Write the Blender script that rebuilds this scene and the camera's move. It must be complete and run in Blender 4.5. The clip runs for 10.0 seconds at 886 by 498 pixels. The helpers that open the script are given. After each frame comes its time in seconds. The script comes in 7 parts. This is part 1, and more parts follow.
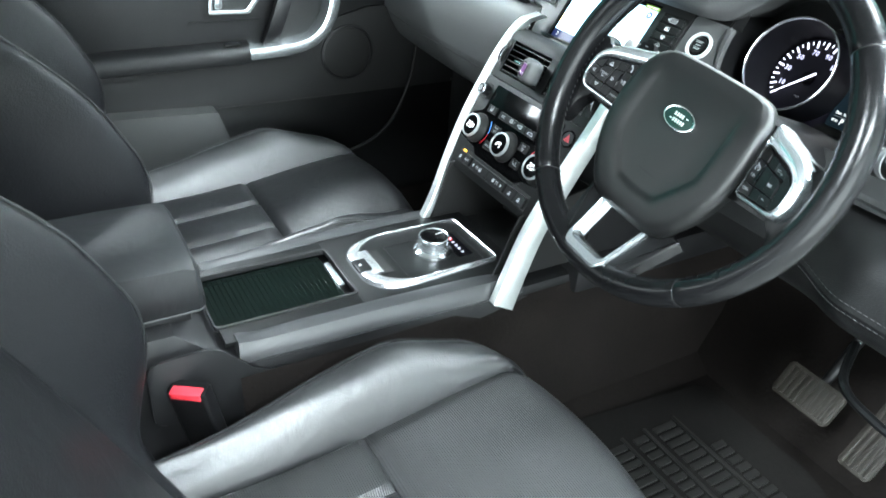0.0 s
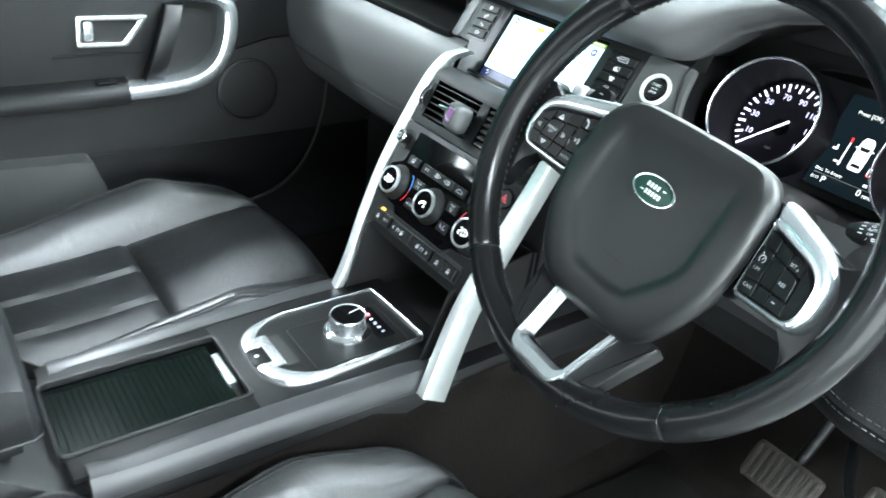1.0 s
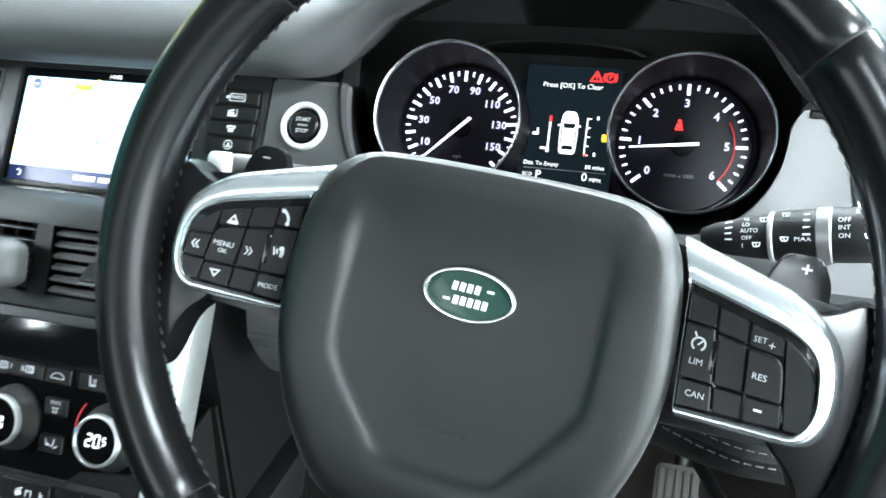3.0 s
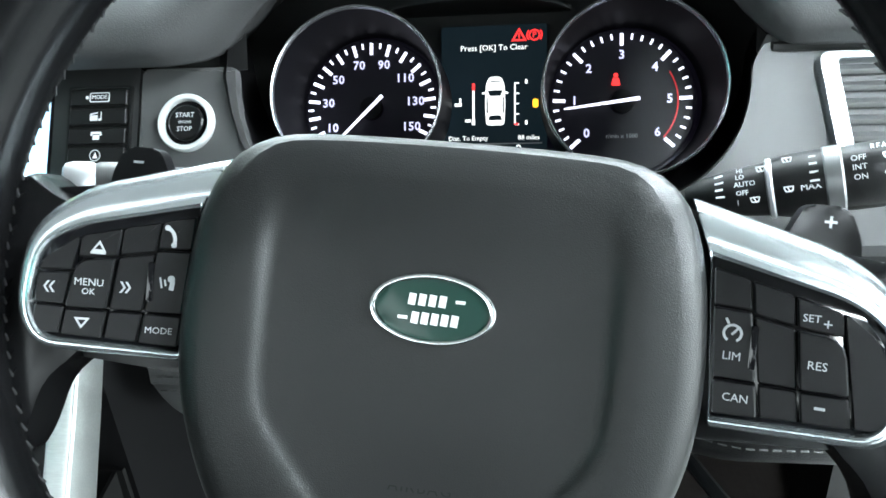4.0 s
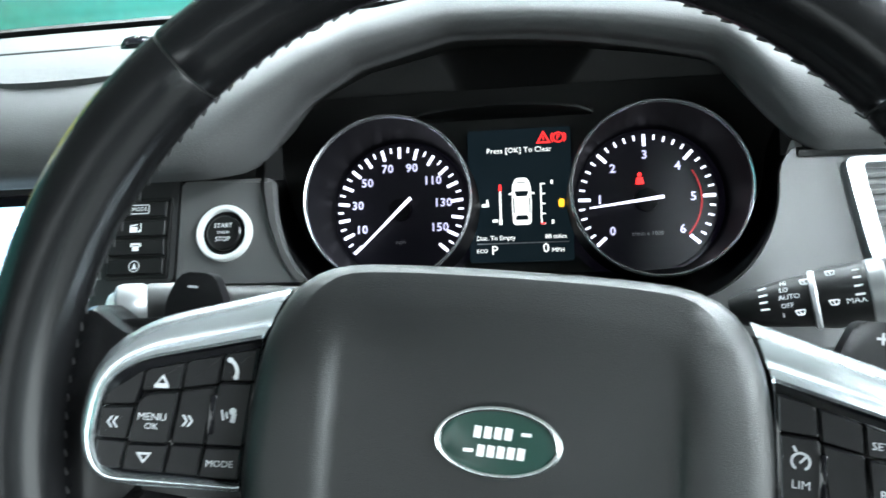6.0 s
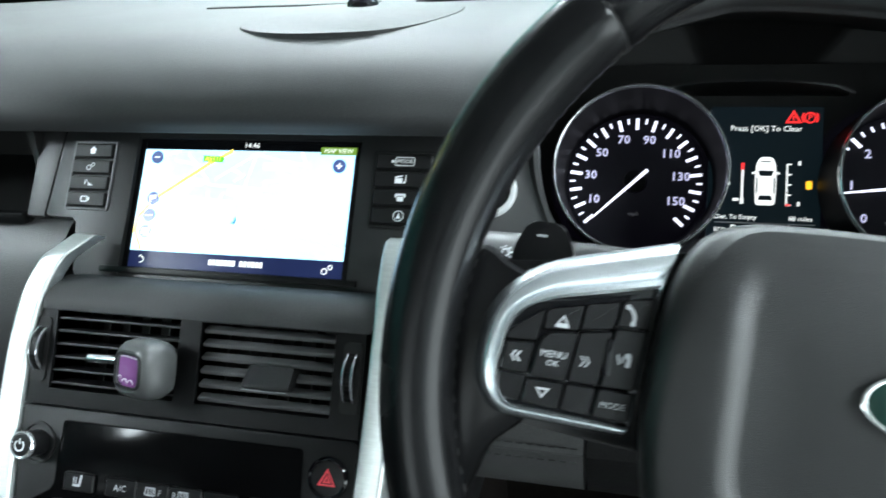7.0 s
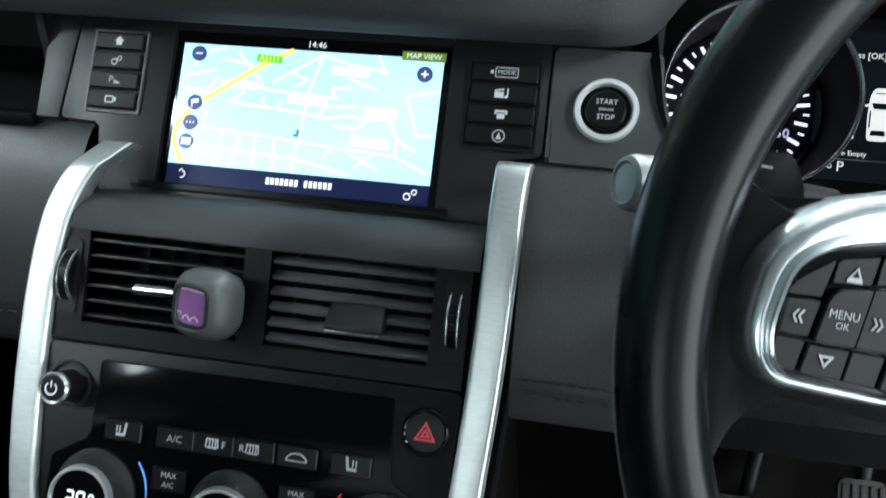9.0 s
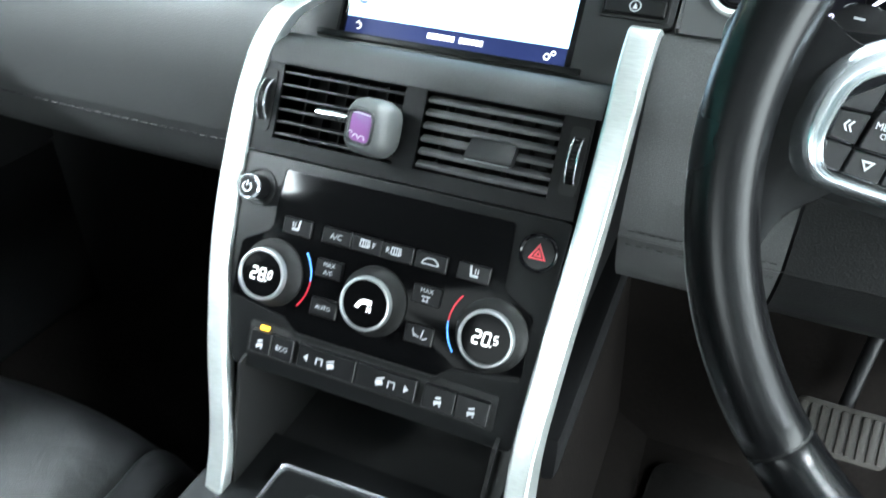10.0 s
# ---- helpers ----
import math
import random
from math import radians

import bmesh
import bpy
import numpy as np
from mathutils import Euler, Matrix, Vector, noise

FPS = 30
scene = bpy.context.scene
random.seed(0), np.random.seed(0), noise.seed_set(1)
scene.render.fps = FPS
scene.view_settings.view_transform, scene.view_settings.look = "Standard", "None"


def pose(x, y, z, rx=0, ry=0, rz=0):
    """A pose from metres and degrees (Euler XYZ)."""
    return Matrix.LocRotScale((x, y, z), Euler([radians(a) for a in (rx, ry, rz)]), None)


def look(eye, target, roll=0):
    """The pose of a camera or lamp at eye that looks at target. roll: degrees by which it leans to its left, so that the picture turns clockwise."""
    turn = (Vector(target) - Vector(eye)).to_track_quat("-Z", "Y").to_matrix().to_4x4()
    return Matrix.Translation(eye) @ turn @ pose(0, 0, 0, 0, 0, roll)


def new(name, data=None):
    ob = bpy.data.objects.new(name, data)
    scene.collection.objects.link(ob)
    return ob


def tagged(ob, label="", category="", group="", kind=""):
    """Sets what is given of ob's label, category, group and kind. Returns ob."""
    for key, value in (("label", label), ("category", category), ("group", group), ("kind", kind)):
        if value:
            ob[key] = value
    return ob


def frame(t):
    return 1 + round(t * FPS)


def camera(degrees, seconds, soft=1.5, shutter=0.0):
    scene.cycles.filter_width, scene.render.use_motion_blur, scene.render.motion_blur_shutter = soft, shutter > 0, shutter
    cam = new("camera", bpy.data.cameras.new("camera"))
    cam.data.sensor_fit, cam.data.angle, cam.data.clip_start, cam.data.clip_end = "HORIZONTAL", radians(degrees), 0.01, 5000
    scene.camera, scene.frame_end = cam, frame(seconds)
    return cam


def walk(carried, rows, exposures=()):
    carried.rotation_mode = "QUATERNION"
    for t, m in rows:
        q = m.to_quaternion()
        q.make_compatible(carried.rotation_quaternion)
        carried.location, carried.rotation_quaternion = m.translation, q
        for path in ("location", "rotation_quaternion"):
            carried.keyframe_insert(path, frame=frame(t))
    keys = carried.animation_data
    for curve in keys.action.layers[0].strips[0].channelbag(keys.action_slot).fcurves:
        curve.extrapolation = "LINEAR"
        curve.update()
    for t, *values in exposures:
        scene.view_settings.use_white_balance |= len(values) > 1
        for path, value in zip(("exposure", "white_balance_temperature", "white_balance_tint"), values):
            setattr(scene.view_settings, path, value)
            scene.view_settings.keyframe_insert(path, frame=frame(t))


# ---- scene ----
cam = camera(62.0, 10.0, soft=1.6, shutter=0.3)
K = 0.935  # plan units to metres
PATH = [
    (0, (0.9255, -0.6876, 1.0823), (-0.4365, 0.1771, 0.0786), 4.82),
    (0.5, (0.8342, -0.6632, 1.0853), (-0.5045, 0.2841, 0.1259), 5.34),
    (1, (0.7512, -0.5657, 1.0430), (-0.5381, 0.4715, 0.1090), 6.54),
    (1.2, (0.7242, -0.5380, 1.0348), (-0.5302, 0.5468, 0.1075), 5.37),
    (1.5, (0.6912, -0.5161, 1.0235), (-0.5270, 0.6198, 0.1094), 4.13),
    (2, (0.6100, -0.4879, 1.0017), (-0.3348, 0.9012, 0.1141), 1.39),
    (2.5, (0.5348, -0.4261, 0.9860), (-0.1564, 1.1280, 0.1392), -0.36),
    (2.7, (0.5093, -0.4017, 0.9786), (-0.0915, 1.1984, 0.1489), -0.05),
    (3.8, (0.4527, -0.3021, 0.9397), (0.1766, 1.3881, 0.1169), -2.99),
    (4, (0.4485, -0.2940, 0.9342), (0.1920, 1.3868, 0.0863), -3.94),
    (4.5, (0.4508, -0.2852, 0.9445), (0.2163, 1.3845, 0.0688), -6.13),
    (5, (0.4556, -0.2792, 0.9545), (0.2292, 1.4463, 0.1921), -5.43),
    (5.2, (0.4550, -0.2794, 0.9559), (0.2305, 1.4578, 0.2200), -5.16),
    (6.3, (0.4033, -0.3111, 0.9587), (0.0755, 1.4384, 0.2942), -5.04),
    (6.5, (0.3799, -0.3237, 0.9648), (-0.0099, 1.4086, 0.2886), -4.92),
    (7, (0.3010, -0.3255, 0.9566), (-0.1567, 1.3763, 0.2465), -2.82),
    (7.5, (0.2262, -0.3019, 0.9400), (-0.1815, 1.3817, 0.1595), -1.74),
    (8, (0.1863, -0.2697, 0.9489), (-0.1655, 1.3938, 0.1008), -0.26),
    (8.5, (0.1828, -0.2684, 0.9513), (-0.1202, 1.3999, 0.0940), 0.35),
    (9, (0.1801, -0.2878, 0.9329), (-0.1066, 1.3677, 0.0458), 1.39),
    (9.5, (0.1783, -0.3264, 0.9193), (-0.2256, 1.2500, -0.0614), 0.86),
    (10, (0.2131, -0.3826, 0.9245), (-0.3743, 1.0783, -0.1389), 1.63),
]
EXPOSURES = [(0.0, 1.24), (1.0, 1.2), (2.0, 1.54), (2.5, 1.45), (4.0, 0.84), (4.5, 0.84), (5.0, 0.84), (6.5, 0.7), (7.0, 0.28), (7.5, 0.08), (8.0, -0.06), (8.5, -0.24), (9.0, -0.22), (9.5, 0.46), (10.0, 1.35)]
walk(cam, [(t, look(K * Vector(eye), K * Vector(target), roll)) for t, eye, target, roll in PATH], EXPOSURES)

# ---- light ----
world = bpy.data.worlds.new("world")
world.use_nodes = True
scene.world = world
world.node_tree.nodes["Background"].inputs[0].default_value = (0.55, 0.62, 0.6, 1)
world.node_tree.nodes["Background"].inputs[1].default_value = 0.02
TUBE = 190.0


def daylight(name, at, turn, width, height, watts):
    """An area lamp added in an unseen wall opening to light the cabin."""
    la = bpy.data.lights.new(name, "AREA")
    la.shape, la.size, la.size_y, la.energy, la.color = "RECTANGLE", width * K, height * K, watts, (0.88, 1.0, 1.03)
    ob = new(name, la)
    ob.matrix_world = Matrix.Translation(K * Vector(at)) @ Matrix.Rotation(radians(turn), 4, "Z") @ Matrix.Rotation(radians(90), 4, "X")
    return ob


daylight("added_light_rear", (-1.45, -5.85, 1.05), 0, 6.1, 3.1, 275)
daylight("added_light_side", (5.85, -2.2, 1.05), 90, 4.8, 3.1, 350)


# ---- materials ----
def material(name, colour, rough=0.5, metal=0.0, grain=0.0, scale=400.0, bump=0.0, mottle=0.0, coat=0.0, spec=0.5, emit=None, power=1.0,
             kind="noise", stretch=(1, 1, 1), rough_var=0.0, creases=0.0):
    m = bpy.data.materials.new(name)
    m.use_nodes = True
    nt = m.node_tree
    b = nt.nodes["Principled BSDF"]
    b.inputs["Base Color"].default_value = (*colour, 1)
    b.inputs["Roughness"].default_value = rough
    b.inputs["Metallic"].default_value = metal
    b.inputs["Specular IOR Level"].default_value = spec
    b.inputs["Coat Weight"].default_value = coat
    b.inputs["Coat Roughness"].default_value = 0.05
    if emit:
        b.inputs["Emission Color"].default_value = (*emit, 1)
        b.inputs["Emission Strength"].default_value = power
        return m
    co = nt.nodes.new("ShaderNodeTexCoord")
    mp = nt.nodes.new("ShaderNodeMapping")
    mp.inputs["Scale"].default_value = stretch
    nt.links.new(co.outputs["Object"], mp.inputs["Vector"])
    vec = mp.outputs["Vector"]
    if kind == "noise":
        fine = nt.nodes.new("ShaderNodeTexNoise")
        fine.inputs["Scale"].default_value = scale
        fine.inputs["Detail"].default_value = 4
        fac = fine.outputs["Fac"]
    elif kind == "ribs":
        fine = nt.nodes.new("ShaderNodeTexWave")
        fine.bands_direction = "Y"
        fine.inputs["Scale"].default_value = scale
        fine.inputs["Distortion"].default_value = 0.6
        fac = fine.outputs["Fac"]
    else:
        fine = nt.nodes.new("ShaderNodeTexVoronoi")
        fine.inputs["Scale"].default_value = scale
        fac = fine.outputs["Distance"]
    nt.links.new(vec, fine.inputs["Vector"])
    if bump:
        bp = nt.nodes.new("ShaderNodeBump")
        bp.inputs["Strength"].default_value = bump
        bp.inputs["Distance"].default_value = 0.0006
        nt.links.new(fac, bp.inputs["Height"])
        nt.links.new(bp.outputs["Normal"], b.inputs["Normal"])
        if creases:
            fold = nt.nodes.new("ShaderNodeTexNoise")
            fold.inputs["Scale"].default_value = 26
            fold.inputs["Detail"].default_value = 3
            fold.inputs["Distortion"].default_value = 0.8
            nt.links.new(vec, fold.inputs["Vector"])
            bf = nt.nodes.new("ShaderNodeBump")
            bf.inputs["Strength"].default_value = creases
            bf.inputs["Distance"].default_value = 0.006
            nt.links.new(fold.outputs["Fac"], bf.inputs["Height"])
            nt.links.new(bf.outputs["Normal"], bp.inputs["Normal"])
    broad = nt.nodes.new("ShaderNodeTexNoise")
    broad.inputs["Scale"].default_value = 9
    broad.inputs["Detail"].default_value = 5
    nt.links.new(vec, broad.inputs["Vector"])
    if grain or mottle:
        ramp = nt.nodes.new("ShaderNodeMath")
        ramp.operation = "MULTIPLY_ADD"
        nt.links.new(fac, ramp.inputs[0])
        ramp.inputs[1].default_value = 2 * grain
        ramp.inputs[2].default_value = 1 - grain
        r2 = nt.nodes.new("ShaderNodeMath")
        r2.operation = "MULTIPLY_ADD"
        nt.links.new(broad.outputs["Fac"], r2.inputs[0])
        r2.inputs[1].default_value = 2 * mottle
        r2.inputs[2].default_value = 1 - mottle
        both = nt.nodes.new("ShaderNodeMath")
        both.operation = "MULTIPLY"
        nt.links.new(ramp.outputs[0], both.inputs[0])
        nt.links.new(r2.outputs[0], both.inputs[1])
        mix = nt.nodes.new("ShaderNodeVectorMath")
        mix.operation = "SCALE"
        mix.inputs[0].default_value = colour
        nt.links.new(both.outputs[0], mix.inputs["Scale"])
        nt.links.new(mix.outputs[0], b.inputs["Base Color"])
    if rough_var:
        r3 = nt.nodes.new("ShaderNodeMath")
        r3.operation = "MULTIPLY_ADD"
        nt.links.new(broad.outputs["Fac"], r3.inputs[0])
        r3.inputs[1].default_value = 2 * rough_var
        r3.inputs[2].default_value = rough - rough_var
        nt.links.new(r3.outputs[0], b.inputs["Roughness"])
    return m


SOFT = material("soft_touch_black", (0.041, 0.0415, 0.042), 0.58, grain=0.15, scale=1100, bump=0.2, mottle=0.08, kind="voronoi", rough_var=0.05, spec=0.18)
GRILLE = material("speaker_mesh_grey", (0.030, 0.0305, 0.031), 0.55, grain=0.4, scale=900, bump=0.5, mottle=0.08, kind="voronoi", spec=0.2)
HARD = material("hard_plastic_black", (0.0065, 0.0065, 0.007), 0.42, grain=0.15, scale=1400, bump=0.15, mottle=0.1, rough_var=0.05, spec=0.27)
FACIA = material("satin_black_facia", (0.0036, 0.0038, 0.0040), 0.42, grain=0.1, scale=1800, bump=0.06, mottle=0.08, rough_var=0.04, spec=0.14)
DASHGREY = material("satin_grey_facia", (0.022, 0.0225, 0.023), 0.42, grain=0.1, scale=1800, bump=0.06, mottle=0.08, rough_var=0.04, spec=0.4)
MIDFACIA = material("satin_dark_grey_facia", (0.060, 0.0605, 0.061), 0.42, grain=0.1, scale=1800, bump=0.06, mottle=0.08, rough_var=0.04, spec=0.35)
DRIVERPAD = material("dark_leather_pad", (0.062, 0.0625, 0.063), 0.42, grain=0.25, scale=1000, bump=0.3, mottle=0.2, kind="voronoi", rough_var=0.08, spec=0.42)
KEYLIGHT = material("screen_key_black", (0.0085, 0.0087, 0.0089), 0.46, grain=0.1, scale=1500, bump=0.06, mottle=0.05, spec=0.14)
FRAMEGREY = material("dull_grey_frame", (0.06, 0.06, 0.062), 0.5, mottle=0.1, grain=0.1)
SURROUND = material("satin_screen_surround", (0.016, 0.0163, 0.0167), 0.42, grain=0.1, scale=1800, bump=0.06, mottle=0.08, rough_var=0.04, spec=0.3)
# darker copy of the driver's pad leather, for its shaded part
SHADEDPAD = material("shaded_pad_leather", (0.0085, 0.0086, 0.0089), 0.46, grain=0.2, scale=700, bump=0.3, mottle=0.15, kind="voronoi", rough_var=0.06, spec=0.25)
BOWLMAT = material("bowl_black", (0.004, 0.004, 0.0045), 0.5, grain=0.1, scale=1500, bump=0.05, mottle=0.1, spec=0.2)
DOORSKIN = material("black_door_skin", (0.0038, 0.0039, 0.0042), 0.45, grain=0.3, scale=420, bump=0.4, mottle=0.35, kind="voronoi", rough_var=0.07, spec=0.18)
DOORHARD = material("black_door_plastic", (0.0105, 0.0106, 0.0108), 0.45, grain=0.25, scale=500, bump=0.3, mottle=0.3, rough_var=0.05, spec=0.28)
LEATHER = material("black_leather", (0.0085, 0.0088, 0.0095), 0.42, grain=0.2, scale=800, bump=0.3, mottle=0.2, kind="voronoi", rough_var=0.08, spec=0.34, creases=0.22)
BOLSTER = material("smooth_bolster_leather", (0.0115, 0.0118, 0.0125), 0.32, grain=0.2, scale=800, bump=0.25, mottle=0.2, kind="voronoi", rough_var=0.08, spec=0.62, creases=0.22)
# dull seat leather, darkened so the backrests' shade is in the colour
BACKREST = material("shaded_backrest_leather", (0.0034, 0.0035, 0.0042), 0.5, grain=0.25, scale=420, bump=0.35, mottle=0.2, kind="voronoi", rough_var=0.06, spec=0.17, creases=0.15)
PADMAT = material("dark_grey_soft_pad", (0.062, 0.063, 0.064), 0.46, grain=0.15, scale=900, bump=0.25, mottle=0.08, kind="voronoi", rough_var=0.05, spec=0.55)
PERF = material("ribbed_seat_cloth", (0.018, 0.0185, 0.019), 0.5, grain=0.25, scale=105, bump=0.8, mottle=0.2, kind="ribs", rough_var=0.05, creases=0.2)
WHEEL_LEATHER = material("worn_wheel_leather", (0.0042, 0.0042, 0.0046), 0.26, grain=0.1, scale=300, bump=0.03, mottle=0.2, rough_var=0.07, spec=0.18)
HUBMAT = material("airbag_cover", (0.0050, 0.0051, 0.0053), 0.38, grain=0.18, scale=2200, bump=0.20, mottle=0.12, kind="voronoi", rough_var=0.04, spec=0.46)
BRIGHT = material("bright_silver_ring", (0.84, 0.86, 0.87), 0.34, metal=0.4, mottle=0.05)
DULL = material("dull_silver", (0.36, 0.37, 0.38), 0.36, metal=0.8, mottle=0.06, rough_var=0.05)
RINGMAT = material("dial_ring_chrome", (0.66, 0.67, 0.70), 0.24, metal=0.9, mottle=0.05)
STALKEND = material("stalk_end_grey", (0.21, 0.215, 0.22), 0.36, metal=0.6, mottle=0.06)
STALKGREY = material("stalk_grip_grey", (0.045, 0.046, 0.047), 0.36, metal=0.3, mottle=0.08)
KNOBRING = material("knob_ring_silver", (0.52, 0.54, 0.55), 0.30, metal=0.85, mottle=0.05)
TUBEBLACK = material("dial_tube_black", (0.002, 0.002, 0.003), 0.5, mottle=0.1, spec=0.1)
GLOSS = material("gloss_black", (0.004, 0.004, 0.005), 0.09, mottle=0.1, rough_var=0.03, spec=0.3)
SHUTTER = material("gloss_green_black", (0.0016, 0.0030, 0.0025), 0.10, mottle=0.2, rough_var=0.06, spec=0.12)
CLIMATE = material("climate_glass_black", (0.0018, 0.0018, 0.002), 0.10, mottle=0.1, rough_var=0.04, spec=0.04)
# slat plastic made paler: the light on turned slats is in the colour
SLAT = material("vent_slat_lightened", (0.072, 0.0725, 0.0735), 0.36, grain=0.1, scale=1500, bump=0.05, mottle=0.08, spec=0.6)
BLACK = material("matt_black", (0.004, 0.004, 0.004), 0.6, grain=0.2, scale=600, spec=0.3)
KEY = material("button_black", (0.0042, 0.0042, 0.0046), 0.33, grain=0.1, scale=1500, bump=0.08, mottle=0.05, spec=0.2)
CHROME = material("chrome", (0.86, 0.88, 0.89), 0.14, metal=1.0, mottle=0.03, rough_var=0.04)
SATIN = material("satin_silver", (0.76, 0.81, 0.84), 0.25, metal=0.95, grain=0.04, scale=160, bump=0.02, mottle=0.06, stretch=(1, 6, 6), rough_var=0.05)
BRUSHED = material("brushed_aluminium", (0.75, 0.79, 0.78), 0.37, metal=0.88, grain=0.18, scale=120, bump=0.16, mottle=0.08, stretch=(1, 9, 9), rough_var=0.08)
CARPET = material("dark_carpet", (0.0054, 0.0044, 0.0040), 0.95, grain=0.6, scale=150, bump=1.0, mottle=0.8, spec=0.05)
MATCLOTH = material("mat_cloth", (0.0054, 0.0048, 0.0045), 0.9, grain=0.6, scale=150, bump=0.8, mottle=0.7, spec=0.1)
RUBBER = material("black_rubber", (0.008, 0.0076, 0.0072), 0.55, grain=0.25, scale=500, bump=0.3, mottle=0.3, spec=0.25)
PEDAL = material("worn_pedal_rubber", (0.0115, 0.0092, 0.0068), 0.6, grain=0.3, scale=300, bump=0.3, mottle=0.35, spec=0.25)
DOORGREY = material("door_pocket_grey", (0.019, 0.0195, 0.0195), 0.6, grain=0.2, scale=800, bump=0.25, mottle=0.08, spec=0.3)
WHITE = material("white_marking", (0.75, 0.76, 0.78), 0.5, emit=(0.8, 0.82, 0.85), power=0.03)
KEYMARK = material("key_marking", (0.36, 0.37, 0.38), 0.5, mottle=0.15, grain=0.1)
GREYMARK = material("grey_marking", (0.42, 0.43, 0.45), 0.5, emit=(0.4, 0.4, 0.42), power=0.05)
LIT = material("lit_white", (0.8, 0.8, 0.85), 0.5, emit=(0.80, 0.82, 1.0), power=1.5)
LITDIM = material("lit_numeral", (0.6, 0.6, 0.7), 0.5, emit=(0.66, 0.66, 1.0), power=0.75)
LITRED = material("lit_red", (0.5, 0.02, 0.02), 0.5, emit=(1.0, 0.03, 0.03), power=1.3)
DIMRED = material("dim_red_arc", (0.4, 0.02, 0.03), 0.5, emit=(0.7, 0.02, 0.05), power=0.25)
REDLINE = material("red_arc", (0.5, 0.02, 0.02), 0.5, emit=(0.6, 0.01, 0.02), power=0.3)
LITAMBER = material("lit_amber", (0.7, 0.4, 0.02), 0.5, emit=(1.0, 0.55, 0.03), power=1.2)
LITBLUE = material("lit_blue", (0.1, 0.3, 0.8), 0.5, emit=(0.06, 0.30, 0.75), power=0.6)
RED = material("red_plastic", (0.62, 0.03, 0.045), 0.35, mottle=0.05, emit=None)
STEEL = material("dark_steel", (0.10, 0.10, 0.10), 0.4, metal=0.9, mottle=0.05)
GREEN = material("badge_green", (0.004, 0.024, 0.018), 0.28, coat=0.0, mottle=0.1, spec=0.3)
BADGE = material("badge_silver", (0.75, 0.78, 0.76), 0.3, metal=0.6, mottle=0.05)
PADTHREAD = material("pale_grey_thread", (0.032, 0.0325, 0.033), 0.6, grain=0.3)
THREAD = material("grey_thread", (0.020, 0.020, 0.021), 0.6, grain=0.3)
MAPBLUE = material("map_ground", (0.3, 0.5, 0.6), 0.4, emit=(0.39, 0.70, 0.95), power=1.6)
MAPWHITE = material("map_street", (0.8, 0.8, 0.8), 0.4, emit=(0.95, 0.98, 1.0), power=2.0)
MAPYELLOW = material("map_main_road", (0.8, 0.6, 0.1), 0.4, emit=(1.0, 0.72, 0.14), power=1.5)
MAPGREEN = material("map_sign_green", (0.1, 0.6, 0.05), 0.4, emit=(0.10, 0.62, 0.03), power=1.3)
MAPNAVY = material("map_bar_navy", (0.01, 0.015, 0.05), 0.3, emit=(0.010, 0.016, 0.06), power=0.8, spec=0.15)
MAPICON = material("map_icon_blue", (0.05, 0.08, 0.2), 0.3, emit=(0.035, 0.06, 0.18), power=1.0)
LCDBG = material("cluster_display_dark", (0.003, 0.005, 0.008), 0.35, emit=(0.016, 0.036, 0.048), power=0.18, spec=0.1)
LCDCAR = material("cluster_display_white", (0.7, 0.7, 0.7), 0.4, emit=(0.85, 0.9, 0.9), power=1.1)
DIALFACE = material("dial_face", (0.0035, 0.0035, 0.006), 0.5, spec=0.2, emit=(0.010, 0.007, 0.020), power=0.07)
FRESH = material("freshener_grey", (0.046, 0.048, 0.048), 0.38, grain=0.1, scale=600, bump=0.1, mottle=0.05)
GELGLINT = material("pale_gel_glint", (0.62, 0.55, 0.64), 0.12, coat=1.0, spec=0.8, mottle=0.1)
PURPLE = material("purple_gel", (0.17, 0.065, 0.19), 0.12, coat=1.0, mottle=0.6)
HEADLINER = material("grey_headliner", (0.42, 0.425, 0.42), 0.95, grain=0.2, scale=900, bump=0.3)
CONCRETE = material("workshop_floor_grey", (0.22, 0.22, 0.21), 0.6, grain=0.2, scale=40, mottle=0.3, bump=0.1)
HALLWALL = material("pale_wall_paint", (0.66, 0.68, 0.68), 0.8, grain=0.05, scale=60, mottle=0.08)
ROOFSHEET = material("dark_roof_sheet", (0.10, 0.102, 0.10), 0.7, grain=0.1, scale=40, mottle=0.2)
TEAL = material("teal_wall_paint", (0.008, 0.13, 0.115), 0.6, grain=0.1, scale=30, mottle=0.25)
YELLOW = material("yellow_door_paint", (0.70, 0.62, 0.08), 0.5, mottle=0.1)
LAMPGLOW = material("lamp_diffuser", (0.9, 0.9, 0.9), 0.5, emit=(0.87, 1.0, 1.06), power=TUBE)


def glass(name, colour, rough=0.0):
    m = bpy.data.materials.new(name)
    m.use_nodes = True
    b = m.node_tree.nodes["Principled BSDF"]
    b.inputs["Base Color"].default_value = (*colour, 1)
    b.inputs["Transmission Weight"].default_value = 1.0
    b.inputs["Roughness"].default_value = rough
    b.inputs["IOR"].default_value = 1.45
    return m


GLASS = glass("windscreen_glass", (0.93, 0.98, 0.96))


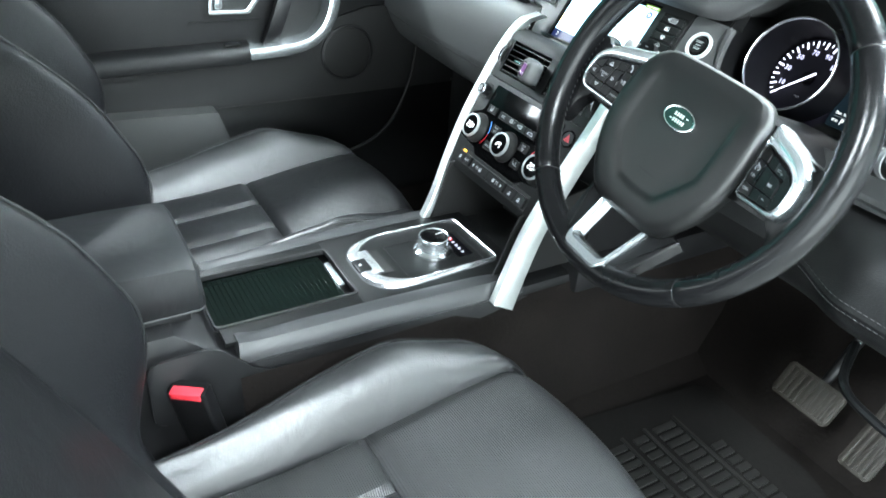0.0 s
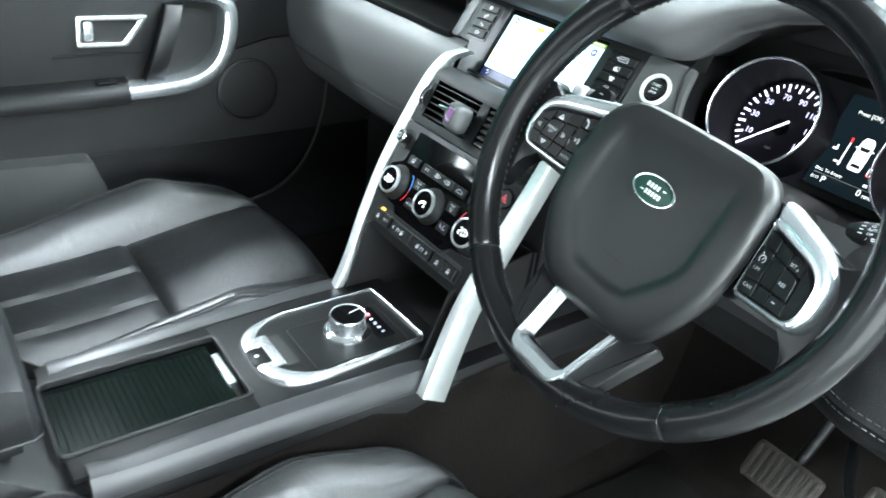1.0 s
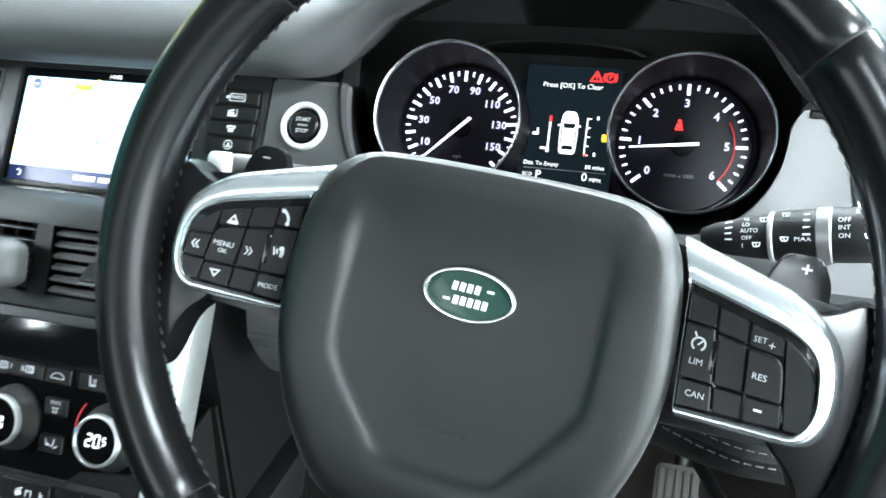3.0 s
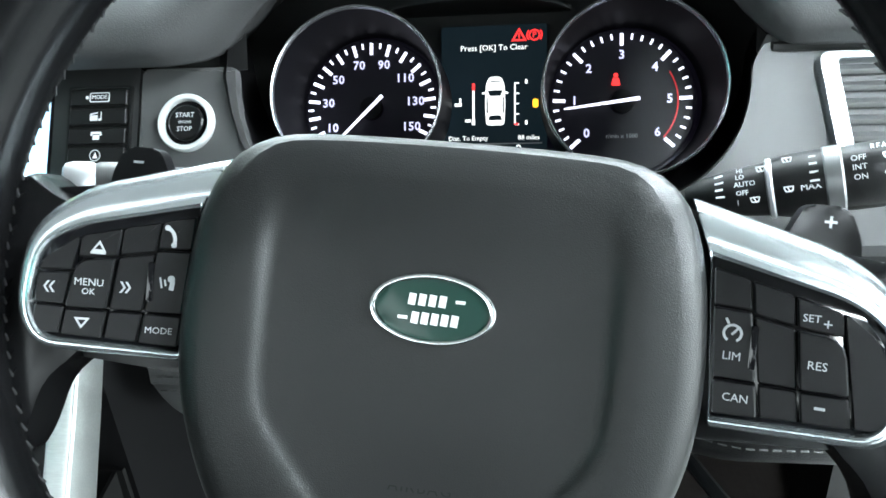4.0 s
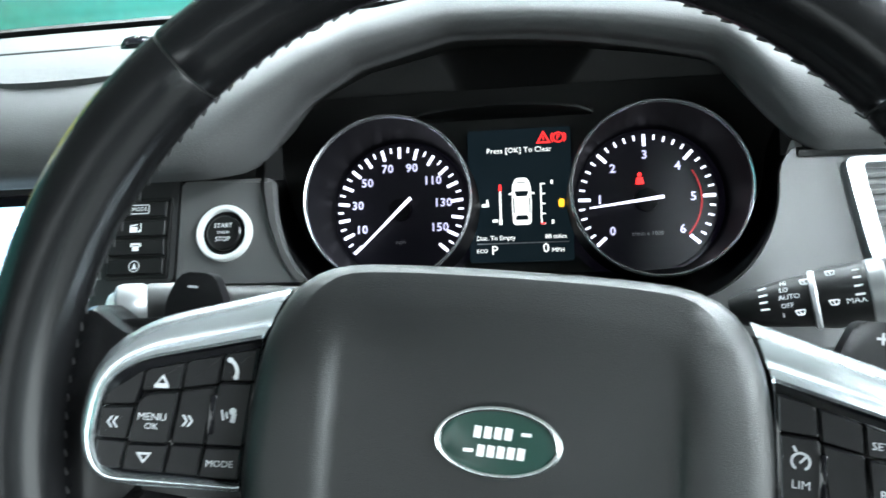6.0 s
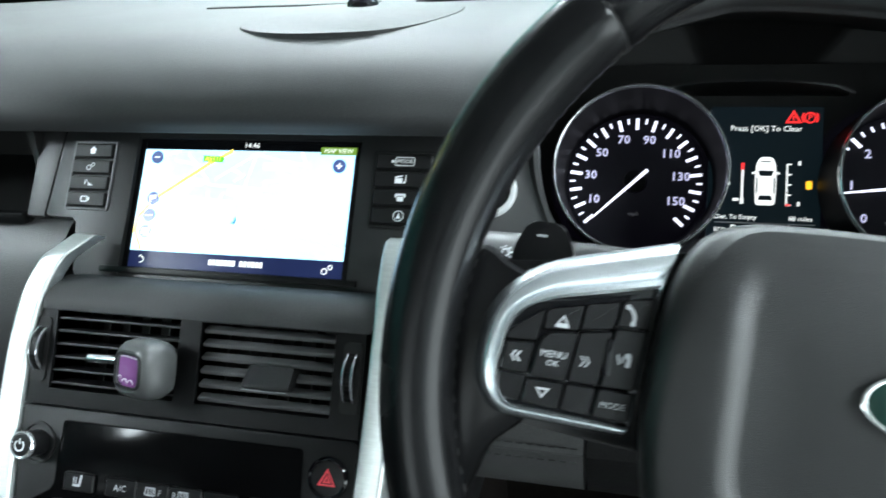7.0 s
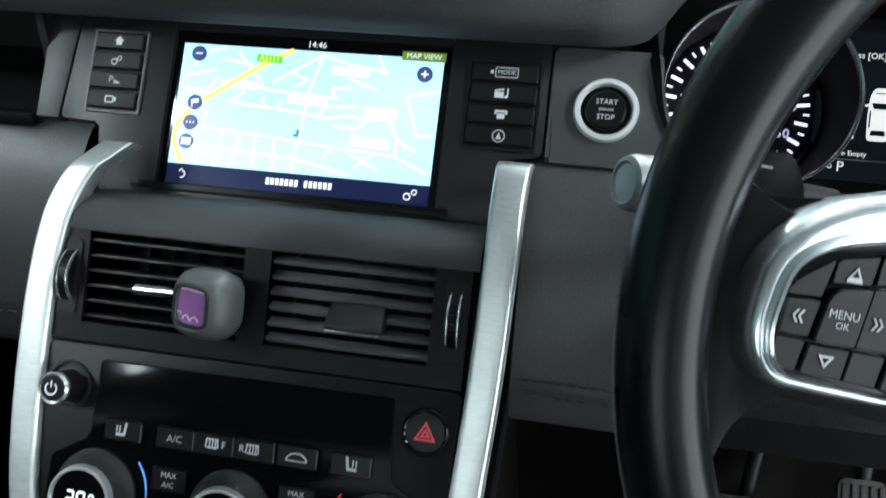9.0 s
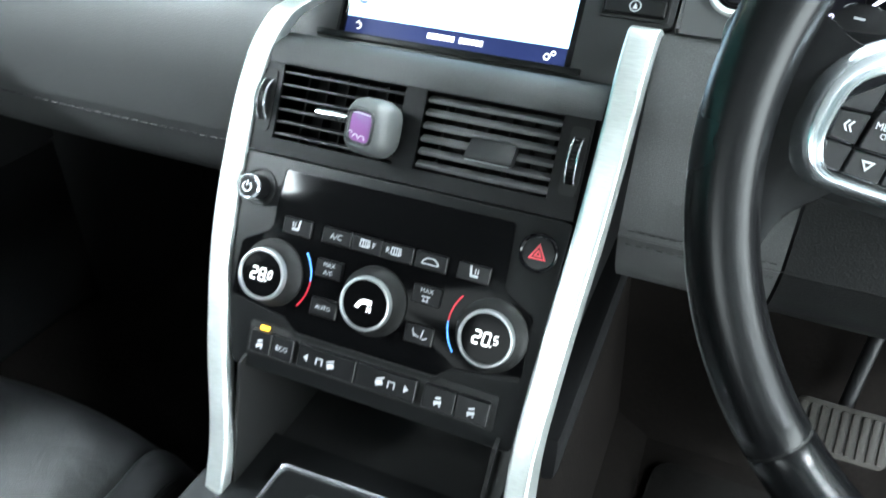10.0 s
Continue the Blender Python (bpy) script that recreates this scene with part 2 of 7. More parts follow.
# ---- building tools ----
def plane_frame(o, tilt, spin=0.0):
    """Local x to the right, y up along a face that leans forward by tilt, z out of the face towards the seats."""
    # highlights on the gel, modelled as thin pale tubes
    s, c = math.sin(radians(tilt)), math.cos(radians(tilt))
    m = Matrix(((1, 0, 0, o[0]), (0, s, -c, o[1]), (0, c, s, o[2]), (0, 0, 0, 1)))
    return m @ Matrix.Rotation(radians(spin), 4, "Z")


def thing(name, at, label, category, group="", kind=""):
    e = new(name)
    e.empty_display_size = 0.05
    e.location = K * Vector(at)
    return tagged(e, label, category, group, kind)


def part(name, bm, mat, parent, label="", m=None, angle=38):
    if m is not None:
        bm.transform(m)
    bm.transform(Matrix.Scale(K, 4))
    bmesh.ops.recalc_face_normals(bm, faces=bm.faces)
    me = bpy.data.meshes.new(name)
    bm.to_mesh(me)
    bm.free()
    me.materials.append(mat)
    me.shade_smooth()
    me.set_sharp_from_angle(angle=radians(angle))
    ob = new(name, me)
    if parent is not None:
        ob.parent = parent
        if parent.type == "EMPTY":
            ob.matrix_parent_inverse = Matrix.Translation(-parent.location)
    if label:
        tagged(ob, label)
    return ob


def joined(*bms):
    out = bmesh.new()
    for b in bms:
        me = bpy.data.meshes.new("tmp")
        b.to_mesh(me)
        b.free()
        out.from_mesh(me)
        bpy.data.meshes.remove(me)
    return out


def box(x0, x1, y0, y1, z0, z1, r=0.0, seg=2):
    bm = bmesh.new()
    bmesh.ops.create_cube(bm, size=1)
    for v in bm.verts:
        v.co = ((x0 + x1) / 2 + v.co.x * (x1 - x0), (y0 + y1) / 2 + v.co.y * (y1 - y0), (z0 + z1) / 2 + v.co.z * (z1 - z0))
    if r:
        bmesh.ops.bevel(bm, geom=list(bm.edges), offset=r, segments=seg, affect="EDGES", profile=0.6)
    return bm


def catmull(pts, n, closed=False):
    pts = [Vector(p) for p in pts]
    out = []
    count = len(pts)
    for i in range(count if closed else count - 1):
        a, b = pts[i], pts[(i + 1) % count]
        p0 = pts[i - 1] if closed or i else a + (a - b)
        p3 = pts[(i + 2) % count] if closed or i + 2 < count else b + (b - a)
        for k in range(n):
            t = k / n
            out.append(0.5 * (2 * a + (b - p0) * t + (2 * p0 - 5 * a + 4 * b - p3) * t * t + (3 * a - p0 - 3 * b + p3) * t ** 3))
    if not closed:
        out.append(pts[-1])
    return out


def rounded(pts, r, n=4):
    """A closed outline with its corners rounded by arcs of about radius r (one number, or one for each corner)."""
    out = []
    count = len(pts)
    for i, p in enumerate(pts):
        p, a, b = Vector(p), Vector(pts[i - 1]), Vector(pts[(i + 1) % count])
        rad = r[i] if isinstance(r, (list, tuple)) else r
        da, db = min(rad, (a - p).length * 0.48), min(rad, (b - p).length * 0.48)
        s, e = p + (a - p).normalized() * da, p + (b - p).normalized() * db
        for k in range(n + 1):
            t = k / n
            out.append((1 - t) ** 2 * s + 2 * t * (1 - t) * p + t * t * e)
    return out


def rrect(x0, x1, y0, y1, r, n=4):
    return rounded([(x0, y0), (x1, y0), (x1, y1), (x0, y1)], r, n)


def prism(outline, z0, z1, r=0.0, seg=2):
    """An outline in x and y drawn out from z0 to z1, with the edge at z1 rounded."""
    bm = bmesh.new()
    low = [bm.verts.new((p[0], p[1], z0)) for p in outline]
    high = [bm.verts.new((p[0], p[1], z1)) for p in outline]
    n = len(low)
    for i in range(n):
        bm.faces.new((low[i], low[(i + 1) % n], high[(i + 1) % n], high[i]))
    bm.faces.new(low)
    top = bm.faces.new(high)
    if r:
        bmesh.ops.bevel(bm, geom=list(top.edges), offset=r, segments=seg, affect="EDGES", profile=0.6)
    return bm


def ring(outer, inner, z0, z1, r=0.0):
    """A flat frame between two outlines of the same number of points."""
    bm = bmesh.new()
    n = len(outer)
    rows = [[bm.verts.new((p[0], p[1], z)) for p in o] for o, z in ((outer, z0), (outer, z1), (inner, z1), (inner, z0))]
    edges = []
    for k in range(4):
        a, b = rows[k], rows[(k + 1) % 4]
        for i in range(n):
            f = bm.faces.new((a[i], a[(i + 1) % n], b[(i + 1) % n], b[i]))
    if r:
        edges = [e for e in bm.edges if (e.verts[0] in rows[1] and e.verts[1] in rows[1]) or (e.verts[0] in rows[2] and e.verts[1] in rows[2])]
        bmesh.ops.bevel(bm, geom=edges, offset=r, segments=2, affect="EDGES", profile=0.6)
    return bm


def lathe(profile, n=32, arc=None):
    """(radius, z) pairs turned round the local z axis."""
    bm = bmesh.new()
    rows = []
    for rad, z in profile:
        if rad < 1e-6:
            rows.append([bm.verts.new((0, 0, z))])
        else:
            rows.append([bm.verts.new((rad * math.cos(2 * math.pi * k / n), rad * math.sin(2 * math.pi * k / n), z)) for k in range(n)])
    for a, b in zip(rows, rows[1:]):
        for k in range(n):
            q = [a[k % len(a)], a[(k + 1) % len(a)], b[(k + 1) % len(b)], b[k % len(b)]]
            seen = []
            for v in q:
                if v not in seen:
                    seen.append(v)
            if len(seen) > 2:
                bm.faces.new(seen)
    return bm


def loft(rows, around=False, ends=False, cap=False):
    """Faces between rows of points. around: each row closes on itself; ends: the last row joins the first; cap: close both ends."""
    bm = bmesh.new()
    vs = [[bm.verts.new(p) for p in row] for row in rows]
    n = len(vs[0])
    pairs = list(zip(vs, vs[1:])) + ([(vs[-1], vs[0])] if ends else [])
    for a, b in pairs:
        for i in range(n if around else n - 1):
            bm.faces.new((a[i], a[(i + 1) % n], b[(i + 1) % n], b[i]))
    if cap:
        bm.faces.new(vs[0])
        bm.faces.new(vs[-1])
    return bm


def thick(bm, d):
    """Give a sheet a thickness d against its normals."""
    bmesh.ops.recalc_face_normals(bm, faces=bm.faces)
    bmesh.ops.solidify(bm, geom=list(bm.faces), thickness=d)
    return bm


def tube(path, r, n=10, closed=False, flat=1.0):
    path = [Vector(p) for p in path]
    rows = []
    for i, p in enumerate(path):
        a = path[i - 1] if closed or i else p
        b = path[(i + 1) % len(path)] if closed or i + 1 < len(path) else p
        d = (b - a).normalized()
        side = d.cross(Vector((0.13, 0.2, 1))).normalized()
        up = side.cross(d)
        rows.append([p + r * (math.cos(2 * math.pi * k / n) * side + flat * math.sin(2 * math.pi * k / n) * up) for k in range(n)])
    return loft(rows, around=True, ends=closed, cap=not closed)


def words(text, size, x, y, z=0.0, spread=1.0, align="CENTER", turn=0.0, bold=0.0):
    """Letters as flat geometry, centred on x and y."""
    cu = bpy.data.curves.new("letters", "FONT")
    cu.body, cu.size, cu.align_x, cu.align_y, cu.space_character = text, size, align, "CENTER", spread
    cu.resolution_u, cu.offset = 2, bold
    ob = bpy.data.objects.new("letters", cu)
    me = ob.to_mesh()
    bm = bmesh.new()
    bm.from_mesh(me)
    ob.to_mesh_clear()
    bpy.data.objects.remove(ob)
    bpy.data.curves.remove(cu)
    bm.transform(Matrix.Translation((x, y, z)) @ Matrix.Rotation(radians(turn), 4, "Z"))
    return bm


def bars(rects, z=0.0):
    """Flat marks: (x, y, width, height, turn) each."""
    bm = bmesh.new()
    for x, y, w, h, a in rects:
        c, s = math.cos(radians(a)), math.sin(radians(a))
        bm.faces.new([bm.verts.new((x + c * u - s * v, y + s * u + c * v, z)) for u, v in ((-w / 2, -h / 2), (w / 2, -h / 2), (w / 2, h / 2), (-w / 2, h / 2))])
    return bm


def streets(lines, width, z):
    """Flat strips along polylines of (x, y)."""
    rects = []
    for line in lines:
        for (ax, ay), (bx, by) in zip(line, line[1:]):
            d = math.hypot(bx - ax, by - ay)
            rects.append(((ax + bx) / 2, (ay + by) / 2, d + width * 0.6, width, math.degrees(math.atan2(by - ay, bx - ax))))
    return bars(rects, z)


def circle(x, y, r, n=24, start=0.0, end=360.0):
    return [(x + r * math.cos(radians(start + (end - start) * k / n)), y + r * math.sin(radians(start + (end - start) * k / n))) for k in range(n + (end - start < 360))]


def step(a, b, x):
    t = min(1.0, max(0.0, (x - a) / (b - a)))
    return t * t * (3 - 2 * t)


STACK = plane_frame((0.0008, 0.0112, 0.5815), 29)
PANEL = plane_frame((0.004, 0.148, 0.7428), 32.6)
DEEP = Matrix.Translation((0.417, -0.293, 0.937)) @ Matrix.Scale(1.05, 4) @ Matrix.Translation((-0.417, 0.293, -0.937))
CLUSTER = plane_frame((0.4081, 0.3046, 0.7708), 26.4) @ Matrix.Scale(1.155, 4) @ Matrix.Translation((-0.391, 0, 0))
WHEEL = plane_frame((0.409, -0.0676, 0.7957), 25.5, -5.6)


# ---- workshop round the car ----
def wall_piece(name, x0, x1, y0, y1, z0, z1, mat, label, category):
    ob = part(name, box(x0, x1, y0, y1, z0, z1), mat, None)
    return tagged(ob, label, category, kind="structure")


wall_piece("ground", -6, 6, -6, 7, -0.6, -0.5, CONCRETE, "grey painted concrete workshop floor under the car", "floor")
wall_piece("wall_ahead", -6, 6, 6.5, 6.7, -0.5, 3.6, TEAL, "teal painted workshop wall ahead of the windscreen", "wall")
# openings in unseen walls, left for the two added area lamps
for x0, x1, z0 in ((-6, -4.5, -0.5), (1.6, 6, -0.5), (-4.5, 1.6, 2.6)):
    wall_piece("wall_behind", x0, x1, -6, -5.8, z0, 3.6, HALLWALL, "plain pale wall round an added, unseen opening behind the car", "wall")
wall_piece("wall_west", -6, -5.8, -5.8, 6.5, -0.5, 3.6, TEAL, "teal painted wall beside the car", "wall")
for y0, y1, z0 in ((-5.8, -4.6, -0.5), (0.2, 6.5, -0.5), (-4.6, 0.2, 2.6)):
    wall_piece("wall_east", 5.8, 6, y0, y1, z0, 3.6, HALLWALL, "plain pale wall round an added, unseen opening beside the car", "wall")
wall_piece("hall_ceiling", -6, 6, -6, 6.7, 3.6, 3.7, ROOFSHEET, "plain dark grey workshop ceiling", "ceiling")
shutter = thing("roller_door", (-5.78, 4.8, -0.5), "yellow painted roller door beside the teal wall", "door", kind="structure")
for k in range(12):
    part("slat", box(-5.79, -5.74, 3.4, 6.1, -0.5 + 0.25 * k, -0.26 + 0.25 * k, 0.01), YELLOW, shutter)


def ceiling_light(x, y, length, width):
    t = thing("ceiling_light", (x, y, 3.58), "long white batten light added on the unseen ceiling", "light", "workshop ceiling lights")
    part("frame", box(x - width / 2 - 0.05, x + width / 2 + 0.05, y - length / 2 - 0.05, y + length / 2 + 0.05, 3.54, 3.6, 0.01), HALLWALL, t)
    part("diffuser", box(x - width / 2, x + width / 2, y - length / 2, y + length / 2, 3.49, 3.535, 0.015), LAMPGLOW, t, "glowing diffuser")


# unseen lamps, added where the cabin needs light through its glass
for lx, ly in ((-1.8, 4.4), (0.9, 2.4), (3.2, 2.6), (3.8, -1.4), (-3.6, -2.8), (1.2, -3.8)):
    ceiling_light(lx, ly, 1.8, 0.35)
ceiling_light(-2.7, -0.3, 0.5, 0.35)

# ---- car shell ----
FLOOR = 0.08
floor = part("floor", joined(box(-0.78, 0.78, -1.5, 0.46, FLOOR - 0.03, FLOOR), loft(
    [[(x, 0.44, FLOOR - 0.002), (x, 0.52, FLOOR + 0.10), (x, 0.60, FLOOR + 0.26), (x, 0.62, 0.62), (x, 0.62, 0.80)] for x in (-0.78, -0.4, 0, 0.4, 0.78)])), CARPET, None)
tagged(floor, "dark brown-black worn carpet in the footwells", "floor", kind="structure")
roof = part("ceiling", thick(loft([[(x, y, 1.30 - 0.05 * (x / 0.7) ** 2 + 0.02 * math.cos(y)) for x in (-0.66, -0.45, -0.2, 0, 0.2, 0.45, 0.66)] for y in (0.12, -0.3, -0.8, -1.5)]), 0.03), HEADLINER, None)
tagged(roof, "pale grey fabric headliner", "ceiling", kind="structure")
back = part("wall_rear", joined(box(-0.80, 0.80, -1.53, -1.5, FLOOR, 0.86), box(-0.80, -0.62, -1.53, -1.5, 0.86, 1.30), box(0.62, 0.80, -1.53, -1.5, 0.86, 1.30), box(-0.62, 0.62, -1.53, -1.5, 1.25, 1.30)), HARD, None)
tagged(back, "plain dark panel that closes the cabin behind", "wall", kind="structure")
side = part("wall_side", joined(box(-0.80, -0.76, -1.5, -0.72, FLOOR, 0.86), box(-0.80, -0.76, -0.80, -0.70, 0.86, 1.30), box(0.76, 0.80, -1.5, -0.95, FLOOR, 0.86), box(0.76, 0.80, -1.05, -0.95, 0.86, 1.30)), HARD, None)
tagged(side, "dark inner side of the rear cabin", "wall", kind="structure")
for sx, nm in ((-1, "pillar_west"), (1, "pillar_east")):
    p = part(nm, loft([[(sx * 0.76, 0.72, 0.86), (sx * 0.70, 0.72, 0.88), (sx * 0.70, 0.78, 0.90), (sx * 0.76, 0.80, 0.88)],
                       [(sx * 0.72, 0.42, 1.10), (sx * 0.66, 0.42, 1.11), (sx * 0.66, 0.47, 1.14), (sx * 0.72, 0.50, 1.12)],
                       [(sx * 0.68, 0.10, 1.25), (sx * 0.61, 0.10, 1.26), (sx * 0.61, 0.15, 1.30), (sx * 0.68, 0.18, 1.28)]], around=True, cap=True), HEADLINER, None)
    tagged(p, "pale trimmed windscreen pillar", "pillar", kind="structure")
screen_glass = part("window_1", thick(loft([[(x, 0.86 - 0.10 * (x / 0.7) ** 2, 0.90), (x * 0.96, 0.50 - 0.06 * (x / 0.7) ** 2, 1.11), (x * 0.9, 0.14 - 0.03 * (x / 0.7) ** 2, 1.29)] for x in (-0.70, -0.5, -0.25, 0, 0.25, 0.5, 0.70)]), 0.005), GLASS, None)
tagged(screen_glass, "clear windscreen with a dark lower border", "windscreen", kind="structure")
screen_glass.visible_shadow = False
frit = part("trim", loft([[(x, 0.845 - 0.10 * (x / 0.72) ** 2, 0.905), (x, 0.80 - 0.10 * (x / 0.72) ** 2, 0.925), (x, 0.79 - 0.10 * (x / 0.72) ** 2, 0.921), (x, 0.84 - 0.10 * (x / 0.72) ** 2, 0.895)] for x in (-0.72, -0.5, -0.25, 0, 0.25, 0.5, 0.72)], around=True, cap=True), BLACK, None)
tagged(frit, "black border along the windscreen's foot", "trim", kind="structure")
# unseen boxes added outside the cabin to stop light leaking in
shell = part("leak_shield", joined(box(-0.83, -0.80, -0.72, 0.66, 0.0, 0.86), box(-0.83, 0.80, 0.63, 0.66, 0.0, 0.88), box(0.78, 0.81, 0.40, 0.63, 0.0, 0.88), box(-0.83, 0.81, -1.5, 0.66, -0.03, 0.0), box(-0.70, 0.68, -1.42, 0.56, -0.5, -0.03)), BLACK, None)
tagged(shell, "plain dark unseen boxes added round the cabin to keep stray light out", "wall", kind="structure")
sill = part("sill", box(0.70, 0.82, -0.95, 0.50, 0.0, 0.13, 0.02), HARD, None)
tagged(sill, "dark plastic door sill on the driver's side", "sill", kind="structure")

# ---- dashboard ----
dash = thing("dashboard", (0, 0.45, 0.5), "dark grey soft-touch dashboard with a hooded instrument binnacle", "dashboard")


RISE = ((0.195, 0.0), (0.210, 0.006), (0.2305, 0.019), (0.262, 0.042), (0.300, 0.060), (0.365, 0.075))


def hood(x):
    """How far the pad's lower edge lifts over the dials, 0 to about 1."""
    if x >= 0.365:
        return (0.075 - 0.72 * (x - 0.365) ** 2) / 0.074 * (1 - step(0.540, 0.600, x))
    lift = 0.0
    for (xa, za), (xb, zb) in zip(RISE, RISE[1:]):
        if xa <= x < xb:
            lift = za + (zb - za) * (x - xa) / (xb - xa)
    return lift / 0.074


LIP = ((0.222, 0.0), (0.232, 0.008), (0.245, 0.024), (0.262, 0.040), (0.300, 0.060), (0.365, 0.075))


def lip(x):
    """The hood's lower edge: it stays low beside the start button, then follows the bowl."""
    if x >= 0.365:
        return hood(x)
    lift = 0.0
    for (xa, za), (xb, zb) in zip(LIP, LIP[1:]):
        if xa <= x < xb:
            lift = za + (zb - za) * (x - xa) / (xb - xa)
    return lift / 0.074


def pad_section(x):
    w, wl = hood(x), lip(x)
    tuck, up = 0.022 * min(1, 2.5 * w), 0.074 * (w - wl)
    low, y, r = 0.833 + 0.074 * wl, 0.178 + 0.047 * w, 0.055 - 0.023 * w
    edge = -0.02 * max(0, (abs(x) - 0.55) / 0.2) ** 2
    pts = [(y + 0.07 + tuck, low + 0.004), (y + 0.012 + tuck, low - 0.001), (y + tuck, low + 0.004), (y - 0.006 + 0.62 * tuck, low + 0.3 * r + 0.4 * up), (y + 0.004, low + up + 0.64 * r), (y + 0.035, low + up + 0.92 * r + 0.003),
           (y + 0.10, low + up + 1.22 * (0.055 - 0.028 * w)), (0.42, 0.905 + 0.026 * w), (0.56, 0.908 + 0.012 * w), (0.70, 0.912), (0.80, 0.913)]
    fine = catmull([(0, a, b) for a, b in pts], 4)
    return [(x, p.y + edge, p.z) for p in fine]


xs = [-0.76 + 0.034 * k for k in range(28)] + [0.172 + 0.0075 * k for k in range(64)] + [0.68, 0.72, 0.76]
part("top_pad", loft([pad_section(x) for x in xs]), SOFT, dash, "dark grey grained soft upper pad", angle=70)

# passenger's leather pad below the shelf
def knee_section(x):
    bow = 0.02 * (x + 0.40) ** 2 / 0.1
    pts = [(0.175, 0.762), (0.158, 0.756), (0.140, 0.735), (0.128, 0.69), (0.130, 0.65), (0.135, 0.618), (0.1365, 0.6195), (0.1375, 0.6165), (0.150, 0.588), (0.170, 0.556), (0.188, 0.538), (0.215, 0.522), (0.26, 0.508), (0.34, 0.50)]
    return [(x, p.y + bow * 0.5, p.z) for p in catmull([(0, a, b) for a, b in pts], 3)]


part("passenger_pad", loft([knee_section(-0.755 + 0.04 * k) for k in range(16)]), PADMAT, dash, "dark grey leather pad with a stitched seam")
seam = [(-0.75 + 0.012 * k, 0.1385 + 0.1 * (-0.35 + 0.012 * k) ** 2 - 0.003, 0.620) for k in range(50)]
part("stitching", joined(*[tube([a, (a[0] + 0.007, a[1], a[2])], 0.0008, 5) for a in seam] + [tube([(a[0], a[1] + 0.003, 0.606), (a[0] + 0.007, a[1] + 0.003, 0.606)], 0.0008, 5) for a in seam]), THREAD, dash)
# open shelf above it
part("shelf", joined(box(-0.755, -0.195, 0.165, 0.36, 0.755, 0.763), box(-0.755, -0.195, 0.355, 0.36, 0.763, 0.85), box(-0.20, -0.194, 0.19, 0.36, 0.763, 0.85)), BLACK, dash, "dark open shelf")
part("shelf_lip", box(-0.755, -0.196, 0.158, 0.168, 0.757, 0.768, 0.003), FACIA, dash)
part("shelf_edge", prism([(-0.20, 0.102), (-0.20, 0.026), (-0.182, 0.026), (-0.175, 0.102)], -0.03, 0.0, 0.002), SURROUND, dash, m=PANEL)
# driver's knee panel with a stitched seam
def driver_section(x):
    low = step(0.235, 0.275, x)
    pts = [(0.20, 0.768 - 0.068 * low), (0.170, 0.762 - 0.062 * low), (0.152, 0.752 - 0.055 * low), (0.141, 0.72 - 0.028 * low), (0.130, 0.67), (0.122, 0.617), (0.1225, 0.613), (0.124, 0.609), (0.136, 0.582), (0.158, 0.553), (0.20, 0.533), (0.34, 0.52)]
    bulge = -0.045 * step(0.47, 0.58, x)
    return [(x, p.y + bulge * ((1 - step(0.66, 0.74, p.z)) * step(0.50, 0.60, p.z)), p.z) for p in catmull([(0, a, b) for a, b in pts], 3)]


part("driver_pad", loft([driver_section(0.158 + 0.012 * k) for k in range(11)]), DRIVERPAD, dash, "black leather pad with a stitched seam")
# the same pad carried on, with the column's shade in its colour
part("driver_pad_shaded", loft([driver_section(0.2805 + 0.0115 * k) for k in range(42)]), SHADEDPAD, dash, "leather pad under the steering column, darkened for its shade")
for first, count in ((0.165, 14), (0.485, 32)):
    for z in (0.619, 0.607):
        row = [first + 0.008 * k for k in range(count)]
        part("stitching", joined(*[tube([(x, 0.1205 - 0.043 * step(0.47, 0.58, x), z), (x + 0.005, 0.1205 - 0.043 * step(0.47, 0.58, x + 0.005), z)], 0.0007, 5) for x in row]), PADTHREAD, dash)
part("seam", tube([(0.16 + 0.01 * k, 0.1225 - 0.043 * step(0.47, 0.58, 0.16 + 0.01 * k), 0.613) for k in range(60)], 0.0010, 6), BLACK, dash)
part("lower_cover", loft([[(x, 0.21, 0.529), (x, 0.30, 0.505), (x, 0.42, 0.49), (x, 0.60, 0.49)] for x in (0.17, 0.25, 0.35, 0.45, 0.55, 0.65, 0.75)]), HARD, dash, "dark plastic cover under the steering column")
part("lower_trim", tube(catmull([(0.56, 0.20, 0.50), (0.60, 0.12, 0.495), (0.66, 0.10, 0.49), (0.76, 0.10, 0.485)], 5), 0.006, 8), FACIA, dash)
part("footwell_cover", loft([[(x, 0.33, 0.522), (x, 0.40, 0.50), (x, 0.60, 0.50)] for x in (-0.75, -0.5, -0.17)]), HARD, dash)

# binnacle bowl round the dials
arch = [0.229 + 0.358 * k / 30 for k in range(31)]
lobe = lambda cx, r_, a: (cx + r_ * math.cos(radians(a)), 0.815 + r_ * math.sin(radians(a)))
rim_pts = [(x, 0.8345 + 0.074 * lip(x) - 0.004 * step(0.560, 0.587, x)) for x in arch] + \
          [tuple(p)[:2] for p in catmull([(*p, 0) for p in [(0.582, 0.828), lobe(0.507, 0.0705, 0)] + [lobe(0.507, 0.070, a) for a in (-22, -45, -68, -90)] + [(0.40, 0.744)] + [(0.3145, 0.744), (0.2810, 0.7495), (0.2530, 0.767), (0.2385, 0.795), (0.2325, 0.822)]], 4)]
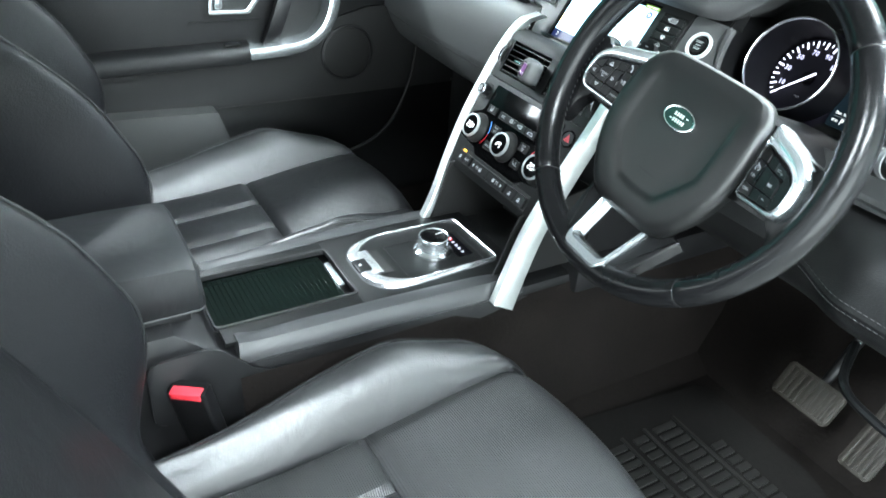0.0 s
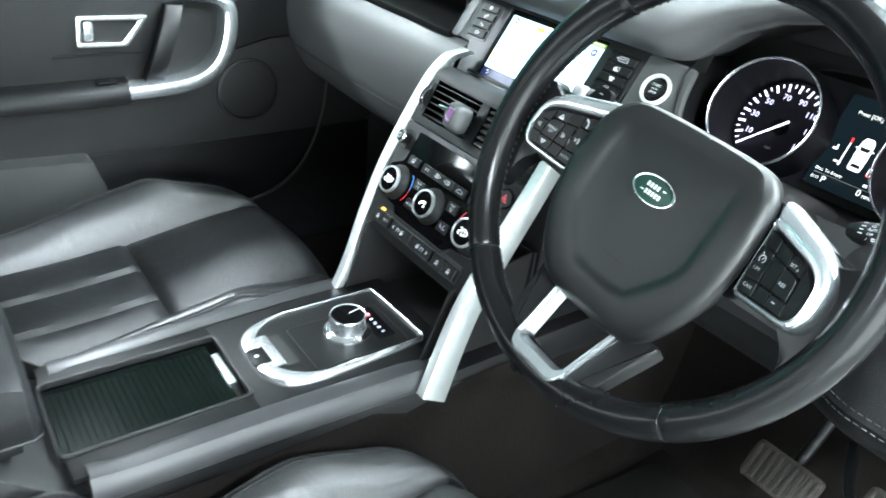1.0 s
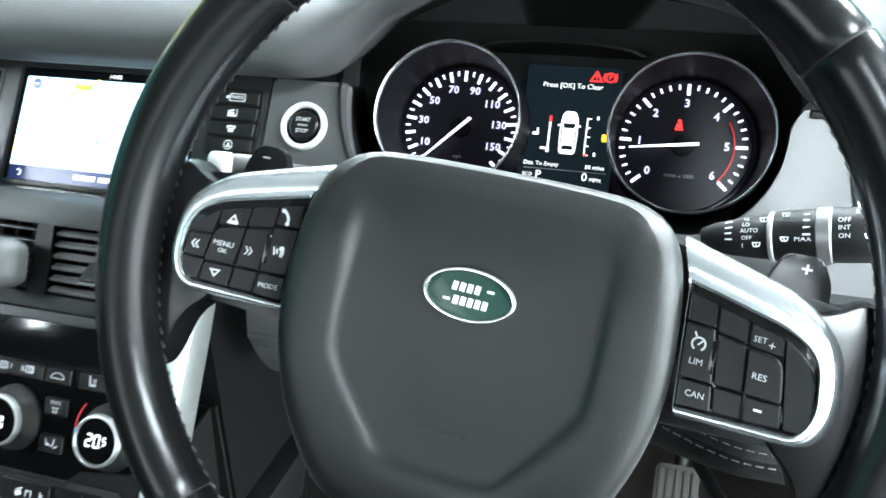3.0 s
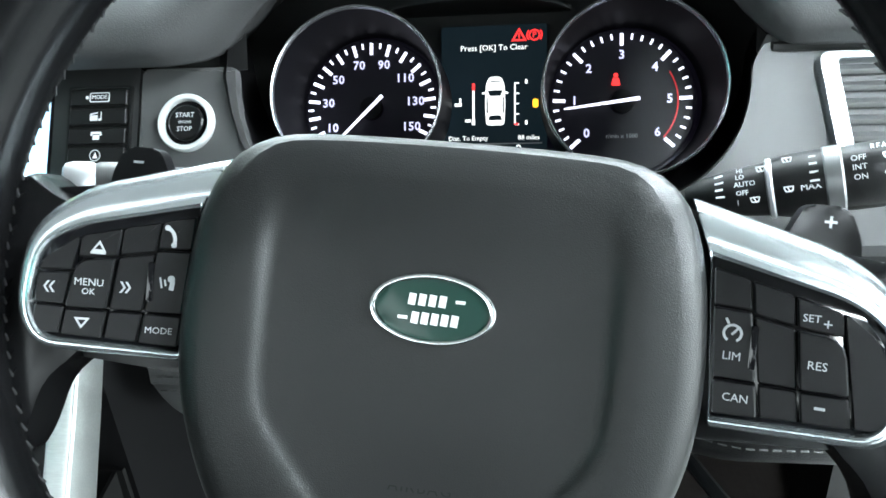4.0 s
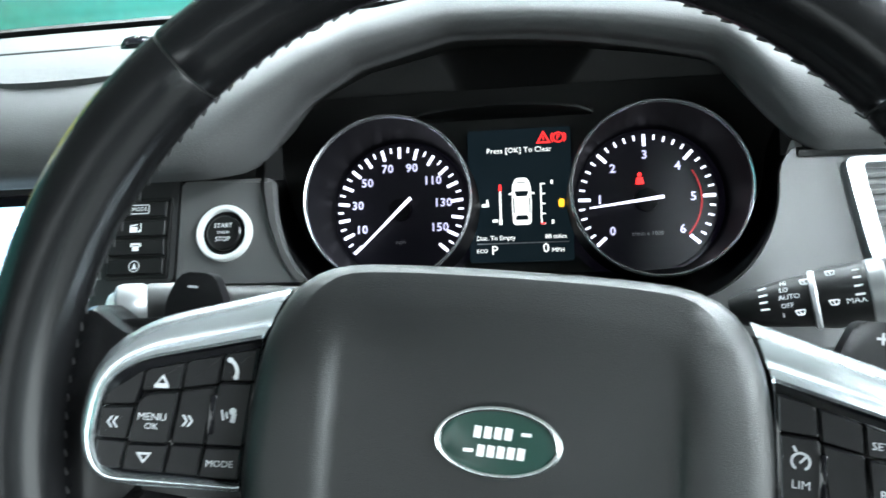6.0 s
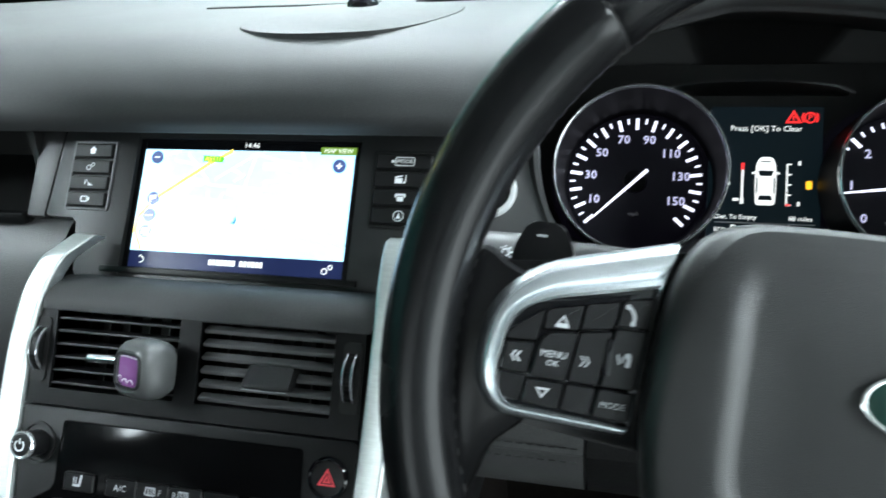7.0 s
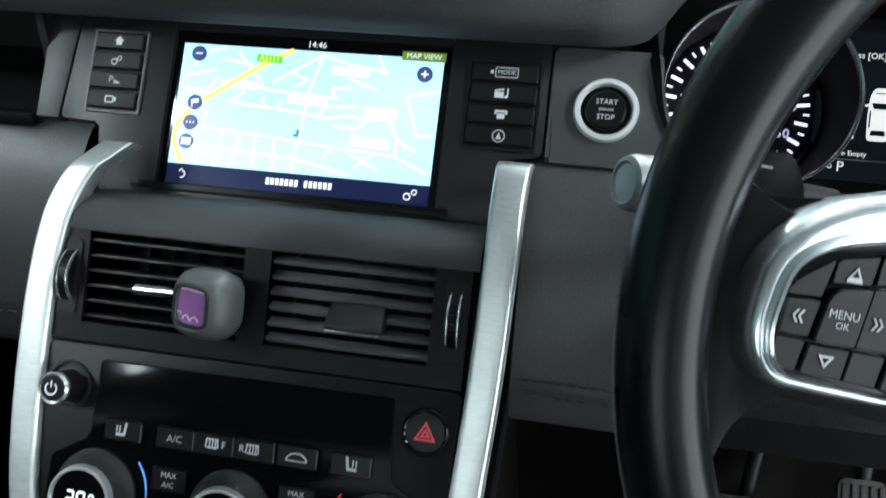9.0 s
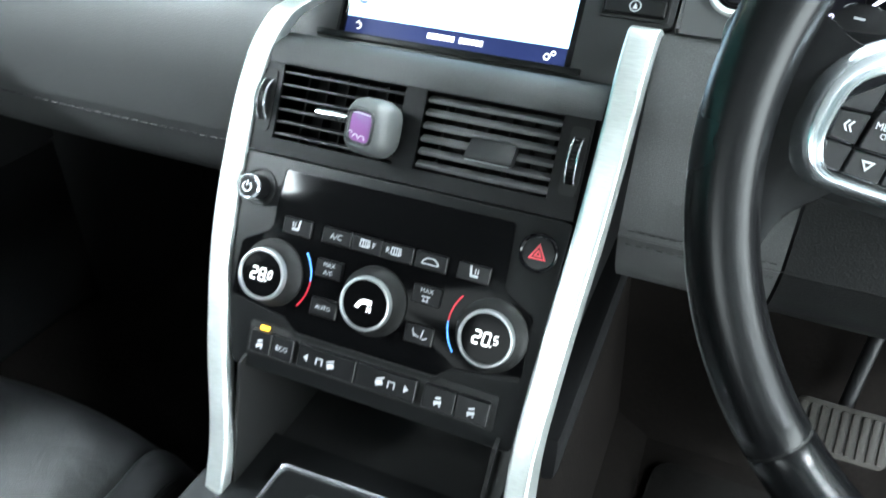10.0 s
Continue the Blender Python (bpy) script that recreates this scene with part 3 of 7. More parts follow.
mouth = [(x, 0.195 + (z - 0.833) * 0.5 + (0.020 * min(1, 2.5 * hood(x)) if k < 31 else 0), z) for k, (x, z) in enumerate(rim_pts)]
well = []
for x, z in rim_pts:
    v = (z - 0.795) * 1.02
    well.append((0.393 + (x - 0.396) * 1.09, 0.303 + v * 0.407 - 0.10 * max(0, v - 0.03), 0.783 + v * 0.93))
under = [(0.393 + (x - 0.393) * 1.09, y + 0.022, 0.80 + (z - 0.80) * (1.25 if z < 0.80 else 1.0)) for x, y, z in mouth]
well = [(0.393 + (x - 0.393) * 1.05, y, 0.80 + (z - 0.80) * (1.25 if z < 0.80 else 1.0)) for x, y, z in well]
well = [tuple(DEEP @ Vector(p)) for p in well]
mix2 = lambda f: [tuple(a[i] + (b[i] - a[i]) * f for i in range(3)) for a, b in zip(mouth, well)]
core = [(0.393 + (x - 0.393) * 0.2, y + 0.004, 0.778 + (z - 0.778) * 0.2) for x, y, z in well]
# pad grain darkened: shade under the hood is put into the colour
HOODMAT = material("hood_underside_shaded", (0.0055, 0.0056, 0.0058), 0.55, grain=0.15, scale=1100, bump=0.2, mottle=0.1, spec=0.35)
part("binnacle_hood", loft([row[:31] for row in (mouth, mix2(0.33), mix2(0.66), well, core)]), HOODMAT, dash, "grained underside of the hood, darkened for its shade", angle=80)
part("binnacle_bowl", loft([row[30:] + row[:1] for row in (mouth, under, well, core)]), BOWLMAT, dash, "dark bowl round the dials", angle=80)
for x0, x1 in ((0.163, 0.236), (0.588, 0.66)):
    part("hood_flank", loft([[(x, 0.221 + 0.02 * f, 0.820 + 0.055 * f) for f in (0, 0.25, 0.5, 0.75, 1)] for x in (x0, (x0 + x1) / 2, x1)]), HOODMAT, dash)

visor_rows = []
for k in range(13):
    x = 0.318 + 0.0125 * k
    s_ = math.sin(math.pi * k / 12) ** 0.5
    visor_rows.append([(x, p.y, p.z) for p in catmull([(0, 0.313, 0.836), (0, 0.3095, 0.841 + 0.001 * s_), (0, 0.303, 0.843 + 0.004 * s_), (0, 0.296, 0.8435 + 0.008 * s_), (0, 0.291, 0.844 + 0.010 * s_)], 3)])
part("visor", thick(loft([[DEEP @ Vector(p) for p in row] for row in visor_rows]), 0.002), material("visor_black", (0.004, 0.004, 0.004), 0.30, mottle=0.1, rough_var=0.06, spec=0.35), dash, "black visor over the display")

# facia beside the bowl
left_face = [(0.1625, 0.024), (0.2600, 0.0235), (0.2500, 0.033), (0.2415, 0.048), (0.2355, 0.066), (0.2325, 0.082), (0.2310, 0.100), (0.1625, 0.100)]
start_panel = part("start_panel", prism(rounded(left_face, 0.003), -0.010, 0.0, 0.0034, 3), MIDFACIA, dash, "satin grey panel round the start button", m=PANEL)
right_rows = []
for z in [0.832 - 0.004 * k for k in range(22)] + [0.7462, 0.7454, 0.735, 0.72, 0.707]:
    if z > 0.815:
        inner = 0.577 + 0.008 * ((z - 0.815) / 0.017) ** 2
    elif z > 0.746:
        inner = 0.507 + 0.070 * math.sqrt(max(0.0, 1 - ((z - 0.815) / 0.070) ** 2))
    else:
        inner = 0.285
    right_rows.append([(inner + (0.76 - inner) * b / 6, 0.192 + (z - 0.833) * 0.5, z) for b in range(7)])
part("driver_facia", thick(loft(right_rows), 0.004), DASHGREY, dash, "satin dark grey facia beside the dials")
part("lower_facia", loft([[(x, 0.150, 0.727), (x, 0.128, 0.716), (x, 0.135, 0.705), (x, 0.17, 0.70)] for x in (0.25, 0.3, 0.4, 0.5, 0.6, 0.7, 0.76)]), DASHGREY, dash)
part("seam_strip", box(0.588, 0.76, 0.186, 0.194, 0.828, 0.8325, 0.001), BLACK, dash)

# speaker grille, light sensor and demister slot on the pad
grille_half = [(-0.075, 0.400), (-0.062, 0.345), (-0.044, 0.295), (-0.015, 0.265), (0.017, 0.249), (0.054, 0.245), (0.094, 0.253), (0.118, 0.277), (0.132, 0.315), (0.140, 0.370), (0.130, 0.430), (0.080, 0.468), (0.0, 0.475), (-0.060, 0.460)]
grille_line = [tuple(p)[:2] for p in catmull([(x, y - 0.278, 0) for x, y in grille_half], 3, closed=True)]
part("speaker_grille", prism(grille_line, -0.006, 0.0012, 0.0008), GRILLE, dash, "thin oval speaker grille", m=Matrix.Translation((0, 0.278, 0.9005)) @ Matrix.Rotation(math.atan(0.034), 4, "X"))
part("demister_slot", joined(box(-0.19, 0.018, 0.486, 0.514, 0.900, 0.9085, 0.002), box(0.065, 0.50, 0.488, 0.516, 0.900, 0.9095, 0.002)), BLACK, dash)
part("light_sensor", lathe([(0.017, 0.0), (0.0165, 0.005), (0.011, 0.011), (0, 0.013)], 24), GLOSS, dash, "small glossy light sensor", m=Matrix.Translation((0.017, 0.452, 0.906)))

# ---- vents ----
def air_vent(parent_thing, x0, x1, y0, y1, m, slats, tab=None, angle=20, vanes=True, mat=None):
    part("recess", joined(box(x0, x1, y0, y1, -0.052, -0.046), box(x0 - 0.002, x0, y0, y1, -0.05, -0.003), box(x1, x1 + 0.002, y0, y1, -0.05, -0.003),
                          box(x0, x1, y0 - 0.002, y0, -0.05, -0.003), box(x0, x1, y1, y1 + 0.002, -0.05, -0.003)), BLACK, parent_thing, m=m)
    pitch = (y1 - y0) / slats
    for k in range(slats):
        y = y0 + pitch * (k + 0.5)
        b = box(x0, x1, -0.0009, 0.0009, -0.011, 0.011, 0.0006) if angle < 30 else box(x0, x1, -0.0016, 0.0016, -0.0038, 0.0038, 0.0011, 2)
        b.transform(Matrix.Translation((0, y, -0.013 if angle < 30 else -0.0075)) @ Matrix.Rotation(radians(angle), 4, "X"))
        part("slat", b, mat or HARD, parent_thing, m=m)
    if vanes:
        for k in range(6):
            x = x0 + (x1 - x0) * (k + 0.5) / 6
            part("vane", box(x - 0.001, x + 0.001, y0, y1, -0.04, -0.026), BLACK, parent_thing, m=m)


# ---- centre stack ----
stack = thing("centre_stack", (0, 0.05, 0.42), "black centre console stack with vents and climate controls between silver struts", "console")
plate = joined(box(-0.133, -0.114, 0.0865, 0.160, -0.03, 0), box(-0.009, 0.008, 0.0985, 0.1565, -0.03, 0), box(0.111, 0.133, 0.0865, 0.160, -0.03, 0),
               box(-0.114, 0.111, 0.0865, 0.0985, -0.03, 0), box(-0.114, 0.111, 0.1565, 0.160, -0.03, 0))
part("vent_plate", plate, FACIA, stack, "satin black vent surround", m=STACK)
part("control_plate", prism(rounded([(-0.114, -0.086), (0.127, -0.086), (0.134, 0.085), (-0.134, 0.085), (-0.130, -0.020)], 0.004), -0.03, 0.0, 0.0015), FACIA, stack, "satin black control plate", m=STACK)
brow = [(0.0855, 0.7200), (0.0880, 0.7250), (0.0930, 0.7305), (0.1015, 0.7340), (0.1145, 0.7335), (0.1300, 0.7285), (0.1440, 0.7225), (0.1640, 0.7170)]
part("brow", loft([[(x + 0.0008, p.y, p.z) for p in catmull([(0, a, b) for a, b in brow], 3)] for x in (-0.127, -0.09, -0.045, 0, 0.045, 0.09, 0.137)]), SOFT, stack, "rounded soft ledge under the screen")
for vx0, vx1 in ((-0.114, -0.009), (0.008, 0.111)):
    v = thing("air_vent", (0.5 * (vx0 + vx1), 0.075, 0.69), "black slatted dashboard air vent", "vent", "centre air vents")
    # right slats take the paler material for the light they catch
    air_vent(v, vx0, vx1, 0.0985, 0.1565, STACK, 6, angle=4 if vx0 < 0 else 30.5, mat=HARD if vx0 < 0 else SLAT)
    if vx0 > 0:
        prof = rounded([(0.0085, 0.0030), (-0.0045, 0.0120), (-0.0070, 0.0126), (-0.0086, 0.0110), (-0.0080, 0.0040), (0.0060, -0.008)], 0.0012)
        rows = []
        for k in range(9):
            u = -1 + k / 4
            grow = 0.90 if abs(u) == 1 else 1.0
            rows.append([(0.0660 + u * (0.0168 + 0.0012 * max(0, -p[0] / 0.008)), 0.1218 + p[0] * grow, p[1] * grow - 0.0022 * u * u) for p in prof])
        part("adjuster_tab", loft(rows, around=True, cap=True), HARD, v, m=STACK)
        edge = [(0.0660 + 0.0165 * (-1 + k / 4), 0.1134, 0.0117 - 0.0022 * (-1 + k / 4) ** 2) for k in range(9)]
        part("tab_edge", tube(edge, 0.00045, 6), DULL, v, "thin silver edge", m=STACK)
for sx in (-1, 1):
    part("wheel_slot", prism(rrect(-0.0065, 0.0065, -0.024, 0.024, 0.004), -0.001, 0.0012), BLACK, stack, m=STACK @ Matrix.Translation((sx * 0.1245, 0.127, 0)))
    hub_at = STACK @ Matrix.Translation((sx * 0.1245, 0.127, -0.0105)) @ Matrix.Rotation(radians(90), 4, "Y")
    wheel_ = part("vent_wheel", lathe([(0.0, -0.0030), (0.0188, -0.0030), (0.0198, -0.0024), (0.0200, 0.0), (0.0198, 0.0024), (0.0188, 0.0030), (0, 0.0030)], 36), FACIA, stack, "ribbed dark thumbwheel with chrome edges", m=hub_at)
    for side in (-1, 1):
        part("wheel_edge", lathe([(0.0186, side * 0.0028), (0.0204, side * 0.0026), (0.0207, side * 0.0032), (0.0204, side * 0.0038), (0.0186, side * 0.0038)], 36), RINGMAT, wheel_, "chrome edge", m=hub_at)
    ribs = [box(0.0198, 0.0204, -0.0004, 0.0004, -0.0022, 0.0022) for _ in range(20)]
    for k, rb in enumerate(ribs):
        rb.transform(Matrix.Rotation(radians(95 + 9 * k), 4, "Z"))
    part("grip_ribs", joined(*ribs), FACIA, wheel_, m=hub_at)
# display and gloss panel
gloss_out = [(-0.095, 0.077), (-0.097, 0.028), (-0.122, 0.014), (-0.124, -0.03), (-0.072, -0.037), (-0.060, -0.047), (0.060, -0.047), (0.072, -0.037), (0.124, -0.03), (0.122, 0.014), (0.097, 0.028), (0.095, 0.077)]
part("climate_panel", prism(rounded(gloss_out, 0.003), 0.0002, 0.0022, 0.0008), CLIMATE, stack, "gloss black climate display panel", m=STACK)
part("panel_trim", prism(rounded([(-0.122, -0.031), (-0.071, -0.0385), (-0.059, -0.0485), (0.059, -0.0485), (0.071, -0.0385), (0.122, -0.031), (0.122, -0.034), (0.073, -0.041), (0.060, -0.0515), (-0.060, -0.0515), (-0.073, -0.041), (-0.122, -0.034)], 0.0005, 1), 0.0003, 0.0016), FACIA, stack, m=STACK)


def button(parent, x0, x1, y0, y1, m, z0=0.0, z1=0.003, mat=KEY, name="button", r=0.0012):
    return part(name, prism(rrect(x0, x1, y0, y1, r, 2), z0, z1, 0.0007, 1), mat, parent, m=m, angle=12)


def mark(bm, parent, m, mat=WHITE, name="symbol"):
    return part(name, bm, mat, parent, m=m)


zt = 0.0056
for x, sym in ((-0.074, "seat"), (-0.039, "A/C"), (-0.0135, "front"), (0.0125, "rear"), (0.0395, "car"), (0.073, "seat2")):
    wide = 0.0125 if "seat" in sym or sym == "A/C" else 0.0128
    b = button(stack, x - wide, x + wide, 0.0285, 0.0415, STACK, 0.002, 0.0052)
    if sym == "A/C":
        mark(words("A/C", 0.0062, x, 0.035, zt), b, STACK, GREYMARK, "lettering")
    elif sym == "car":
        mark(ring(rounded([(x - 0.007, 0.0325), (x + 0.007, 0.0325), (x + 0.0065, 0.0350), (x + 0.003, 0.0378), (x - 0.003, 0.0378), (x - 0.0065, 0.0350)], 0.001, 2), rounded([(x - 0.006, 0.0333), (x + 0.006, 0.0333), (x + 0.0056, 0.0346), (x + 0.0025, 0.0370), (x - 0.0025, 0.0370), (x - 0.0056, 0.0346)], 0.0008, 2), zt - 0.0002, zt), b, STACK, GREYMARK)
    elif sym in ("seat", "seat2"):
        d = -1 if sym == "seat" else 1
        mark(bars([(x - 0.002 * d, 0.0365, 0.0016, 0.008, 8 * d), (x + 0.001 * d, 0.033, 0.006, 0.0018, 0), (x + 0.0035 * d, 0.0365, 0.0008, 0.004, 0), (x + 0.0015 * d, 0.0365, 0.0008, 0.004, 0)], zt), b, STACK, GREYMARK)
    else:
        mark(bars([(x - 0.001, 0.0385, 0.008, 0.0009, 0), (x - 0.001, 0.0335, 0.007, 0.0009, 0), (x - 0.0047, 0.036, 0.0009, 0.005, -8), (x + 0.0027, 0.036, 0.0009, 0.005, 8),
                   (x - 0.0025, 0.0355, 0.0008, 0.0055, 0), (x - 0.0005, 0.0355, 0.0008, 0.0055, 0), (x + 0.0013, 0.0355, 0.0008, 0.0055, 0)], zt), b, STACK, GREYMARK)
        mark(words("F" if sym == "front" else "R", 0.006, x + (0.0065 if sym == "front" else -0.0078), 0.0355, zt), b, STACK, GREYMARK, "lettering")
for x, y, lines in ((-0.0405, 0.009, ("MAX", "A/C")), (-0.039, -0.0215, ("AUTO",)), (0.0415, 0.010, ("MAX", "")), (0.0415, -0.020, ())):
    b = button(stack, x - 0.0115, x + 0.0115, y - 0.0072, y + 0.0072, STACK, 0.002, 0.0045)
    for k, text in enumerate(lines):
        if text:
            mark(words(text, 0.0048, x, y + (0.0032 - 0.006 * k if len(lines) > 1 else 0), 0.0049), b, STACK, GREYMARK, "lettering")
    if "" in lines:
        mark(bars([(x, y - 0.001, 0.007, 0.0008, 0), (x, y - 0.0045, 0.005, 0.0008, 0), (x - 0.0015, y - 0.003, 0.0007, 0.004, 0), (x + 0.0015, y - 0.003, 0.0007, 0.004, 0)], 0.0049), b, STACK, GREYMARK)
    if not lines:
        mark(bars([(x - 0.004, y + 0.001, 0.001, 0.006, 20), (x - 0.001, y - 0.001, 0.004, 0.001, -20), (x + 0.003, y + 0.001, 0.001, 0.007, -10), (x + 0.0055, y - 0.002, 0.004, 0.001, 25)], 0.0049), b, STACK, GREYMARK)


def arc_mark(cx, cy, r, a0, a1, w, z):
    return ring_arc(circle(cx, cy, r, 14, a0, a1), circle(cx, cy, r - w, 14, a0, a1), z)


def ring_arc(outer, inner, z):
    bm = bmesh.new()
    o = [bm.verts.new((*p, z)) for p in outer]
    i = [bm.verts.new((*p, z)) for p in inner]
    for k in range(len(o) - 1):
        bm.faces.new((o[k], o[k + 1], i[k + 1], i[k]))
    return bm


def segments(ch, x, y, w, h, t, z):
    """One figure of a lit seven-part display, leaning slightly."""
    on = {"0": "abcdef", "2": "abged", "8": "abcdefg", "5": "afgcd"}[ch]
    where = {"a": (0, h / 2, 1), "g": (0, 0, 1), "d": (0, -h / 2, 1), "f": (-w / 2, h / 4, 0), "b": (w / 2, h / 4, 0), "e": (-w / 2, -h / 4, 0), "c": (w / 2, -h / 4, 0)}
    out = []
    for s in on:
        px, py, flat = where[s]
        out.append((x + w / 2 + px + 0.1 * py, y + py, (w - t * 0.4) if flat else t, t if flat else (h / 2 - t * 0.5), 0 if flat else -5))
    return bars(out, z)


def climate_knob(x, y, text, small="", lit=LITDIM):
    k = thing("climate_knob", STACK @ Vector((x, y, 0)), "round climate dial with a silver ring and a lit black face", "knob", "climate dials")
    mk = STACK @ Matrix.Translation((x, y, 0.002))
    part("skirt", lathe([(0.0272, 0), (0.0270, 0.0025), (0.0250, 0.0040), (0.0225, 0.0090), (0.0208, 0.0145)], 48), BLACK, k, "ribbed dark grip", m=mk)
    part("ring", lathe([(0.0208, 0.0125), (0.0206, 0.0170), (0.0200, 0.0190), (0.0186, 0.0192), (0.0179, 0.0180), (0.0179, 0.014)], 56), KNOBRING, k, "silver ring", m=mk)
    part("face", lathe([(0.0180, 0.0150), (0.0180, 0.0170), (0, 0.0174)], 40), CLIMATE, k, "black glass face", m=mk)
    x0 = -0.0086
    for j, ch in enumerate(text):
        mark(segments(ch, x0 + 0.0072 * j, 0.0, 0.0046, 0.0092, 0.0013, 0.0179), k, mk, LCDCAR, "figure")
    if small:
        mark(segments(small, x0 + 0.0150, 0.0010, 0.0028, 0.0056, 0.0010, 0.0179), k, mk, LCDCAR, "figure")
        mark(bars([(x0 + 0.0133, -0.0042, 0.0010, 0.0010, 0)], 0.0179), k, mk, LCDCAR, "point")
    return k


climate_knob(-0.0888, -0.0055, "28", "0")
climate_knob(0.0955, -0.0055, "20", "5")
fan = climate_knob(0.001, -0.0055, "", "")
mk = STACK @ Matrix.Translation((0.001, -0.0055, 0.002))
mark(joined(arc_mark(0.001, -0.005, 0.0085, 80, 170, 0.0032, 0.0179), bars([(0.0036, 0.0016, 0.004, 0.0036, 0), (0.0030, -0.0036, 0.0012, 0.004, 0), (0.0052, -0.0036, 0.0012, 0.004, 0)], 0.0179)), fan, mk, LCDCAR)
for cx, s in ((-0.0888, 1), (0.0955, -1)):
    a = [(0, 38), (-40, 0)] if s > 0 else [(142, 180), (180, 220)]
    first, second = (LITBLUE, LITRED)
    up, dn = (first, DIMRED) if s > 0 else (DIMRED, LITBLUE)
    mark(arc_mark(cx, -0.004, 0.0345, *a[0], 0.0012, 0.003), stack, STACK, up, "temperature_mark")
    mark(arc_mark(cx, -0.004, 0.0345, *a[1], 0.0012, 0.003), stack, STACK, dn, "temperature_mark")
# power knob and hazard switch
mp_ = STACK @ Matrix.Translation((-0.1165, 0.058, 0))
part("knob_well", lathe([(0.0155, 0.0), (0.0155, 0.0015), (0.0135, 0.0015), (0.0125, -0.004), (0, -0.004)], 36), BLACK, stack, m=mp_)
pk = part("power_knob", lathe([(0.0095, -0.004), (0.0095, 0.012), (0.0098, 0.0155), (0.0090, 0.0168), (0.0080, 0.0162), (0, 0.0162)], 36), KEY, stack, "dark power knob with a silver ring", m=mp_)
part("knob_ring", lathe([(0.0097, 0.0135), (0.0100, 0.0157), (0.0090, 0.0171), (0.0079, 0.0164)], 36), RINGMAT, pk, "silver ring", m=mp_)
part("knob_face", lathe([(0.0079, 0.0160), (0.0077, 0.0168), (0, 0.0172)], 30), KEY, pk, m=mp_)
mark(joined(arc_mark(0, 0, 0.0042, 125, 415, 0.0009, 0.0182), bars([(0, 0.003, 0.0009, 0.004, 0)], 0.0182)), pk, mp_)
mh = STACK @ Matrix.Translation((0.115, 0.060, 0)) @ Matrix.Scale(0.86, 4)
part("hazard_bezel", lathe([(0.0165, 0), (0.0165, 0.003), (0.015, 0.0045), (0.0135, 0.0035), (0.0135, -0.001)], 40), GLOSS, stack, "dark bezel", m=mh)
hz = part("hazard_switch", lathe([(0.0133, 0.0), (0.0133, 0.0025), (0, 0.0035)], 36), KEY, stack, "black hazard switch with a red triangle", m=mh)
tri = lambda r, z: [(r * math.cos(radians(90 + 120 * k)), r * math.sin(radians(90 + 120 * k)) - 0.001) for k in range(3)]
mark(joined(ring(tri(0.0088, 0), tri(0.0062, 0), 0.0036, 0.0040), ring(tri(0.0042, 0), tri(0.0016, 0), 0.0036, 0.0040)), hz, mh, RED, "triangle")
# lower switch row
part("switch_row_recess", prism(rrect(-0.101, 0.111, -0.0745, -0.0475, 0.002), 0.0003, 0.0012), BLACK, stack, m=STACK)
for x0, x1, n in ((-0.097, -0.0565, 2), (-0.0525, 0.0495, 2), (0.0545, 0.107, 2)):
    for k in range(n):
        a, b = x0 + (x1 - x0) * k / n, x0 + (x1 - x0) * (k + 1) / n
        bt = button(stack, a + 0.0004, b - 0.0004, -0.0715, -0.0535, STACK, 0.0008, 0.006, r=0.0015)
        if x1 - x0 > 0.08:
            d = -1 if k == 0 else 1
            ex = a + 0.008 if k == 0 else b - 0.008
            mark(joined(prism([(ex + d * 0.0022, -0.0625), (ex - d * 0.0015, -0.0595), (ex - d * 0.0015, -0.0655)], 0.0062, 0.0065),
                        bars([(ex - d * 0.012, -0.0605, 0.006, 0.001, 0), (ex - d * 0.0145, -0.063, 0.001, 0.005, 0), (ex - d * 0.0095, -0.063, 0.001, 0.005, 0), (ex - d * 0.022, -0.0635, 0.006, 0.004, 20), (ex - d * 0.0215, -0.060, 0.007, 0.001, 20)], 0.0065)), bt, STACK, GREYMARK)
        else:
            cx = (a + b) / 2
            if x0 < -0.09 and k == 1:
                mark(words("ECO", 0.0055, cx, -0.0625, 0.0065), bt, STACK, GREYMARK, "lettering")
            else:
                mark(bars([(cx, -0.0645, 0.006, 0.0025, 15), (cx, -0.061, 0.0045, 0.0016, 15), (cx - 0.002, -0.0665, 0.0012, 0.0015, 0), (cx + 0.002, -0.0665, 0.0012, 0.0015, 0)], 0.0065), bt, STACK, GREYMARK)
part("tell_tale", box(-0.0905, -0.083, -0.0528, -0.0495, 0.001, 0.0035, 0.0005), LITAMBER, stack, "small amber light", m=STACK)
# stowage cubby under the controls
part("cubby", thick(loft([[(-0.102, -0.036, 0.512), (-0.102, 0.11, 0.54)], [(-0.099, -0.075, 0.39), (-0.099, 0.11, 0.39)], [(0.112, -0.075, 0.39), (0.112, 0.11, 0.39)], [(0.119, -0.036, 0.512), (0.119, 0.11, 0.54)]]), 0.003), BLACK, stack, "dark open storage cubby")
part("cubby_back", box(-0.124, 0.124, 0.105, 0.109, 0.388, 0.54), BLACK, stack)


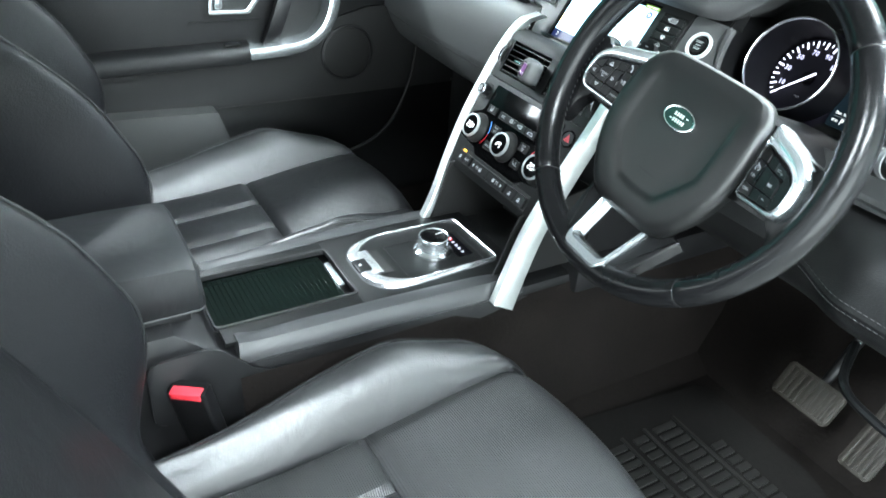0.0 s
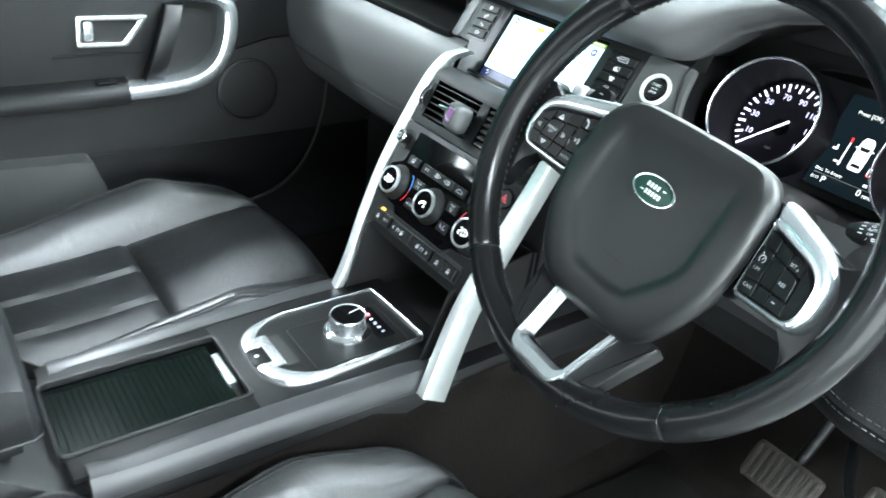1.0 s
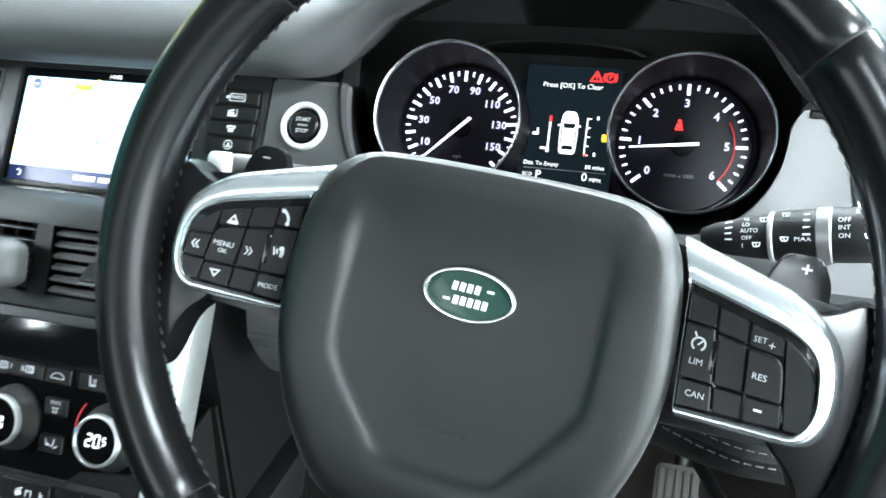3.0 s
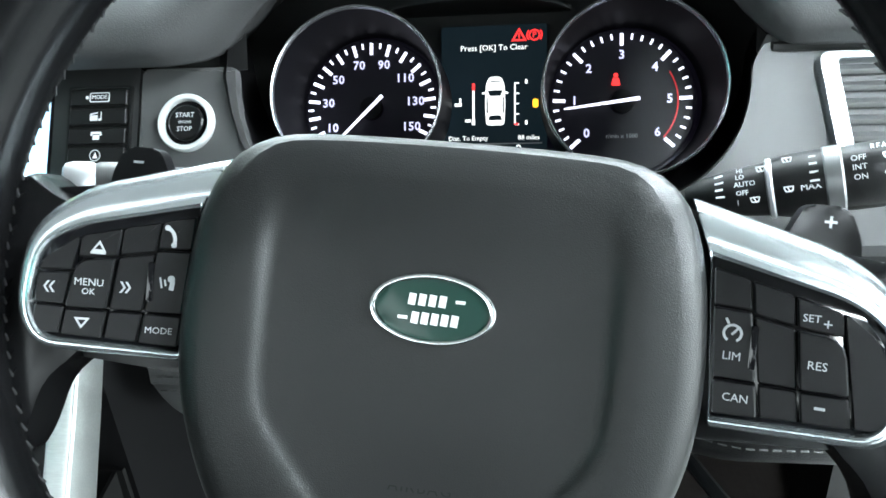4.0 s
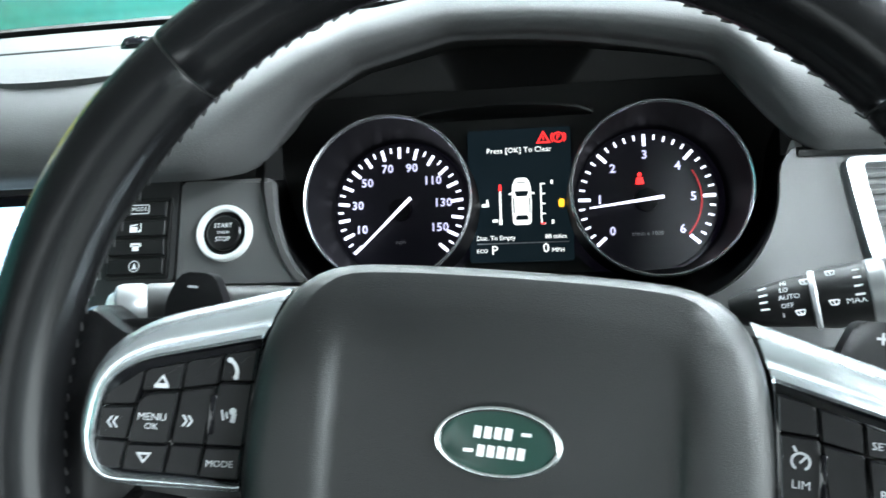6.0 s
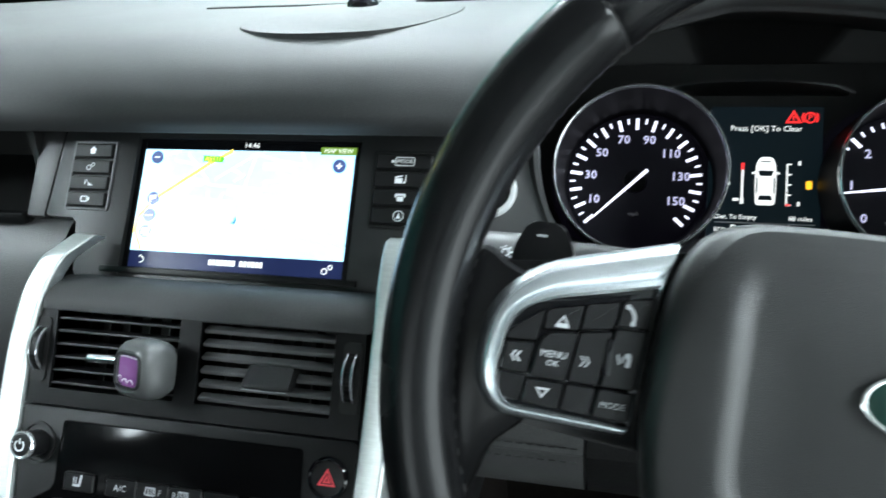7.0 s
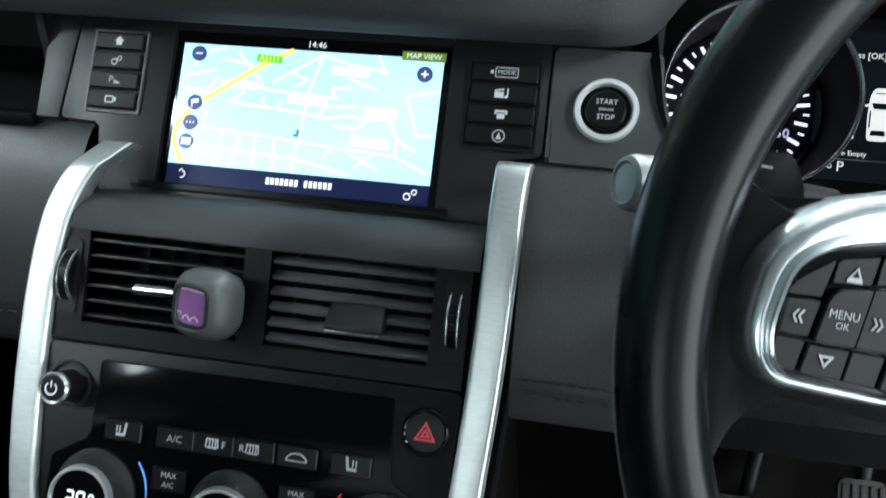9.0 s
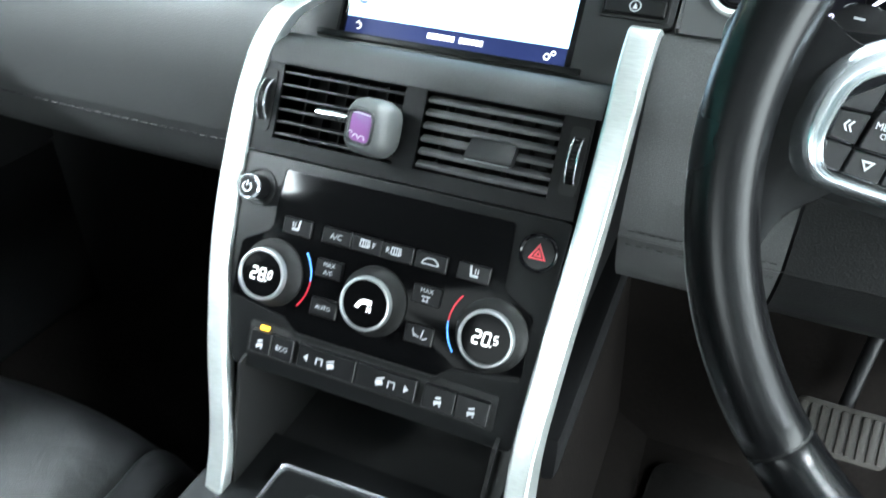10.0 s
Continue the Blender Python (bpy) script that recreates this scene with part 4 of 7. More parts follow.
# silver struts from the screen panel to the console
def strut(sx):
    """Front edge across and up the stack's face; the strut tapers and deepens towards its foot."""
    line = [(0.1500, 0.2250, -0.010), (0.1492, 0.2180, -0.001), (0.1482, 0.1900, 0.004), (0.1478, 0.1600, 0.005), (0.1455, 0.0870, 0.005), (0.1415, 0.0200, 0.005), (0.1385, -0.0400, 0.005), (0.1372, -0.0950, 0.004), (0.1420, -0.1600, 0.000), (0.1490, -0.2250, -0.005)]
    if sx < 0:
        line = [(0.1110, 0.2165, -0.012), (0.1190, 0.2055, -0.004), (0.1275, 0.1930, 0.002), (0.1380, 0.1600, 0.005), (0.1435, 0.1000, 0.005), (0.1415, 0.0100, 0.005), (0.1290, -0.0750, 0.004), (0.1130, -0.1500, 0.002), (0.1090, -0.2050, 0.000), (0.1085, -0.2400, 0.000)]
    pts = catmull(line, 5)
    rows = []
    for i, p in enumerate(pts):
        f = i / (len(pts) - 1)
        hw, depth = 0.0105 - 0.0022 * f, 0.016 + 0.028 * f if sx > 0 else 0.013
        sec = rounded([(-hw, 0.0), (hw, 0.0), (hw * 1.05, depth), (-hw * 1.05, depth)], [0.003, 0.003, 0.001, 0.001], 3)
        rows.append([STACK @ Vector((sx * (p.x + q.x), p.y, p.z - q.y)) for q in sec])
    return loft(rows, around=True, cap=True)


for sx in (-1, 1):
    part("strut", strut(sx), BRUSHED, stack, "brushed silver strut")

# ---- screen panel ----
infot = thing("infotainment_unit", (0, 0.17, 0.72), "central touchscreen showing a street map between two button columns", "screen")
part("surround", joined(prism(rounded([(-0.1735, 0.102), (-0.180, 0.027), (-0.150, 0.026), (-0.143, -0.022), (-0.102, -0.022), (-0.102, 0.102)], 0.003), -0.03, 0, 0.0012),
                        prism(rounded([(0.0955, 0.102), (0.0955, -0.022), (0.132, -0.022), (0.135, 0.022), (0.1605, 0.027), (0.1605, 0.102)], 0.003), -0.03, 0, 0.0012),
                        box(-0.102, 0.0955, -0.022, -0.0125, -0.03, -0.001), box(-0.102, 0.0955, 0.0968, 0.102, -0.03, -0.001)), SURROUND, infot, "satin black surround", m=PANEL)
part("display_glass", box(-0.102, 0.0955, -0.0125, 0.0968, -0.012, -0.004, 0.0008), GLOSS, infot, "gloss black display glass", m=PANEL)
part("ledge", box(-0.118, 0.104, -0.0175, -0.0125, -0.004, 0.003, 0.001), FACIA, infot, m=PANEL)
X0, X1, Y0, Y1, LOW = -0.096, 0.0900, 0.0085, 0.0879, 0.0022
mz = -0.0036
disp = part("map_display", bars([((X0 + X1) / 2, (LOW + Y1) / 2, X1 - X0, Y1 - LOW, 0)], mz), MAPBLUE, infot, "lit pale blue street map", m=PANEL)
at = lambda u, v: (X0 + (X1 - X0) * u, Y0 + (Y1 - Y0) * v)
streets_a = [[(0.10, .93), (0.17, .98)], [(0.02, .70), (0.14, .78)], [(0.06, .80), (0.05, .92)], [(0.02, .60), (0.11, .57), (0.15, .70)],
             [(0.22, .95), (0.33, .68)], [(0.16, .88), (0.28, .84)], [(0.37, .70), (0.55, .97)], [(0.44, .80), (0.50, .74), (0.46, .68)],
             [(0.55, .97), (0.51, .62), (0.50, .30), (0.48, -.05)], [(0.30, .66), (0.36, .63), (0.62, .60)], [(0.55, .97), (0.66, .90), (0.80, .86)],
             [(0.76, .99), (0.79, .84)], [(0.22, .50), (0.45, .46), (0.60, .42), (0.68, .46), (0.74, .42), (0.70, .33)],
             [(0.02, .25), (0.20, .25), (0.48, .20), (0.66, .17), (0.86, .14), (0.98, .02)], [(0.20, .25), (0.18, -.07)], [(0.27, .24), (0.25, -.06)], [(0.08, .25), (0.09, -.05)], [(0.40, .21), (0.41, -.06)], [(0.09, .10), (0.48, .05), (0.70, -.05)]]
streets_b = [[(0.33, .23), (0.33, -.05)], [(0.62, .18), (0.60, .08)], [(0.88, .66), (0.95, .70), (0.99, .72)], [(0.88, .66), (0.93, .33), (0.99, .34)],
             [(0.22, .50), (0.26, .60)], [(0.34, .48), (0.34, .56)], [(0.40, .47), (0.41, .55)], [(0.56, .43), (0.58, .52), (0.70, .54)],
             [(0.74, .42), (0.82, .46), (0.86, .30), (0.86, .14)], [(0.70, .12), (0.80, .02)], [(0.78, .15), (0.72, .02)], [(0.61, .60), (0.60, .68), (0.67, .70)],
             [(0.62, .36), (0.70, .35)], [(0.86, .28), (0.93, .20)], [(0.66, .78), (0.76, .70)], [(0.02, .40), (0.12, .42), (0.12, .30)]]
mark(streets([[at(*p) for p in l] for l in streets_a + streets_b], 0.0010, mz + 0.0002), disp, PANEL, MAPWHITE, "street")
for u, v, w, h in ((0.24, .66, 0.026, 0.005), (0.51, .56, 0.028, 0.005), (0.66, .84, 0.026, 0.005), (0.79, .50, 0.022, 0.006), (0.76, .24, 0.026, 0.006)):
    mark(bars([(*at(u, v), w, h, -2)], mz + 0.0003), disp, PANEL, MAPWHITE, "map_label")
mark(streets([[at(0.43, .99), at(0.33, .86), at(0.08, .46), at(0.015, .27), at(0.01, .12), at(0.05, -.06)]], 0.0032, mz + 0.0004), disp, PANEL, MAPYELLOW, "main_road")
sg = mark(bars([(*at(0.345, .905), 0.0185, 0.0052, -2)], mz + 0.0006), disp, PANEL, MAPGREEN, "road_sign")
mark(words("A5111", 0.0055, *at(0.345, .905), mz + 0.0008), sg, PANEL, MAPYELLOW, "lettering")
mv = mark(bars([(*at(0.925, 1.01), 0.030, 0.0062, 0)], mz + 0.0006), disp, PANEL, material("map_olive", (0.1, 0.2, 0.02), 0.4, emit=(0.14, 0.26, 0.03), power=0.9), "view_button")
mark(words("MAP VIEW", 0.0052, *at(0.925, 1.01), mz + 0.0008), mv, PANEL, LCDCAR, "lettering")
mark(words("14:46", 0.0062, *at(0.52, 1.055), mz), disp, PANEL, LCDCAR, "clock")
bar = mark(bars([((X0 + X1) / 2, (LOW - 0.0115) / 2, X1 - X0, LOW + 0.0115, 0)], mz), disp, PANEL, MAPNAVY, "street_bar")
mark(bars([(-0.0218 + 0.0034 * k, -0.0044, 0.0024, 0.0044, 0) for k in range(14) if k != 7], mz + 0.0003), bar, PANEL, LCDCAR, "lettering")
mark(joined(arc_mark(-0.0845, -0.0052, 0.0028, -110, 90, 0.0009, mz + 0.0003), bars([(-0.0855, -0.0022, 0.003, 0.0009, 40)], mz + 0.0003)), bar, PANEL, LCDCAR)
mark(joined(arc_mark(0.0755, -0.0062, 0.0026, 0, 359, 0.0009, mz + 0.0003), arc_mark(0.080, -0.0030, 0.0020, 0, 359, 0.0008, mz + 0.0003)), bar, PANEL, LCDCAR)
for u, v in ((0.065, .91), (0.935, .86), (0.075, .47), (0.068, .29), (0.062, .12)):
    c = at(u, v)
    ic = mark(prism(circle(*c, 0.0055, 20), mz + 0.0003, mz + 0.0007), disp, PANEL, MAPICON, "map_icon")
    if v > 0.8:
        mark(bars([(*c, 0.005, 0.0011, 0)] + ([(*c, 0.0011, 0.005, 0)] if u > 0.5 else []), mz + 0.0009), ic, PANEL, LCDCAR)
    elif v > 0.4:
        mark(bars([(c[0] + 0.0005, c[1] + 0.001, 0.0045, 0.003, 10), (c[0] - 0.002, c[1] - 0.001, 0.0007, 0.006, 10)], mz + 0.0009), ic, PANEL, LCDCAR)
    elif v > 0.2:
        mark(bars([(c[0] + d, c[1], 0.0012, 0.0012, 0) for d in (-0.0025, 0, 0.0025)], mz + 0.0009), ic, PANEL, LCDCAR)
    else:
        mark(bars([(c[0] + d, c[1], 0.0020, 0.005, 0) for d in (-0.0025, 0, 0.0025)], mz + 0.0009), ic, PANEL, LCDCAR)
mark(bars([(*at(0.49, .27), 0.0022, 0.005, 0), (*at(0.485, .25), 0.004, 0.002, 0)], mz + 0.0005), disp, PANEL, LITBLUE, "position_marker")
for x0, x1, top, bot, syms, nm in ((-0.1610, -0.1210, 0.0905, 0.0345, ("home", "link", "P", "cam"), "l"), (0.1085, 0.1555, 0.0865, 0.0305, ("MODE", "media", "phone", "nav"), "r")):
    part("button_frame", ring(rrect(x0 - 0.001, x1 + 0.001, bot - 0.002, top + 0.002, 0.002), rrect(x0 + 0.001, x1 - 0.001, bot, top, 0.0015), 0.0, 0.0018, 0.0004), BLACK if nm == "r" else FRAMEGREY, infot, m=PANEL)
    part("button_well", bars([((x0 + x1) / 2, (bot + top) / 2, x1 - x0, top - bot, 0)], 0.0004), BLACK, infot, m=PANEL)
    pitch = (top - bot) / 4
    for k, sy in enumerate(syms):
        y = top - pitch * (k + 0.5)
        cx = (x0 + x1) / 2
        b = button(infot, x0 + 0.002, x1 - 0.002, y - pitch * 0.41, y + pitch * 0.41, PANEL, 0.0004, 0.0038, mat=KEYLIGHT, r=0.001)
        z = 0.0042
        if sy == "home":
            sb = joined(prism([(cx - 0.0035, y), (cx + 0.0035, y), (cx, y + 0.0035)], z - 0.0003, z), bars([(cx, y - 0.0015, 0.0045, 0.003, 0)], z))
        elif sy == "link":
            sb = joined(arc_mark(cx - 0.0015, y - 0.001, 0.0024, 0, 359, 0.0007, z), arc_mark(cx + 0.0022, y + 0.0015, 0.0018, 0, 359, 0.0006, z))
        elif sy == "P":
            sb = joined(words("P", 0.0065, cx - 0.002, y, z), bars([(cx + 0.0018, y - 0.001, 0.004, 0.001, -20), (cx + 0.0025, y - 0.0022, 0.005, 0.0008, 0)], z))
        elif sy == "cam":
            sb = joined(ring(rrect(cx - 0.0045, cx + 0.002, y - 0.0025, y + 0.0025, 0.0006, 1), rrect(cx - 0.0037, cx + 0.0012, y - 0.0017, y + 0.0017, 0.0004, 1), z - 0.0003, z), bars([(cx + 0.0032, y, 0.0014, 0.003, 0)], z))
        elif sy == "MODE":
            sb = joined(words("MODE", 0.0042, cx + 0.001, y, z), ring(rrect(cx - 0.0065, cx + 0.0085, y - 0.0034, y + 0.0034, 0.0008, 1), rrect(cx - 0.006, cx + 0.008, y - 0.0029, y + 0.0029, 0.0006, 1), z - 0.0003, z), prism(circle(cx - 0.0085, y, 0.0012, 8), z - 0.0003, z))
        elif sy == "media":
            sb = bars([(cx - 0.0025, y - 0.001, 0.006, 0.004, 0), (cx - 0.0025, y + 0.0022, 0.006, 0.001, 12), (cx + 0.003, y + 0.0005, 0.0008, 0.006, 0), (cx + 0.002, y - 0.0022, 0.002, 0.0016, 0)], z)
        elif sy == "phone":
            sb = bars([(cx, y + 0.0022, 0.008, 0.0016, 0), (cx, y - 0.001, 0.005, 0.0035, 0), (cx - 0.0035, y + 0.001, 0.0015, 0.0015, 0), (cx + 0.0035, y + 0.001, 0.0015, 0.0015, 0)], z)
        else:
            sb = joined(arc_mark(cx, y, 0.0042, 0, 359, 0.0006, z), prism([(cx, y + 0.0024), (cx - 0.0018, y - 0.002), (cx + 0.0018, y - 0.002)], z - 0.0003, z))
        mark(sb, b, PANEL, WHITE)
# start button
ms = PANEL @ Matrix.Translation((0.198, 0.060, 0))
part("start_ring", lathe([(0.0205, 0), (0.0205, 0.0035), (0.0195, 0.0048), (0.017, 0.0048), (0.0160, 0.0035), (0.0160, 0.0)], 48), BRIGHT, start_panel, "bright silver ring", m=ms)
part("start_well", lathe([(0.016, 0.0008), (0.0128, 0.0005), (0, 0.0005)], 40), GLOSS, start_panel, m=ms)
sb = part("start_button", lathe([(0.0128, 0), (0.0128, 0.0030), (0.0115, 0.0040), (0.006, 0.0034), (0, 0.0032)], 40), KEY, start_panel, "black start and stop button", m=ms)
mark(joined(words("START", 0.0047, 0, 0.0048, 0.0046), words("STOP", 0.0047, 0, -0.0050, 0.0046), words("ENGINE", 0.0026, 0, 0, 0.0042)), sb, ms, WHITE, "lettering")

# ---- instruments ----
clu = thing("instrument_cluster", (0.391, 0.285, 0.72), "two lit round dials with a colour display between them", "dials")
part("backing", prism(rrect(0.205, 0.585, -0.085, 0.085, 0.02), -0.012, -0.004), BLACK, clu, m=CLUSTER)


def dial(cx, top, numbers, needle, red):
    d = part("dial_face", lathe([(0.062, 0.0), (0.052, 0.0005), (0.051, 0.0015), (0, 0.0018)], 64), DIALFACE, clu, "black dial face", m=CLUSTER @ Matrix.Translation((cx, -0.0045, -0.004)))
    tilt = CLUSTER @ Matrix.Translation((cx, -0.0045, 0))
    front = CLUSTER @ Matrix.Translation((cx + 0.0020, -0.0050, 0))
    part("dial_tube", lathe([(0.0525, -0.002), (0.0548, 0.026), (0.0556, 0.0575)], 64), TUBEBLACK, clu, "dark gloss dial tube", m=front)
    part("dial_ring", lathe([(0.0553, 0.0560), (0.0556, 0.0592), (0.0564, 0.0600), (0.0572, 0.0592), (0.0575, 0.0565)], 72), RINGMAT, clu, "thin chrome ring", m=front)
    part("dial_sleeve", lathe([(0.0574, 0.0566), (0.0577, 0.050), (0.0582, 0.010)], 60), TUBEBLACK, clu, m=front)
    ticks = []
    first, last = 222.0, -42.0
    total = 30 if red else 32
    for k in range(total + 1):
        a = first + (last - first) * k / total
        large = (k % 5 == 0) if red else (k % 2 == 0)
        ln, w = (0.0085, 0.0022) if large else (0.004, 0.0013)
        ra = 0.0475 - ln / 2
        ticks.append((ra * math.cos(radians(a)), ra * math.sin(radians(a)), ln, w, a))
    for tk in ticks:
        part("tick", bars([tk], 0.0008), LIT, d, m=tilt)
    for text, a in numbers:
        part("numeral", words(text, 0.0086, 0.0325 * math.cos(radians(a)), 0.0325 * math.sin(radians(a)), 0.0008, 1.08, bold=0.00018), LITDIM, d, "lit numeral", m=tilt)
    part("dial_text", words("r/min x 1000" if red else "mph", 0.0042, 0, -0.024, 0.0008), GREYMARK, d, m=tilt)
    nd = prism([(-0.012, -0.0012), (0.040, -0.0005), (0.040, 0.0005), (-0.012, 0.0012)], 0.004, 0.0048)
    nd.transform(Matrix.Rotation(radians(needle), 4, "Z"))
    part("needle", nd, LIT, d, "lit white needle", m=tilt)
    part("hub_cap", lathe([(0.0085, 0.0), (0.008, 0.0036), (0, 0.004)], 24), TUBEBLACK, d, m=tilt)
    if red:
        part("red_zone", arc_mark(0, 0, 0.0385, -42, 32, 0.0010, 0.0008), REDLINE, d, m=tilt)
        part("belt_lamp", joined(prism(circle(-0.004, 0.0185, 0.0015, 10), 0.0005, 0.0009), prism([(-0.006, 0.0165), (-0.002, 0.0165), (-0.001, 0.0115), (-0.007, 0.0115)], 0.0005, 0.0009)), LITRED, d, "red warning lamp", m=tilt)
    return d


span = lambda k, n: 222.0 - 264.0 * k / n
dial(0.3019, 0, [(str(v), span(v, 160)) for v in (10, 30, 50, 70, 90, 110, 130, 150)], 224, False)
dial(0.4801, 0, [(str(v), span(v, 6)) for v in range(7)], 187, True)
lcd = part("display", prism(rrect(0.3535, 0.4285, -0.0455, 0.0520, 0.002), -0.004, 0.001), LCDBG, clu, "dark colour display", m=CLUSTER)
lz = 0.0014
L = CLUSTER
mark(words("Press [OK] To Clear", 0.0056, 0.391, 0.036, lz), lcd, L, LCDCAR, "lettering")
mark(words("Dist. To Empty", 0.0046, 0.3585, -0.0282, lz, align="LEFT"), lcd, L, LCDCAR, "lettering")
mark(words("88 miles", 0.0046, 0.4235, -0.0282, lz, align="RIGHT"), lcd, L, LCDCAR, "lettering")
mark(bars([(0.392, -0.0322, 0.066, 0.0008, 0)], lz), lcd, L, GREYMARK)
mark(words("ECO", 0.0040, 0.3585, -0.0375, lz, align="LEFT"), lcd, L, LCDCAR, "lettering")
mark(words("P", 0.0095, 0.3715, -0.0374, lz), lcd, L, LCDCAR, "lettering")
mark(words("0", 0.0095, 0.4085, -0.0366, lz), lcd, L, LCDCAR, "lettering")
mark(words("MPH", 0.0045, 0.4172, -0.0382, lz), lcd, L, LCDCAR, "lettering")
cb = rounded([(0.3856, -0.0190), (0.3984, -0.0190), (0.3992, -0.0040), (0.3986, 0.0100), (0.3962, 0.0155), (0.3878, 0.0155), (0.3854, 0.0100), (0.3848, -0.0040)], 0.0025)
car_icon = mark(joined(prism(cb, lz - 0.0002, lz), bars([(0.3840, 0.0040, 0.0026, 0.0014, 14), (0.4000, 0.0040, 0.0026, 0.0014, -14)], lz)), lcd, L, LCDCAR, "car_outline")
for pane in (rounded([(0.3866, 0.0058), (0.3974, 0.0058), (0.3960, 0.0018), (0.3880, 0.0018)], 0.0008), rounded([(0.3880, -0.0120), (0.3960, -0.0120), (0.3970, -0.0155), (0.3870, -0.0155)], 0.0008), rrect(0.3858, 0.3868, -0.0105, 0.0008, 0.0003), rrect(0.3972, 0.3982, -0.0105, 0.0008, 0.0003), rrect(0.3885, 0.3955, 0.0118, 0.0126, 0.0003)):
    mark(prism(pane, lz, lz + 0.0002), car_icon, L, LCDBG, "car_window")
for bar_ in [(0.3765, -0.0045, 0.0014, 0.026, 0), (0.406, -0.004, 0.001, 0.030, 0)] + [(0.4075, 0.0105 - 0.0073 * k, 0.003, 0.001, 0) for k in range(5)]:
    mark(bars([bar_], lz), lcd, L, LCDCAR, "gauge_scale")
for bar_ in ((0.3765, 0.0085, 0.0018, 0.005, 0), (0.407, -0.0185, 0.003, 0.0012, 0)):
    mark(bars([bar_], lz + 0.0002), lcd, L, LITRED, "gauge_mark")
mark(bars([(0.3765, -0.0165, 0.0022, 0.004, 0)], lz + 0.0002), lcd, L, LCDCAR, "gauge_mark")
mark(joined(prism(rrect(0.4185, 0.4225, -0.007, -0.001, 0.0015), lz - 0.0002, lz)), lcd, L, LITAMBER, "fuel_mark")
for bar_ in ((0.3655, -0.004, 0.005, 0.0022, 0), (0.367, -0.0012, 0.0013, 0.0034, 0), (0.3725, -0.0155, 0.004, 0.002, 0), (0.414, 0.0115, 0.0016, 0.003, 0), (0.414, -0.0175, 0.0016, 0.003, 0)):
    mark(bars([bar_], lz), lcd, L, LCDCAR)
wt = lambda cx, cy, r: [(cx + r * math.cos(radians(90 + 120 * k)), cy + r * math.sin(radians(90 + 120 * k))) for k in range(3)]
mark(joined(ring(wt(0.4090, 0.0435, 0.0062), wt(0.4090, 0.0435, 0.0040), lz - 0.0003, lz), bars([(0.409, 0.0442, 0.0009, 0.003, 0), (0.409, 0.0416, 0.0009, 0.0009, 0)], lz)), lcd, L, LITRED, "warning_triangle")
mark(joined(ring(circle(0.4198, 0.0443, 0.0040, 20), circle(0.4198, 0.0443, 0.0031, 20), lz - 0.0003, lz), words("P", 0.0058, 0.4198, 0.0442, lz), arc_mark(0.4198, 0.0443, 0.0056, 140, 220, 0.0009, lz), arc_mark(0.4198, 0.0443, 0.0056, -40, 40, 0.0009, lz)), lcd, L, LITRED, "brake_lamp")
# driver's side vent
sv = thing("side_vent", (0.65, 0.18, 0.77), "slatted side air vent in a silver frame", "vent")
SV = plane_frame((0.0165, 0.172, 0.797), 26) @ Matrix(((1, -0.19, 0, 0), (0, 1, 0, 0), (0, 0, 1, 0), (0, 0, 0, 1)))
part("vent_frame", ring(rounded([(0.602, -0.036), (0.735, -0.036), (0.735, 0.032), (0.602, 0.032)], 0.008), rounded([(0.6122, -0.033), (0.731, -0.033), (0.731, 0.0275), (0.6122, 0.0275)], 0.004), -0.006, 0.007, 0.001), SATIN, sv, "silver frame", m=SV)
part("recess", box(0.610, 0.732, -0.034, 0.028, -0.030, -0.024), BLACK, sv, m=SV)
for k in range(6):
    b = box(0.6122, 0.731, -0.0018, 0.0018, -0.0065, 0.0065, 0.0012)
    b.transform(Matrix.Translation((0, -0.0275 + 0.0102 * k, -0.003)) @ Matrix.Rotation(radians(36), 4, "X"))
    part("slat", b, SLAT, sv, m=SV)

# ---- steering wheel ----
sw = thing("steering_wheel", (0.403, -0.03, 0.74), "black leather steering wheel with silver spokes, turned slightly", "steering wheel")
R0 = 0.1909


def rim_section(a):
    """Grip a little thicker at the upper sides, with a thumb swelling; a is the angle in degrees."""
    fat = 1.0 + 0.10 * math.exp(-((a - 150) / 22) ** 2) + 0.10 * math.exp(-((a - 30) / 22) ** 2)
    return 0.0157 * fat, 0.0170 * fat


def rim_arc(a0, a1, n, grow=0.0, nip=0.0):
    rows = []
    angles = [a0, a0 + 0.45] + [a0 + (a1 - a0) * k / n for k in range(1, n)] + [a1 - 0.45, a1]
    for a in angles:
        rx, rz = rim_section(a % 360)
        if nip and a in (a0, a1):
            rx, rz = rx - nip, rz - nip
        c, s = math.cos(radians(a)), math.sin(radians(a))
        rows.append([((R0 + (rx + grow) * math.cos(t)) * c, (R0 + (rx + grow) * math.cos(t)) * s, (rz + grow) * math.sin(t)) for t in [2 * math.pi * j / 18 for j in range(18)]])
    return rows


for a0, a1 in ((47, 134), (136, 227), (229, 310.5), (312.5, 405)):
    part("rim", loft(rim_arc(a0 - 0.85, a1 + 0.85, 30, nip=0.0006), around=True, cap=True), WHEEL_LEATHER, sw, "worn smooth black leather rim", m=WHEEL)
for a in (46, 135, 228, 311.5):
    part("rim_seam", loft(rim_arc(a - 0.3, a + 0.3, 2, -0.0006), around=True, cap=True), BLACK, sw, m=WHEEL)
